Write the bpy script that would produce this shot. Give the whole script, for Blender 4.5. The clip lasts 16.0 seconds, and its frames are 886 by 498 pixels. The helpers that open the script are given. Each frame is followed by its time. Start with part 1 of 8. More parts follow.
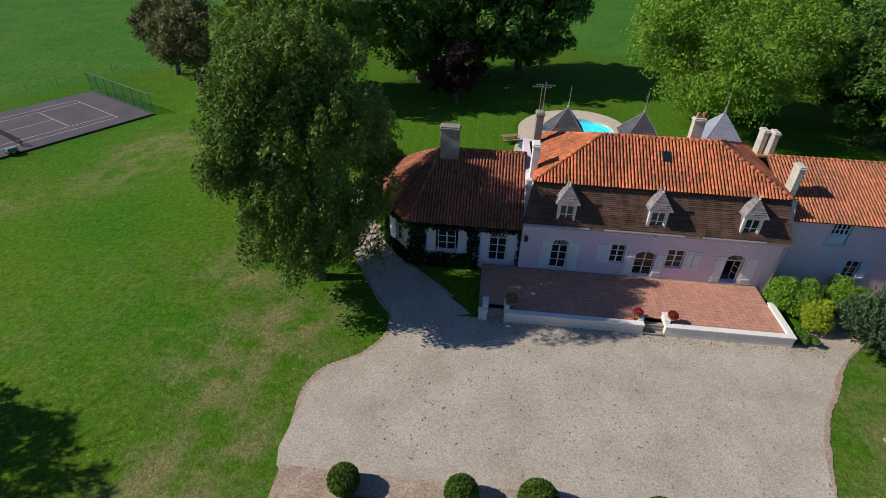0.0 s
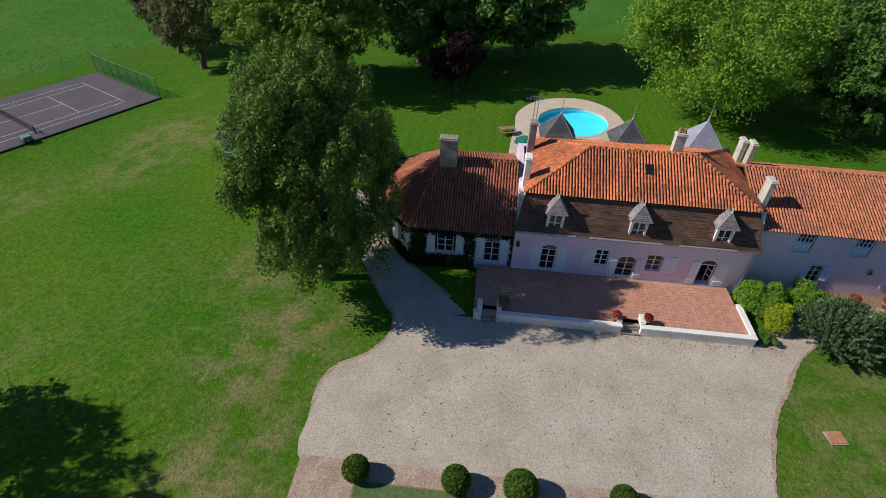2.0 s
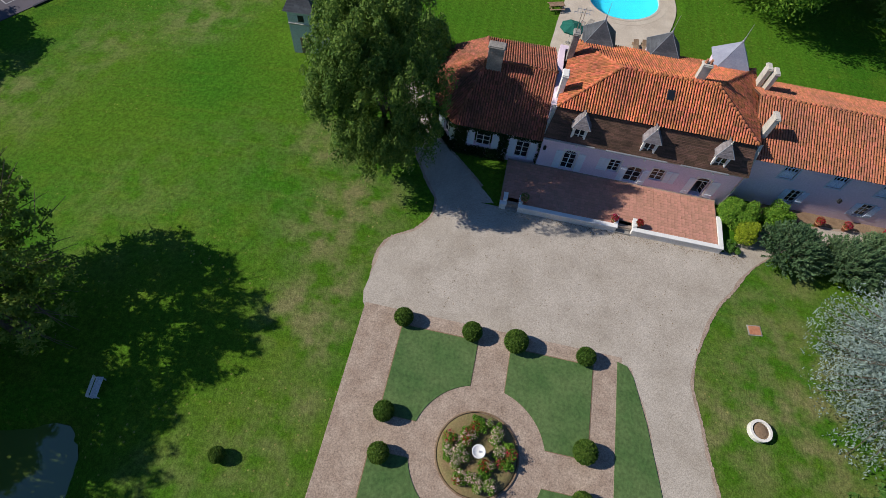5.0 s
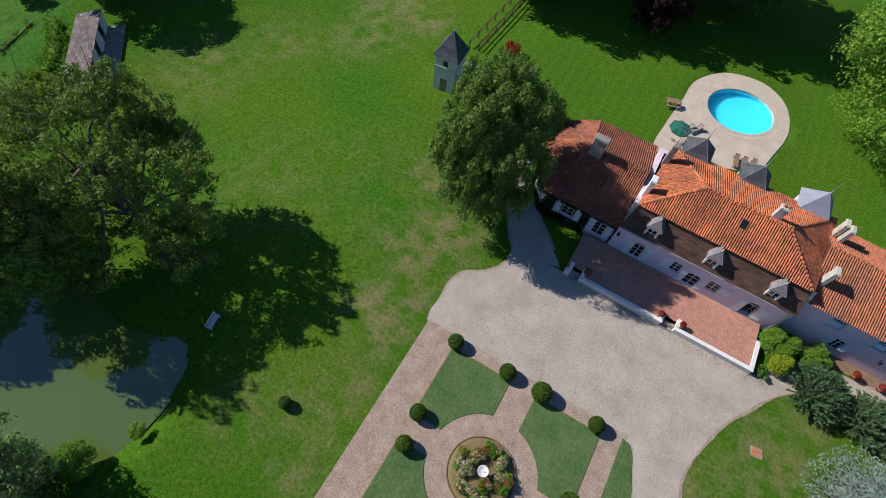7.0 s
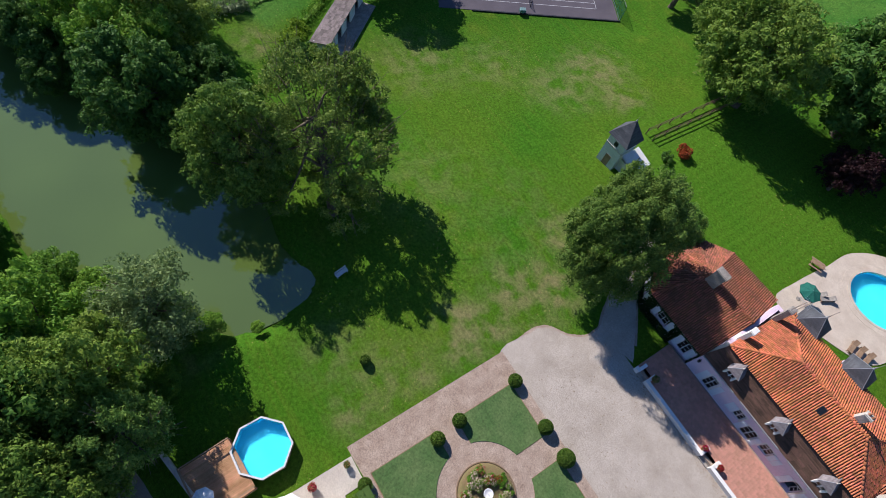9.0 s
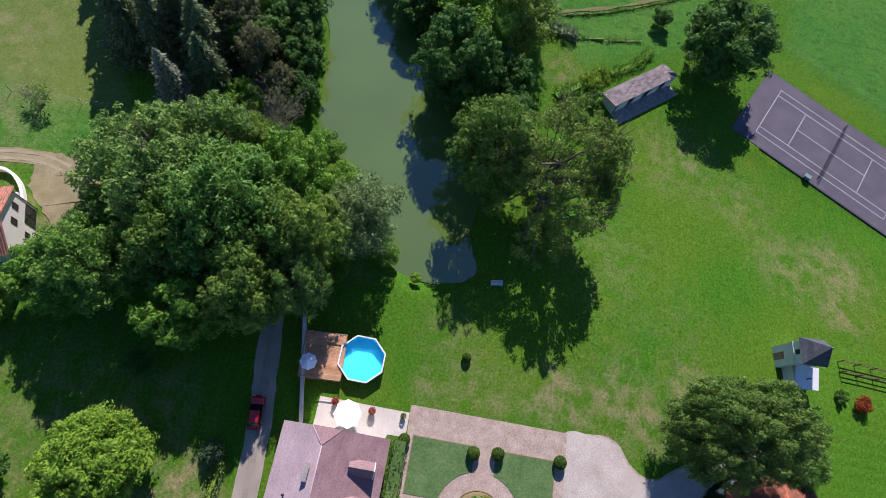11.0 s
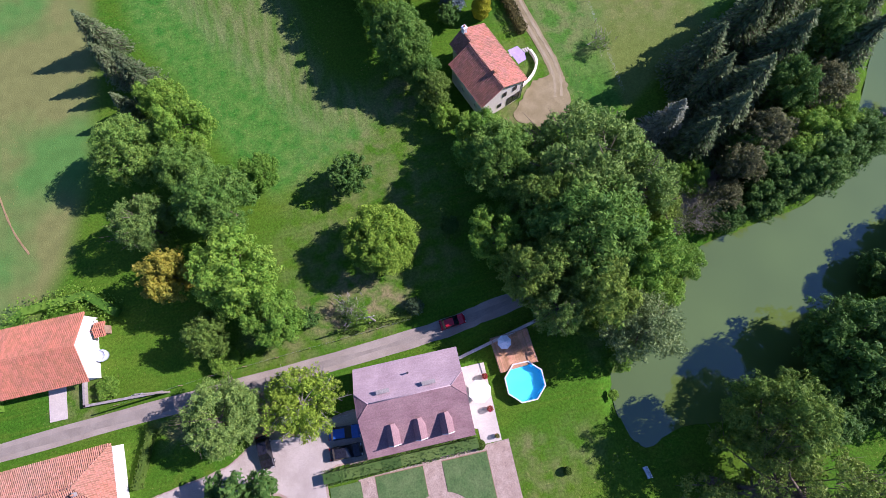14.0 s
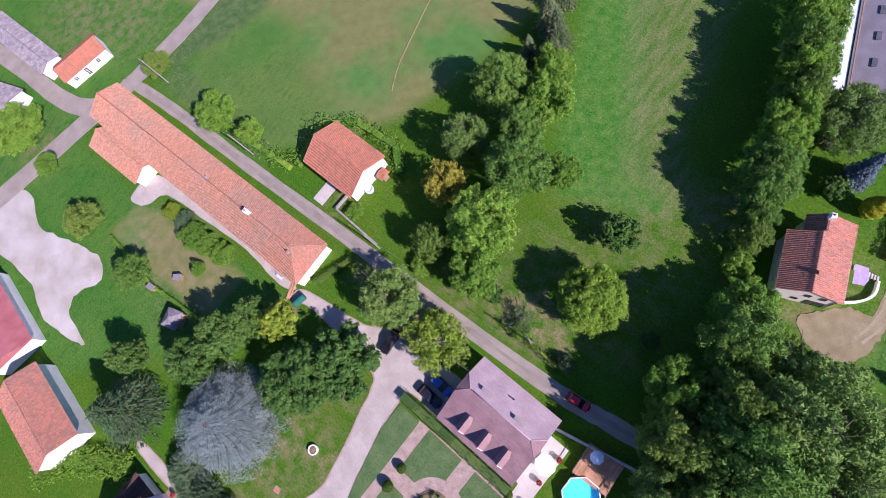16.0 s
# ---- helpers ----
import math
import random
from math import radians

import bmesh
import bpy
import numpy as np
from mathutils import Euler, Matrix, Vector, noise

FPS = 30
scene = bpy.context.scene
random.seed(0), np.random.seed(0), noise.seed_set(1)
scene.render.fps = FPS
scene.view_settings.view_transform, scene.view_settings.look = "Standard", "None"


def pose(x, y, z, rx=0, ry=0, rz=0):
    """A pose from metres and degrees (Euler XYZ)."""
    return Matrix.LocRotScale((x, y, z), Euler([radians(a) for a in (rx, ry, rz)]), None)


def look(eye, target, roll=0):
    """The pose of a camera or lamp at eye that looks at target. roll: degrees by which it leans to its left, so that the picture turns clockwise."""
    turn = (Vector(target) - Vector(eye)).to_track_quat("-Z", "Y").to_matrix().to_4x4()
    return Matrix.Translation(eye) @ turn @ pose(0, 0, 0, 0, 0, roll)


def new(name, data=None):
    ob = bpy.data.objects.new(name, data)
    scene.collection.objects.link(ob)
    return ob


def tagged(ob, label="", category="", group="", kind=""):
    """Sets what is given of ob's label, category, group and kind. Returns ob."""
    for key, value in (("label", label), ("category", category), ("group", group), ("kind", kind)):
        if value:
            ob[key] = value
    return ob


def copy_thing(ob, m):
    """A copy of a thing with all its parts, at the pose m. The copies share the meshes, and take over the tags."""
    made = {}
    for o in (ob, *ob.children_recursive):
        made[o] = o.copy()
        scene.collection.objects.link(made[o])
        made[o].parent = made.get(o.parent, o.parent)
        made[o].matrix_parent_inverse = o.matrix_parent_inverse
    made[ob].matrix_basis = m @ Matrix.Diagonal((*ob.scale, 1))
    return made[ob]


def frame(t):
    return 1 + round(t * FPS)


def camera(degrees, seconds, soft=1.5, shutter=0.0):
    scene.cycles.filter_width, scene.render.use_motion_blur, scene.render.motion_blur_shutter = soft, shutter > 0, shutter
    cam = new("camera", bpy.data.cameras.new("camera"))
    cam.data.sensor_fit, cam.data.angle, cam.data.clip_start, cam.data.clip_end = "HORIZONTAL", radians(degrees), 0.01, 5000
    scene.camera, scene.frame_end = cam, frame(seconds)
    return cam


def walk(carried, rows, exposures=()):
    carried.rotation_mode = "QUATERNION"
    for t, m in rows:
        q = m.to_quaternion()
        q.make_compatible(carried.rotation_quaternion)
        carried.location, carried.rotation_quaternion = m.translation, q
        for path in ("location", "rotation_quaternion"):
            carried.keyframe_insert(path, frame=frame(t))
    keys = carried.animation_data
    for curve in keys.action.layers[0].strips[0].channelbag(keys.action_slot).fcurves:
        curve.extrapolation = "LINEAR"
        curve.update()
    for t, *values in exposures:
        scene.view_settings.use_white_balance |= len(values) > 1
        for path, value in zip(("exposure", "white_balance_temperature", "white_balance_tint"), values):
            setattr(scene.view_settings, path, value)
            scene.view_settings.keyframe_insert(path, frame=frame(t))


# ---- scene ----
cam = camera(80.3, 16.0, soft=0.8)
# seconds, eye, target, roll: a slow climb backwards from 23 m to 81 m, turning to the left at the end
PATH = [
    (0, (1.231, 1.036, 22.733), (0.598, 9.310, 17.153), 2.24),
    (0.5, (0.931, 1.158, 24.155), (0.371, 9.378, 18.488), 2.75),
    (1, (1.209, 0.824, 24.965), (0.564, 9.099, 19.387), 2.35),
    (1.5, (1.110, 0.555, 25.930), (0.512, 8.766, 20.253), 2.56),
    (2, (1.184, 0.325, 27.329), (0.633, 8.140, 21.115), 2.74),
    (2.5, (0.953, 0.327, 28.619), (0.579, 7.482, 21.643), 3.54),
    (3, (0.893, 0.082, 30.067), (0.612, 6.612, 22.499), 3.93),
    (3.2, (0.766, 0.042, 30.736), (0.551, 6.298, 22.938), 4.33),
    (5.3, (-0.037, -1.564, 39.174), (-0.683, 3.561, 30.611), 7.83),
    (5.5, (-0.075, -1.655, 40.005), (-0.834, 3.447, 31.438), 8.21),
    (6, (-0.308, -1.977, 42.044), (-1.349, 3.058, 33.467), 9.26),
    (6.5, (-0.355, -2.409, 43.987), (-1.748, 2.531, 35.405), 10.25),
    (7, (-0.688, -2.767, 46.040), (-2.422, 1.988, 37.416), 11.75),
    (7.5, (-0.613, -3.353, 48.100), (-2.771, 1.179, 39.451), 12.73),
    (8, (-0.490, -3.910, 50.159), (-3.094, 0.328, 41.484), 13.61),
    (8.2, (-0.768, -4.092, 50.807), (-3.465, 0.023, 42.101), 14.48),
    (10.3, (-1.733, -6.634, 59.204), (-5.491, -4.864, 50.107), 21.35),
    (10.5, (-1.726, -6.926, 60.058), (-5.494, -5.469, 50.910), 21.76),
    (11, (-1.892, -7.507, 62.061), (-5.575, -6.810, 52.790), 21.94),
    (11.5, (-1.602, -8.082, 63.606), (-5.127, -8.138, 54.248), 20.97),
    (12, (-1.704, -8.849, 65.396), (-4.837, -9.589, 55.928), 19.64),
    (12.5, (-1.547, -9.537, 67.026), (-4.172, -10.902, 57.473), 16.46),
    (13, (-2.433, -9.759, 68.673), (-4.329, -11.652, 59.038), 9.31),
    (13.5, (-2.778, -11.509, 70.794), (-3.850, -13.657, 61.086), 2.17),
    (14, (-2.112, -12.981, 72.849), (-2.399, -15.254, 63.115), -5.48),
    (14.5, (-1.155, -14.214, 74.875), (-0.644, -16.447, 65.141), -13.73),
    (15, (-1.442, -16.193, 76.922), (0.061, -18.111, 67.224), -26.47),
    (15.5, (-1.106, -17.953, 78.962), (1.298, -19.364, 69.358), -35.26),
    (16, (-0.538, -18.587, 81.056), (2.710, -19.359, 71.629), -38.35),
]
walk(cam, [(t, look(eye, target, roll)) for t, eye, target, roll in PATH],
     exposures=[(0, -0.09, 6820, 12), (3.0, -0.04, 6700, 11), (5.5, -0.03, 6450, 12), (7.5, 0.11, 6370, 15), (11.0, 0.52, 6030, 25), (13.5, 0.74, 5840, 38), (16.0, 0.61, 5850, 41)])

# ---- sky and sun ----
SUN_UP = 37.0
SUN_DIR = Vector((-1.0, -0.075, math.tan(radians(SUN_UP)))).normalized()
world = bpy.data.worlds.new("sky")
scene.world = world
world.use_nodes = True
wn = world.node_tree.nodes
sky = wn.new("ShaderNodeTexSky")
sky.sky_type, sky.sun_disc = "NISHITA", False
sky.sun_elevation, sky.sun_rotation = radians(SUN_UP), math.atan2(SUN_DIR.x, SUN_DIR.y)
wn["Background"].inputs["Strength"].default_value = 0.084
world.node_tree.links.new(sky.outputs[0], wn["Background"].inputs["Color"])
sky.ozone_density, sky.dust_density, sky.air_density = 10.0, 0.0, 1.15
sun = new("sun", bpy.data.lights.new("sun", "SUN"))
sun.data.energy, sun.data.angle, sun.data.color = 4.8, radians(0.53), (1.0, 0.95, 0.86)
sun.matrix_world = look((0, 0, 60), Vector((0, 0, 60)) - SUN_DIR)

# ---- materials ----
def material(name, c1, c2, scale=1.0, rough=0.85, bump=0.3, bscale=12.0, fine=0.25, island=0.0, metallic=0.0,
             through_light=0.0, spec=0.3, objrand=0.0, stretch=(1, 1, 1), hue_shift=0.04):
    """A surface of two colours mixed by noise at two scales, with relief and, for pieces, a tone of their own."""
    m = bpy.data.materials.new(name)
    m.use_nodes = True
    nt = m.node_tree
    n, l = nt.nodes, nt.links
    b = n["Principled BSDF"]
    tc = n.new("ShaderNodeTexCoord")
    mp = n.new("ShaderNodeMapping")
    mp.inputs["Scale"].default_value = stretch
    l.new(tc.outputs["Object"], mp.inputs[0])
    n1 = n.new("ShaderNodeTexNoise")
    n1.inputs["Scale"].default_value, n1.inputs["Detail"].default_value = scale, 6
    n2 = n.new("ShaderNodeTexNoise")
    n2.inputs["Scale"].default_value, n2.inputs["Detail"].default_value = bscale, 4
    l.new(mp.outputs[0], n1.inputs[0])
    l.new(mp.outputs[0], n2.inputs[0])
    ramp = n.new("ShaderNodeMapRange")
    ramp.inputs[1].default_value, ramp.inputs[2].default_value = 0.32, 0.68
    l.new(n1.outputs[0], ramp.inputs[0])
    mix = n.new("ShaderNodeMix")
    mix.data_type = "RGBA"
    mix.inputs[6].default_value, mix.inputs[7].default_value = (*c1, 1), (*c2, 1)
    l.new(ramp.outputs[0], mix.inputs[0])
    val = n.new("ShaderNodeMapRange")
    val.inputs[3].default_value, val.inputs[4].default_value = 1 - fine, 1 + fine
    val.inputs[1].default_value, val.inputs[2].default_value = 0.25, 0.75
    l.new(n2.outputs[0], val.inputs[0])
    hsv = n.new("ShaderNodeHueSaturation")
    l.new(mix.outputs[2], hsv.inputs["Color"])
    last = val.outputs[0]
    hue = None
    for amount, kind in ((island, "island"), (objrand, "object")):
        if not amount:
            continue
        src = n.new("ShaderNodeNewGeometry").outputs["Random Per Island"] if kind == "island" else n.new("ShaderNodeObjectInfo").outputs["Random"]
        r = n.new("ShaderNodeMapRange")
        r.inputs[3].default_value, r.inputs[4].default_value = 1 - amount, 1 + amount
        l.new(src, r.inputs[0])
        mul = n.new("ShaderNodeMath")
        mul.operation = "MULTIPLY"
        l.new(last, mul.inputs[0])
        l.new(r.outputs[0], mul.inputs[1])
        last = mul.outputs[0]
        h = n.new("ShaderNodeMapRange")
        h.inputs[3].default_value, h.inputs[4].default_value = amount * hue_shift, -amount * hue_shift
        l.new(src, h.inputs[0])
        add = n.new("ShaderNodeMath")
        add.inputs[0].default_value = 0.5
        l.new(h.outputs[0], add.inputs[1])
        if hue:
            l.new(hue, add.inputs[0])
        hue = add.outputs[0]
    if hue:
        l.new(hue, hsv.inputs["Hue"])
    l.new(last, hsv.inputs["Value"])
    l.new(hsv.outputs[0], b.inputs["Base Color"])
    b.inputs["Roughness"].default_value, b.inputs["Metallic"].default_value = rough, metallic
    b.inputs["Specular IOR Level"].default_value = spec
    if bump:
        bp = n.new("ShaderNodeBump")
        bp.inputs["Strength"].default_value, bp.inputs["Distance"].default_value = bump, 0.05
        l.new(n2.outputs[0], bp.inputs["Height"])
        l.new(bp.outputs[0], b.inputs["Normal"])
    if through_light:
        tr = n.new("ShaderNodeBsdfTranslucent")
        l.new(hsv.outputs[0], tr.inputs[0])
        ms = n.new("ShaderNodeMixShader")
        ms.inputs[0].default_value = through_light
        out = n["Material Output"]
        l.new(b.outputs[0], ms.inputs[1])
        l.new(tr.outputs[0], ms.inputs[2])
        l.new(ms.outputs[0], out.inputs[0])
    return m


def leaf(name, c1, c2, island=0.28, vary=0.16):
    """Leaves: each has a tone of its own, and each plant too."""
    return material(name, c1, c2, scale=0.35, rough=0.55, bump=0, bscale=2.0, fine=0.15, island=island, objrand=vary, through_light=0.30, spec=0.12, hue_shift=0.06)


M = {}
M["gravel"] = material("gravel", (0.375, 0.325, 0.268), (0.475, 0.420, 0.358), 0.38, 0.95, 0.3, 13.0, 0.36)
M["path"] = material("path_gravel", (0.315, 0.232, 0.178), (0.420, 0.328, 0.258), 0.9, 0.95, 0.5, 10.0, 0.42)
M["yard"] = material("yard_gravel", (0.36, 0.32, 0.25), (0.52, 0.48, 0.42), 0.22, 0.95, 0.3, 5.0, 0.22)
M["earth"] = material("earth", (0.20, 0.13, 0.08), (0.30, 0.21, 0.13), 0.8, 0.95, 0.5, 8.0, 0.25)
M["track"] = material("dirt_track", (0.200, 0.165, 0.080), (0.285, 0.240, 0.132), 0.5, 0.95, 0.5, 8.0, 0.25)
M["asphalt"] = material("worn_asphalt", (0.262, 0.224, 0.176), (0.340, 0.296, 0.238), 0.35, 0.95, 0.3, 14.0, 0.2)
M["laneworn"] = material("dark_worn_asphalt", (0.225, 0.196, 0.156), (0.290, 0.256, 0.206), 0.5, 0.95, 0.3, 14.0, 0.2)
M["court"] = material("court_surface", (0.085, 0.075, 0.09), (0.115, 0.10, 0.115), 0.25, 0.9, 0.15, 12.0, 0.12)
M["line"] = material("line_paint", (0.36, 0.36, 0.38), (0.50, 0.50, 0.51), 2.0, 0.7, 0)
M["panel_lawn"] = material("clipped_lawn", (0.062, 0.128, 0.036), (0.105, 0.165, 0.056), 0.45, 0.95, 0.6, 5.0, 0.32)
M["pink"] = material("pink_render", (0.74, 0.60, 0.70), (0.81, 0.67, 0.76), 0.5, 0.9, 0.15, 8.0, 0.1)
M["white"] = material("white_paint", (0.74, 0.73, 0.70), (0.82, 0.81, 0.79), 1.0, 0.6, 0.05, 10.0, 0.06)
M["whitewash"] = material("whitewash", (0.72, 0.69, 0.63), (0.84, 0.81, 0.76), 0.5, 0.9, 0.2, 6.0, 0.12)
M["limestone"] = material("limestone", (0.45, 0.42, 0.36), (0.60, 0.56, 0.49), 1.2, 0.9, 0.35, 8.0, 0.18)
M["greystone"] = material("grey_stone", (0.24, 0.22, 0.20), (0.36, 0.33, 0.29), 1.5, 0.95, 0.4, 8.0, 0.25)
M["terracotta"] = material("terracotta_tile", (0.66, 0.215, 0.085), (0.36, 0.120, 0.066), 0.45, 0.85, 0.2, 4.0, 0.34, island=0.32)
M["oldtile"] = material("weathered_tile", (0.47, 0.18, 0.10), (0.36, 0.16, 0.10), 0.4, 0.9, 0.25, 9.0, 0.25, island=0.2)
M["easttile"] = material("red_orange_old_tile", (0.50, 0.175, 0.085), (0.33, 0.135, 0.080), 0.5, 0.9, 0.25, 8.0, 0.28, island=0.26)
M["wingtile"] = material("weathered_dark_tile", (0.40, 0.135, 0.075), (0.22, 0.095, 0.062), 0.55, 0.9, 0.25, 6.0, 0.35, island=0.32)
M["farmtile"] = material("patched_roof_tile", (0.45, 0.205, 0.120), (0.355, 0.205, 0.135), 0.16, 0.85, 0.2, 5.0, 0.2, island=0.24)
M["newtile"] = material("orange_roof_tile", (0.47, 0.180, 0.100), (0.38, 0.165, 0.100), 0.4, 0.85, 0.15, 9.0, 0.15, island=0.22)
M["browntile"] = material("brown_flat_tile", (0.085, 0.050, 0.036), (0.145, 0.082, 0.057), 0.8, 0.9, 0.4, 12.0, 0.3, island=0.3)
# paler copy of the lodge tile, with sky sheen put into its colour
M["mauvetile_sheen"] = material("mauve_flat_tile_sheen", (0.345, 0.255, 0.260), (0.425, 0.325, 0.325), 0.4, 0.9, 0.3, 6.0, 0.2, island=0.05)
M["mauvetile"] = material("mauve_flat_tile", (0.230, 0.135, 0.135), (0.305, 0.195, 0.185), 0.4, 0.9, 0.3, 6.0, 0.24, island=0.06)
M["slate"] = material("slate", (0.06, 0.065, 0.075), (0.10, 0.105, 0.115), 1.0, 0.6, 0.3, 10.0, 0.25, island=0.25)
M["lauze"] = material("grey_slab", (0.17, 0.15, 0.16), (0.28, 0.25, 0.245), 0.8, 0.9, 0.4, 6.0, 0.25, island=0.2)
M["paver"] = material("terracotta_paver", (0.54, 0.275, 0.195), (0.45, 0.225, 0.165), 0.35, 0.85, 0.2, 10.0, 0.15, island=0.13)
M["tilegap"] = material("dark_tile_valley", (0.10, 0.045, 0.028), (0.16, 0.07, 0.045), 1.0, 0.95, 0.2)
M["joint"] = material("mortar", (0.30, 0.22, 0.17), (0.36, 0.28, 0.22), 2.0, 0.95, 0.2)
M["wood"] = material("weathered_wood", (0.25, 0.16, 0.10), (0.36, 0.25, 0.16), 1.5, 0.8, 0.3, 10.0, 0.2)
M["darkwood"] = material("dark_rail_wood", (0.10, 0.065, 0.04), (0.16, 0.11, 0.07), 1.5, 0.85, 0.3, 10.0, 0.2)
M["deckwood"] = material("deck_wood", (0.40, 0.20, 0.10), (0.55, 0.31, 0.17), 1.0, 0.75, 0.2, 14.0, 0.2, objrand=0.2)
M["bark"] = material("bark", (0.10, 0.075, 0.055), (0.17, 0.135, 0.10), 2.0, 0.95, 0.6, 8.0, 0.3)
M["greybark"] = material("pale_bark", (0.215, 0.195, 0.165), (0.320, 0.290, 0.250), 2.0, 0.95, 0.5, 8.0, 0.3)
M["deadwood"] = material("dead_wood", (0.150, 0.138, 0.118), (0.225, 0.208, 0.180), 2.0, 0.95, 0.5, 8.0, 0.3)
M["dark"] = material("dark_metal", (0.03, 0.03, 0.033), (0.05, 0.05, 0.055), 3.0, 0.5, 0.05, metallic=0.3)
M["zinc"] = material("zinc", (0.33, 0.34, 0.36), (0.44, 0.45, 0.47), 1.5, 0.45, 0.1, metallic=0.5)
M["steel"] = material("brushed_steel", (0.5, 0.5, 0.5), (0.6, 0.6, 0.6), 3.0, 0.35, 0.0, metallic=0.9)
M["liner"] = material("pool_liner", (0.03, 0.58, 0.80), (0.05, 0.64, 0.84), 0.6, 0.5, 0, fine=0.05)
M["poolside"] = material("pool_paving", (0.50, 0.42, 0.34), (0.60, 0.52, 0.43), 0.6, 0.9, 0.2, 8.0, 0.12)
M["cream"] = material("cream_terrace", (0.46, 0.41, 0.35), (0.55, 0.50, 0.43), 0.6, 0.85, 0.15, 8.0, 0.14)
M["cloth"] = material("white_cloth", (0.78, 0.78, 0.78), (0.84, 0.84, 0.84), 1.5, 0.9, 0.05)
M["violet"] = material("violet_cloth", (0.36, 0.27, 0.50), (0.42, 0.33, 0.56), 1.5, 0.9, 0.05)
M["greencloth"] = material("green_cloth", (0.01, 0.12, 0.09), (0.02, 0.15, 0.11), 1.5, 0.9, 0.05)
M["redpaint"] = material("red_paint", (0.42, 0.010, 0.018), (0.50, 0.015, 0.024), 2.0, 0.25, 0, spec=0.6)
M["bluepaint"] = material("blue_paint", (0.02, 0.09, 0.30), (0.03, 0.11, 0.36), 2.0, 0.25, 0, spec=0.6)
M["blackpaint"] = material("dark_car_paint", (0.012, 0.012, 0.016), (0.02, 0.02, 0.026), 2.0, 0.2, 0, spec=0.6)
M["carglass"] = material("car_glass", (0.01, 0.012, 0.015), (0.015, 0.018, 0.02), 2.0, 0.08, 0, spec=0.7)
M["rubber"] = material("rubber", (0.015, 0.015, 0.015), (0.025, 0.025, 0.025), 3.0, 0.8, 0)
M["redmetal"] = material("red_sheet_roof", (0.34, 0.10, 0.10), (0.42, 0.15, 0.14), 0.5, 0.6, 0.15, 5.0, 0.15)
M["greysheet"] = material("grey_sheet_roof", (0.20, 0.185, 0.20), (0.27, 0.25, 0.265), 0.4, 0.8, 0.2, 6.0, 0.15)
M["whitesheet"] = material("white_sheet", (0.66, 0.70, 0.78), (0.74, 0.77, 0.83), 0.4, 0.6, 0.1, 6.0, 0.08)
M["lavender"] = material("pale_lavender_slate", (0.24, 0.25, 0.32), (0.32, 0.33, 0.40), 0.9, 0.6, 0.2, 8.0, 0.15)
M["flower_red"] = leaf("red_flowers", (0.45, 0.012, 0.045), (0.36, 0.010, 0.05))
M["flower_pale"] = leaf("pale_roses", (0.72, 0.60, 0.50), (0.70, 0.40, 0.30))
M["terrapot"] = material("terracotta_pot", (0.42, 0.17, 0.09), (0.50, 0.23, 0.13), 2.0, 0.85, 0.1)
M["redtile"] = material("faded_red_tile", (0.44, 0.185, 0.115), (0.33, 0.170, 0.120), 0.5, 0.9, 0.25, 6.0, 0.28, island=0.26)
M["creamwash"] = material("cream_limewash", (0.80, 0.74, 0.63), (0.86, 0.80, 0.70), 0.5, 0.9, 0.2, 6.0, 0.1)
M["shedtile"] = material("brown_grey_slab", (0.150, 0.125, 0.122), (0.240, 0.200, 0.185), 0.7, 0.9, 0.4, 6.0, 0.3, island=0.3)
M["rut"] = material("dry_rut", (0.265, 0.225, 0.130), (0.340, 0.290, 0.182), 0.6, 0.95, 0.4, 8.0, 0.25)
M["bank"] = material("dry_grass_bank", (0.135, 0.135, 0.045), (0.185, 0.165, 0.065), 0.6, 0.95, 0.5, 6.0, 0.35)
M["shutterblue"] = material("pale_blue_paint", (0.50, 0.56, 0.66), (0.58, 0.64, 0.72), 1.0, 0.6, 0.05)
M["shutterwhite"] = material("blue_white_paint", (0.74, 0.79, 0.84), (0.80, 0.85, 0.89), 1.0, 0.6, 0.05, 10.0, 0.05)
M["shutterpale"] = material("sky_blue_paint", (0.58, 0.70, 0.86), (0.66, 0.76, 0.90), 1.0, 0.6, 0.05)
M["teal"] = material("faded_teal_paint", (0.12, 0.22, 0.22), (0.18, 0.28, 0.28), 1.0, 0.6, 0.05)
M["redearth"] = material("red_earth", (0.27, 0.185, 0.085), (0.33, 0.235, 0.115), 0.8, 0.95, 0.4, 6.0, 0.25)
M["offwhite"] = material("grey_white_paint", (0.62, 0.62, 0.62), (0.70, 0.70, 0.69), 1.5, 0.6, 0.1)
# foliage
M["l_mid"] = leaf("leaves_mid", (0.128, 0.290, 0.030), (0.195, 0.350, 0.042))
M["l_cool"] = leaf("leaves_cool_green", (0.102, 0.235, 0.034), (0.160, 0.290, 0.048))
M["l_feather"] = leaf("leaves_pale_olive", (0.140, 0.258, 0.050), (0.195, 0.318, 0.070))
M["l_hedge"] = leaf("leaves_hedge", (0.090, 0.175, 0.040), (0.130, 0.215, 0.055))
M["l_euphorbia"] = leaf("leaves_blue_green", (0.105, 0.190, 0.085), (0.165, 0.255, 0.120))
M["l_dark"] = leaf("leaves_dark", (0.066, 0.165, 0.030), (0.112, 0.222, 0.042))
M["l_holm"] = leaf("leaves_evergreen", (0.070, 0.148, 0.026), (0.128, 0.215, 0.040), 0.30)
M["l_oak"] = leaf("leaves_oak", (0.135, 0.240, 0.036), (0.195, 0.300, 0.050))
M["l_oldoak"] = leaf("leaves_old_oak", (0.135, 0.218, 0.038), (0.188, 0.278, 0.054))
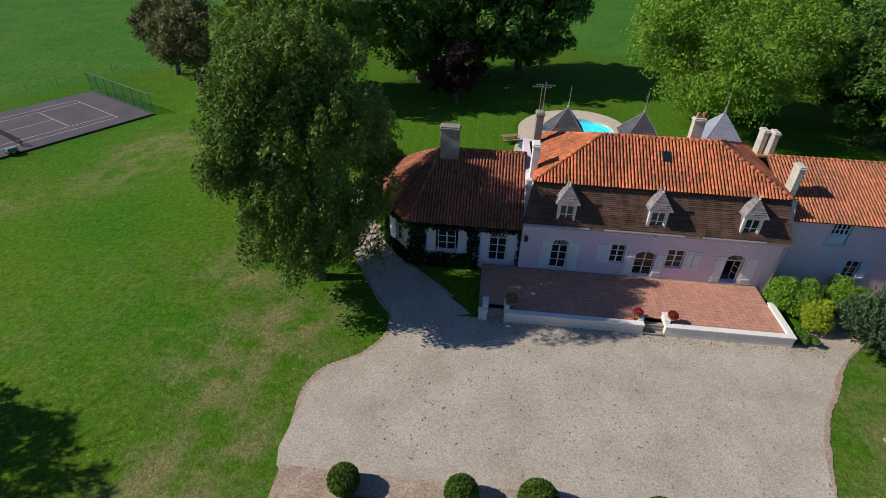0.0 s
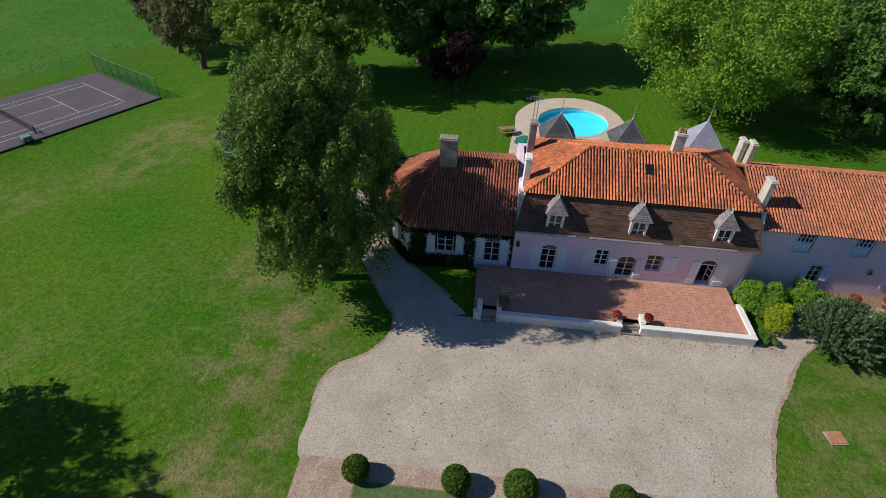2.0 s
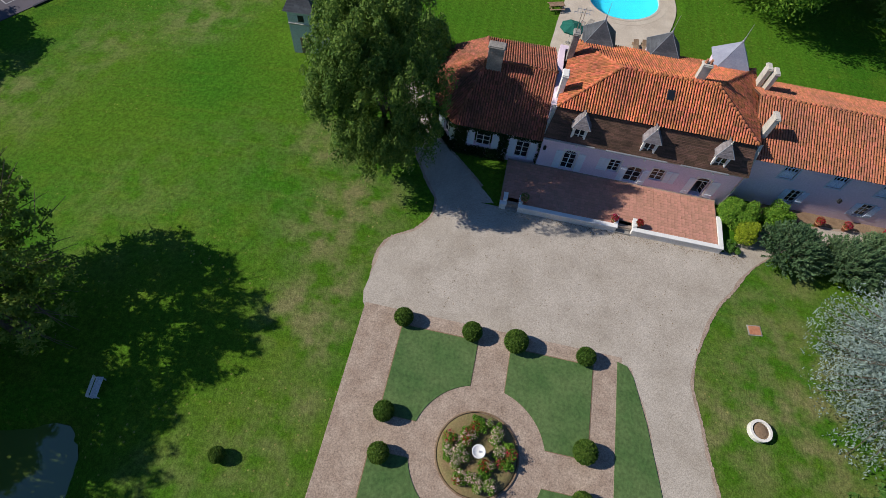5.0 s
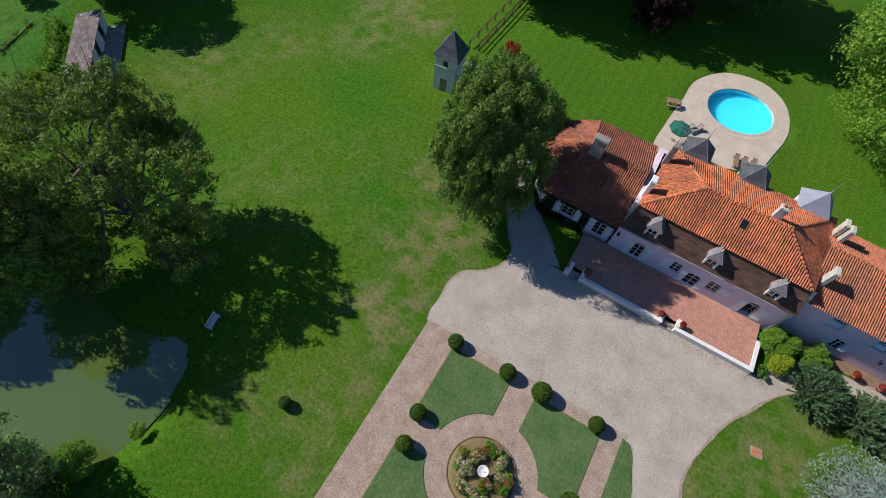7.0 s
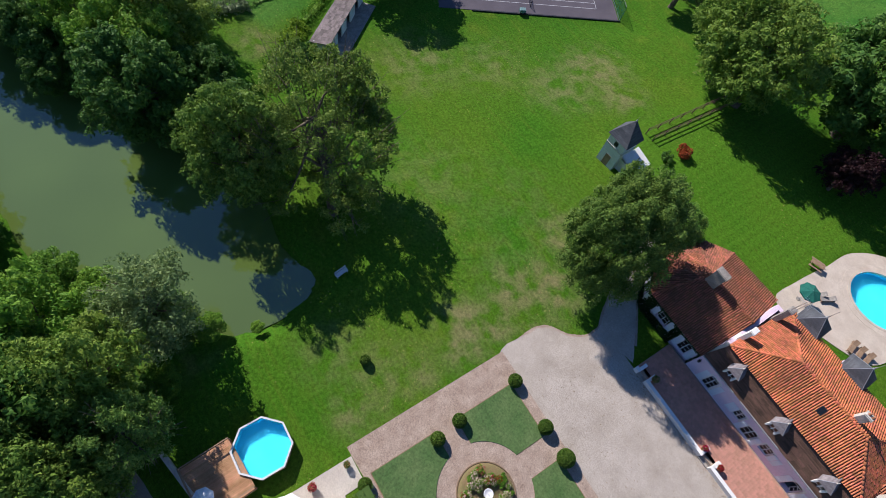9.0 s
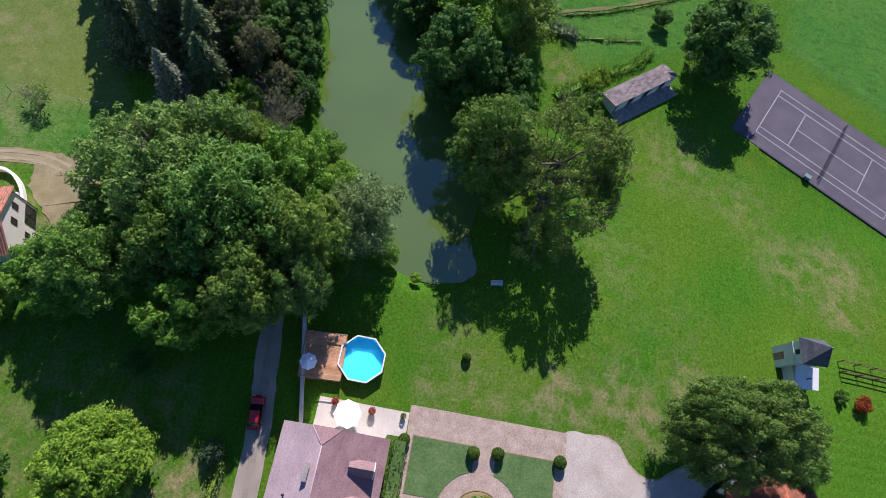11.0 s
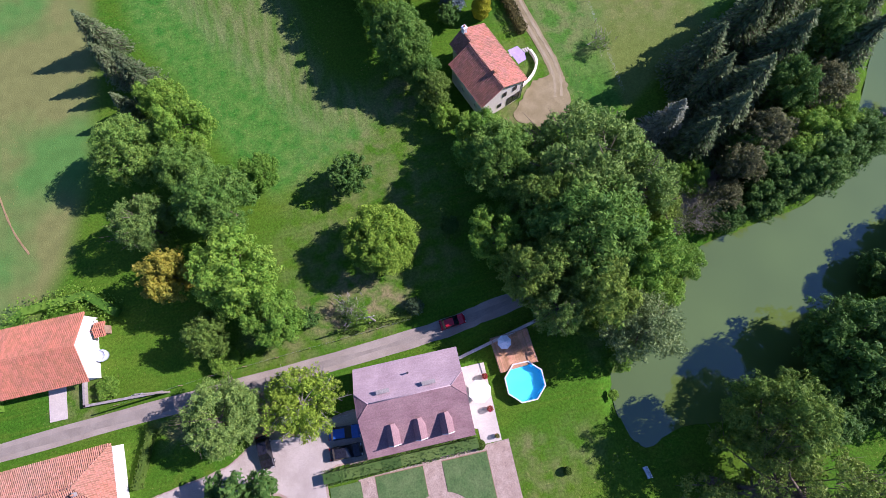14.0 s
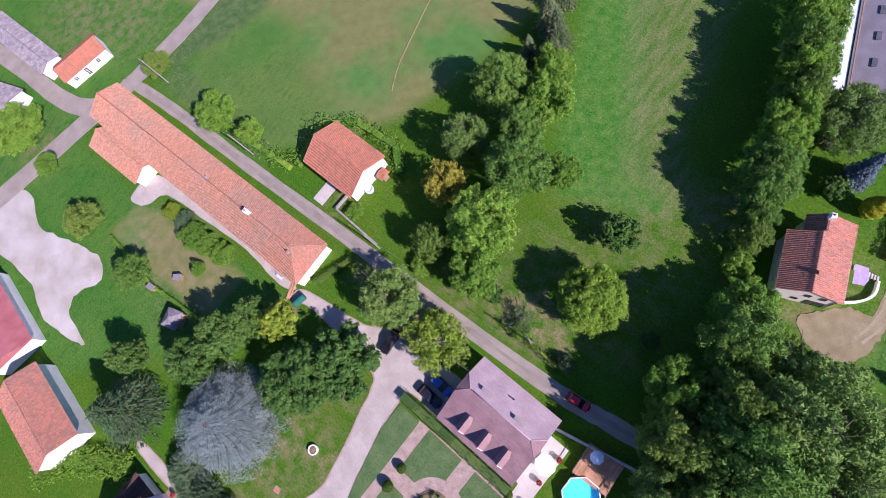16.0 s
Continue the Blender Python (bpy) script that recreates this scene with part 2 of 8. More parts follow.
M["l_lime"] = leaf("leaves_lime", (0.152, 0.295, 0.026), (0.200, 0.335, 0.036))
M["l_fresh"] = leaf("leaves_fresh_lime", (0.260, 0.400, 0.036), (0.320, 0.440, 0.048))
M["l_bright"] = leaf("leaves_bright", (0.135, 0.290, 0.030), (0.195, 0.350, 0.042))
M["l_grey"] = leaf("leaves_grey", (0.165, 0.235, 0.105), (0.225, 0.285, 0.145))
M["l_blue"] = leaf("needles_blue", (0.245, 0.325, 0.295), (0.335, 0.420, 0.385), 0.14, 0.0)
M["l_willow"] = leaf("leaves_willow", (0.180, 0.270, 0.090), (0.235, 0.325, 0.125))
M["l_greyfir"] = leaf("needles_grey", (0.190, 0.225, 0.150), (0.270, 0.300, 0.215), 0.25)
M["l_darkcedar"] = leaf("needles_cedar", (0.068, 0.145, 0.052), (0.115, 0.200, 0.078), 0.25)
M["l_fir"] = leaf("needles_dark", (0.120, 0.185, 0.070), (0.190, 0.250, 0.110))
M["l_orange"] = leaf("leaves_autumn", (0.360, 0.325, 0.036), (0.270, 0.285, 0.040))
M["l_yellow"] = leaf("leaves_yellow", (0.300, 0.370, 0.032), (0.220, 0.330, 0.034))
M["l_purple"] = leaf("leaves_purple", (0.030, 0.014, 0.018), (0.045, 0.020, 0.022))
M["l_ivy"] = leaf("leaves_ivy", (0.020, 0.050, 0.016), (0.040, 0.080, 0.024))
M["l_box"] = leaf("leaves_box", (0.075, 0.150, 0.022), (0.115, 0.200, 0.032), 0.3)
M["l_brown"] = leaf("leaves_brown", (0.125, 0.140, 0.055), (0.175, 0.185, 0.080))
M["l_russet"] = leaf("leaves_russet", (0.125, 0.115, 0.036), (0.160, 0.145, 0.048))
M["l_gold"] = leaf("leaves_gold", (0.460, 0.460, 0.030), (0.360, 0.410, 0.030), 0.25, 0.0)
M["l_spruce"] = leaf("needles_spruce", (0.130, 0.190, 0.225), (0.200, 0.265, 0.300), 0.25, 0.0)
M["l_privet"] = leaf("leaves_privet", (0.330, 0.400, 0.028), (0.230, 0.335, 0.030))
M["l_litter"] = leaf("leaves_fallen", (0.230, 0.150, 0.070), (0.150, 0.105, 0.055))
M["l_rust"] = leaf("leaves_rust", (0.360, 0.090, 0.024), (0.264, 0.072, 0.024))


def glass_pane():
    m = bpy.data.materials.new("window_glass")
    m.use_nodes = True
    b = m.node_tree.nodes["Principled BSDF"]
    b.inputs["Base Color"].default_value = (0.015, 0.018, 0.022, 1)
    b.inputs["Roughness"].default_value = 0.05
    b.inputs["Specular IOR Level"].default_value = 0.5
    return m


def water(name, colour, rough, bump, scale, clear=0.0, ior=1.33):
    m = bpy.data.materials.new(name)
    m.use_nodes = True
    n, l = m.node_tree.nodes, m.node_tree.links
    b = n["Principled BSDF"]
    tc = n.new("ShaderNodeTexCoord")
    nz = n.new("ShaderNodeTexNoise")
    nz.inputs["Scale"].default_value, nz.inputs["Detail"].default_value = scale, 3
    big = n.new("ShaderNodeTexNoise")
    big.inputs["Scale"].default_value = 0.06
    l.new(tc.outputs["Object"], nz.inputs[0])
    l.new(tc.outputs["Object"], big.inputs[0])
    hsv = n.new("ShaderNodeHueSaturation")
    hsv.inputs["Color"].default_value = (*colour, 1)
    mr = n.new("ShaderNodeMapRange")
    mr.inputs[1].default_value, mr.inputs[2].default_value, mr.inputs[3].default_value, mr.inputs[4].default_value = 0.3, 0.7, 0.88, 1.12
    l.new(big.outputs[0], mr.inputs[0])
    l.new(mr.outputs[0], hsv.inputs["Value"])
    l.new(hsv.outputs[0], b.inputs["Base Color"])
    bp = n.new("ShaderNodeBump")
    bp.inputs["Strength"].default_value, bp.inputs["Distance"].default_value = bump, 0.05
    l.new(nz.outputs[0], bp.inputs["Height"])
    l.new(bp.outputs[0], b.inputs["Normal"])
    b.inputs["Roughness"].default_value, b.inputs["IOR"].default_value = rough, ior
    b.inputs["Transmission Weight"].default_value = clear
    return m


M["glass"] = glass_pane()
M["pond"] = water("pond_water", (0.098, 0.152, 0.034), 0.03, 0.015, 1.2, ior=1.9)
M["poolwater"] = water("pool_water", (0.75, 0.95, 1.0), 0.03, 0.05, 1.5, 1.0)


def ground_material():
    """Lawn and fields: green grass with dry, lush, grazed and meadow stretches given by the cover masks of the ground mesh."""
    m = bpy.data.materials.new("grass")
    m.use_nodes = True
    n, l = m.node_tree.nodes, m.node_tree.links
    b = n["Principled BSDF"]
    tc = n.new("ShaderNodeTexCoord")

    def noise_at(scale, detail=5, stretch=(1, 1, 1), rot=0.0):
        mp = n.new("ShaderNodeMapping")
        mp.inputs["Scale"].default_value = stretch
        mp.inputs["Rotation"].default_value = (0, 0, rot)
        l.new(tc.outputs["Object"], mp.inputs[0])
        x = n.new("ShaderNodeTexNoise")
        x.inputs["Scale"].default_value, x.inputs["Detail"].default_value = scale, detail
        l.new(mp.outputs[0], x.inputs[0])
        return x.outputs[0]

    def span(src, a, c, lo=0.0, hi=1.0):
        r = n.new("ShaderNodeMapRange")
        for k, v in zip((1, 2, 3, 4), (a, c, lo, hi)):
            r.inputs[k].default_value = v
        l.new(src, r.inputs[0])
        return r.outputs[0]

    def times(a, c):
        x = n.new("ShaderNodeMath")
        x.operation = "MULTIPLY"
        l.new(a, x.inputs[0])
        l.new(c, x.inputs[1])
        return x.outputs[0]

    def mixed(f, c1, c2):
        x = n.new("ShaderNodeMix")
        x.data_type = "RGBA"
        l.new(f, x.inputs[0])
        for k, c in ((6, c1), (7, c2)):
            if isinstance(c, tuple):
                x.inputs[k].default_value = (*c, 1)
            else:
                l.new(c, x.inputs[k])
        return x.outputs[2]

    def mask(name):
        a = n.new("ShaderNodeAttribute")
        a.attribute_name = name
        return a.outputs["Fac"]

    col = mixed(span(noise_at(0.06), 0.35, 0.65), (0.040, 0.132, 0.008), (0.068, 0.142, 0.010))
    col = mixed(times(span(noise_at(0.35, 6), 0.5, 0.75), span(noise_at(0.04), 0.4, 0.6)), col, (0.086, 0.152, 0.013))
    col = mixed(span(noise_at(0.8, 4, (0.10, 2.2, 1), 1.45), 0.5, 0.72, 0, 0.35), col, (0.100, 0.152, 0.015))
    col = mixed(mask("bright"), col, mixed(span(noise_at(0.12), 0.35, 0.65), (0.042, 0.152, 0.020), (0.070, 0.172, 0.026)))
    col = mixed(times(mask("bright"), span(noise_at(1.1, 5, (1, 0.4, 1), 0.5), 0.52, 0.66, 0, 0.7)), col, (0.030, 0.110, 0.016))
    col = mixed(mask("meadow"), col, mixed(span(noise_at(0.045, 4), 0.50, 0.64), (0.165, 0.182, 0.058), (0.075, 0.190, 0.040)))
    col = mixed(mask("crop"), col, mixed(span(noise_at(0.7, 6), 0.34, 0.66), (0.036, 0.158, 0.018), (0.090, 0.196, 0.032)))
    col = mixed(mask("stubble"), col, mixed(span(noise_at(0.9, 6, (1, 0.25, 1), 0.35), 0.36, 0.64), (0.19, 0.20, 0.085), (0.075, 0.150, 0.030)))
    col = mixed(mask("rough"), col, mixed(span(noise_at(0.6, 5), 0.36, 0.64), (0.055, 0.120, 0.032), (0.098, 0.150, 0.050)))
    axes = n.new("ShaderNodeSeparateXYZ")
    l.new(tc.outputs["Object"], axes.inputs[0])
    beat = n.new("ShaderNodeMath")
    beat.operation = "MULTIPLY"
    beat.inputs[1].default_value = 4.6
    l.new(axes.outputs[0], beat.inputs[0])
    wave = n.new("ShaderNodeMath")
    wave.operation = "SINE"
    l.new(beat.outputs[0], wave.inputs[0])
    col = mixed(times(mask("mown"), span(wave.outputs[0], -0.3, 0.9, 0.30, 0.62)), col, (0.070, 0.180, 0.012))
    dry = times(mask("dry"), span(noise_at(0.5, 7), 0.38, 0.62))
    col = mixed(dry, col, (0.215, 0.185, 0.090))
    fleck = times(span(noise_at(2.2, 2), 0.60, 0.72), span(noise_at(0.09, 3), 0.42, 0.62))
    col = mixed(times(fleck, span(noise_at(7.0, 2), 0.35, 0.65, 0.05, 0.5)), col, (0.17, 0.20, 0.035))
    cell = n.new("ShaderNodeTexVoronoi")
    cell.inputs["Scale"].default_value = 1.7
    l.new(tc.outputs["Object"], cell.inputs["Vector"])
    col = mixed(times(span(cell.outputs["Distance"], 0.10, 0.16, 1.0, 0.0), span(noise_at(0.11, 3), 0.46, 0.66, 0.0, 0.75)), col, (0.30, 0.27, 0.09))
    hsv = n.new("ShaderNodeHueSaturation")
    l.new(col, hsv.inputs["Color"])
    calm = n.new("ShaderNodeMix")
    l.new(mask("meadow"), calm.inputs[0])
    l.new(times(span(noise_at(3.0, 4), 0.25, 0.75, 0.66, 1.34), span(noise_at(10.0, 3), 0.25, 0.75, 0.60, 1.40)), calm.inputs[2])
    l.new(times(span(noise_at(0.5, 5), 0.25, 0.75, 0.86, 1.14), span(noise_at(5.0, 3), 0.25, 0.75, 0.85, 1.15)), calm.inputs[3])
    l.new(calm.outputs[0], hsv.inputs["Value"])
    l.new(hsv.outputs[0], b.inputs["Base Color"])
    b.inputs["Roughness"].default_value = 0.95
    b.inputs["Specular IOR Level"].default_value = 0.06
    bp = n.new("ShaderNodeBump")
    bp.inputs["Strength"].default_value, bp.inputs["Distance"].default_value = 0.8, 0.08
    l.new(noise_at(6.0, 5), bp.inputs["Height"])
    l.new(bp.outputs[0], b.inputs["Normal"])
    return m


M["grass"] = ground_material()

# ---- building helpers ----
rng = np.random.default_rng(7)


class MB:
    """Collects points and faces of one mesh."""

    def __init__(self):
        self.v, self.f = [], []

    def poly(self, pts):
        k = len(self.v)
        self.v += [tuple(p) for p in pts]
        self.f.append(tuple(range(k, k + len(pts))))
        return self

    def box(self, x0, y0, z0, x1, y1, z1, m=None):
        k = len(self.v)
        pts = [(x, y, z) for z in (z0, z1) for x, y in ((x0, y0), (x1, y0), (x1, y1), (x0, y1))]
        self.v += [tuple(m @ Vector(p)) for p in pts] if m else pts
        self.f += [tuple(k + i for i in q) for q in ((3, 2, 1, 0), (4, 5, 6, 7), (0, 1, 5, 4), (1, 2, 6, 5), (2, 3, 7, 6), (3, 0, 4, 7))]
        return self

    def prism(self, poly, z0, z1):
        """A slab over a polygon given anticlockwise; z1 may be a function of x, y."""
        k, n = len(self.v), len(poly)
        top = z1 if callable(z1) else (lambda x, y: z1)
        low = z0 if callable(z0) else (lambda x, y: z0)
        self.v += [(x, y, low(x, y)) for x, y in poly] + [(x, y, top(x, y)) for x, y in poly]
        self.f += [tuple(range(k + n, k + 2 * n)), tuple(range(k + n - 1, k - 1, -1))]
        self.f += [(k + i, k + (i + 1) % n, k + n + (i + 1) % n, k + n + i) for i in range(n)]
        return self

    def tube(self, p, q, r0, r1, n=8, cap=True):
        p, q = Vector(p), Vector(q)
        d = (q - p).normalized()
        a = d.orthogonal().normalized()
        b = d.cross(a)
        k = len(self.v)
        for c, r in ((p, r0), (q, r1)):
            self.v += [tuple(c + r * (math.cos(6.28318 * i / n) * a + math.sin(6.28318 * i / n) * b)) for i in range(n)]
        self.f += [(k + i, k + (i + 1) % n, k + n + (i + 1) % n, k + n + i) for i in range(n)]
        if cap:
            self.f += [tuple(range(k + n - 1, k - 1, -1)), tuple(range(k + n, k + 2 * n))]
        return self

    def lathe(self, profile, n=16, x=0.0, y=0.0):
        k = len(self.v)
        for r, z in profile:
            self.v += [(x + r * math.cos(6.28318 * i / n), y + r * math.sin(6.28318 * i / n), z) for i in range(n)]
        for j in range(len(profile) - 1):
            self.f += [(k + j * n + i, k + j * n + (i + 1) % n, k + (j + 1) * n + (i + 1) % n, k + (j + 1) * n + i) for i in range(n)]
        self.f += [tuple(range(k + n - 1, k - 1, -1)), tuple(range(k + (len(profile) - 1) * n, k + len(profile) * n))]
        return self

    def wall(self, x0, x1, z0, z1, y0, y1, holes=(), m=None):
        """A wall along x from y0 to y1, with rectangular openings (xa, xb, za, zb) through it."""
        xs = sorted({x0, x1, *[h[0] for h in holes], *[h[1] for h in holes]})
        zs = sorted({z0, z1, *[h[2] for h in holes], *[h[3] for h in holes]})
        full = {(i, k) for i in range(len(xs) - 1) for k in range(len(zs) - 1)
                if not any(h[0] < (xs[i] + xs[i + 1]) / 2 < h[1] and h[2] < (zs[k] + zs[k + 1]) / 2 < h[3] for h in holes)}
        index = {}

        def at_(i, y, k):
            if (i, y, k) not in index:
                p = Vector((xs[i], y, zs[k]))
                index[(i, y, k)] = len(self.v)
                self.v.append(tuple(m @ p if m else p))
            return index[(i, y, k)]

        for i, k in full:
            self.f.append((at_(i, y0, k), at_(i + 1, y0, k), at_(i + 1, y0, k + 1), at_(i, y0, k + 1)))
            self.f.append((at_(i, y1, k + 1), at_(i + 1, y1, k + 1), at_(i + 1, y1, k), at_(i, y1, k)))
            for di, dk, a, b in ((-1, 0, (i, k), (i, k + 1)), (1, 0, (i + 1, k + 1), (i + 1, k)), (0, -1, (i + 1, k), (i, k)), (0, 1, (i, k + 1), (i + 1, k + 1))):
                if (i + di, k + dk) not in full:
                    self.f.append((at_(a[0], y0, a[1]), at_(b[0], y0, b[1]), at_(b[0], y1, b[1]), at_(a[0], y1, a[1])))
        return self


def mesh_of(name, mb, mat, smooth=False, bevel=0.0):
    me = bpy.data.meshes.new(name)
    me.from_pydata(mb.v, [], mb.f)
    if bevel:
        bm = bmesh.new()
        bm.from_mesh(me)
        bmesh.ops.remove_doubles(bm, verts=bm.verts, dist=0.0005)
        edges = [e for e in bm.edges if len(e.link_faces) == 2 and e.calc_face_angle(0) > 0.6]
        bmesh.ops.bevel(bm, geom=edges, offset=bevel, segments=1, affect="EDGES")
        bm.to_mesh(me)
        bm.free()
    me.materials.append(mat)
    if smooth:
        me.shade_smooth()
    me.update()
    return me


def part(name, mb, mat, parent=None, label="", m=None, smooth=False, bevel=0.0, kind=""):
    """One mesh object under a thing or part."""
    ob = new(name, mesh_of(name, mb, mat, smooth, bevel) if isinstance(mb, MB) else mb)
    ob.parent = parent
    if m is not None:
        ob.matrix_local = m
    return tagged(ob, label, kind=kind)


def thing(name, x, y, z, turn, label, category, group=""):
    ob = new(name)
    ob.empty_display_size = 0.3
    ob.matrix_world = pose(x, y, z, 0, 0, turn)
    return tagged(ob, label, category, group)


def fast_mesh(name, verts, faces, mat, smooth=False):
    """A mesh from arrays of points and of quads or triangles."""
    me = bpy.data.meshes.new(name)
    k = faces.shape[1]
    me.vertices.add(len(verts))
    me.vertices.foreach_set("co", np.ascontiguousarray(verts, dtype=np.float32).ravel())
    me.loops.add(faces.size)
    me.loops.foreach_set("vertex_index", np.ascontiguousarray(faces, dtype=np.int32).ravel())
    me.polygons.add(len(faces))
    me.polygons.foreach_set("loop_start", np.arange(0, faces.size, k, dtype=np.int32))
    me.update(calc_edges=True)
    me.materials.append(mat)
    if smooth:
        me.shade_smooth()
    return me


def inside(px, py, poly):
    """Which of the points lie in a polygon."""
    px, py = np.asarray(px, float), np.asarray(py, float)
    res = np.zeros(px.shape, bool)
    for (xa, ya), (xb, yb) in zip(poly, poly[1:] + poly[:1]):
        cross = (ya > py) != (yb > py)
        res ^= cross & (px < (xb - xa) * (py - ya) / ((yb - ya) or 1e-9) + xa)
    return res


def fall(x, y):
    """The ground's height: level round the house, falling to the pond and further to the court in the west."""
    s = np.clip((-12 - np.asarray(x, float)) / 45, 0, 1)
    t = np.clip(np.asarray(y, float) / 22, 0, 1)
    return -(1.1 + 2.7 * t * t * (3 - 2 * t)) * s * s * (3 - 2 * s)


def smooth_line(pts, closed=True, steps=5, jitter=0.0):
    """A rounded outline through corner points, a little uneven where jitter is given."""
    out, n = [], len(pts)
    for i in range(n if closed else n - 1):
        p = [pts[(i + k) % n] if closed else pts[min(max(i + k, 0), n - 1)] for k in (-1, 0, 1, 2)]
        for s in range(steps):
            t = s / steps
            out.append(tuple(0.5 * (2 * p[1][a] + (p[2][a] - p[0][a]) * t + (2 * p[0][a] - 5 * p[1][a] + 4 * p[2][a] - p[3][a]) * t * t
                                    + (3 * p[1][a] - p[0][a] - 3 * p[2][a] + p[3][a]) * t ** 3) + rng.normal(0, jitter) for a in (0, 1)))
    if not closed:
        out.append(tuple(pts[-1]))
    return out


def ribbon(mb, pts, width, low, high, jitter=0.05):
    """A strip along a line, lying on the ground."""
    line = [Vector((*p, 0)) for p in smooth_line(pts, False, 6)]
    rows = []
    for i, p in enumerate(line):
        d = (line[min(i + 1, len(line) - 1)] - line[max(i - 1, 0)]).normalized()
        w = width / 2 + rng.normal(0, jitter)
        side = Vector((-d.y, d.x, 0))
        rows.append([(p.x + side.x * k, p.y + side.y * k) for k in (-w, w)])
    for (a, b), (c, d) in zip(rows, rows[1:]):
        za = [float(fall(*q)) for q in (a, b, c, d)]
        mb.poly([(*a, za[0] + high), (*b, za[1] + high), (*d, za[3] + high), (*c, za[2] + high)][::-1])
        for (p, zp), (q, zq) in (((a, za[0]), (c, za[2])), ((d, za[3]), (b, za[1]))):
            mb.poly([(*p, zp + low), (*p, zp + high), (*q, zq + high), (*q, zq + low)])
    return mb


# ---- roofs ----
def slope_frame(pts):
    p0, p1, top = Vector(pts[0]), Vector(pts[1]), Vector(pts[2])
    u = (p1 - p0).normalized()
    n = u.cross(top - p0).normalized()
    return p0, u, n.cross(u), n


def tile_arrays(pts, w, length, rise, jitter=0.007):
    """Half-round tiles laid in columns over one slope: points and quads."""
    p0, u, v, n = slope_frame(pts)
    uv = [((Vector(p) - p0).dot(u), (Vector(p) - p0).dot(v)) for p in pts]
    us, vs = [a for a, _ in uv], [b for _, b in uv]
    gu, gv = np.meshgrid(np.arange(min(us) + w / 2, max(us), w), np.arange(min(vs) - 0.06 + length / 2, max(vs), length))
    gu, gv = gu.ravel(), gv.ravel()
    keep = inside(gu, np.maximum(gv, min(vs) + 0.02), uv)
    gu, gv = gu[keep], gv[keep]
    k = len(gu)
    gu = gu + rng.normal(0, jitter, k)
    lift = rng.normal(0, jitter, k)
    ang = np.linspace(0, math.pi, 5)
    cu, ch = -np.cos(ang) * w * 0.37, np.sin(ang) * rise
    uu = gu[:, None, None] + np.stack([cu, cu * 0.86])[None]
    vv = np.broadcast_to((gv[:, None] + np.array([-length * 0.56, length * 0.52])[None])[:, :, None], uu.shape)
    hh = np.stack([ch + 0.020, ch * 0.94 + 0.012])[None] + lift[:, None, None]
    P = np.array(p0) + uu[..., None] * np.array(u) + vv[..., None] * np.array(v) + hh[..., None] * np.array(n)
    base = (np.arange(k) * 10)[:, None]
    quads = np.concatenate([base + np.array([i, i + 1, 6 + i, 5 + i]) for i in range(4)], 1).reshape(-1, 4)
    return P.reshape(-1, 3), quads, k


def cap_line(mb, p, q, r=0.13, step=0.42):
    """Half-round cap tiles along a ridge or hip."""
    p, q = Vector(p), Vector(q)
    count = max(1, int((q - p).length / step))
    for i in range(count):
        a, b = p.lerp(q, i / count), p.lerp(q, (i + 1.12) / count)
        mb.tube(a + Vector((0, 0, 0.03)), b, r * 1.08, r * 0.92, 8)


def courses(mb, pts, step, thick=0.03):
    """Lapped courses of flat tiles over one slope of three or four corners."""
    p0, u, v, n = slope_frame(pts)
    uv = [((Vector(p) - p0).dot(u), (Vector(p) - p0).dot(v)) for p in pts]
    top = max(b for _, b in uv)
    rows = max(1, int(top / step))

    def span(h):
        xs = []
        for (ua, va), (ub, vb) in zip(uv, uv[1:] + uv[:1]):
            if abs(vb - va) > 1e-6 and min(va, vb) - 1e-6 <= h <= max(va, vb) + 1e-6:
                xs.append(ua + (ub - ua) * (h - va) / (vb - va))
        return (min(xs), max(xs)) if xs else (0, 0)

    for i in range(rows):
        h0, h1 = top * i / rows, top * (i + 1) / rows
        (a0, a1), (b0, b1) = span(min(h0 + 1e-4, top)), span(min(h1, top - 1e-4))
        count = max(1, int((a1 - a0) / 0.9))
        for j in range(count):
            s0, s1 = j / count, (j + 1) / count
            lift = thick * (1 + 0.5 * rng.random())
            A = [p0 + u * (a0 + (a1 - a0) * s) + v * (h0 - step * 0.15) for s in (s0, s1)]
            B = [p0 + u * (b0 + (b1 - b0) * s) + v * h1 for s in (s1, s0)]
            mb.poly([A[0] + n * lift, A[1] + n * lift, B[0] + n * 0.006, B[1] + n * 0.006])
            mb.poly([A[0] - n * 0.01, A[1] - n * 0.01, A[1] + n * lift, A[0] + n * lift])


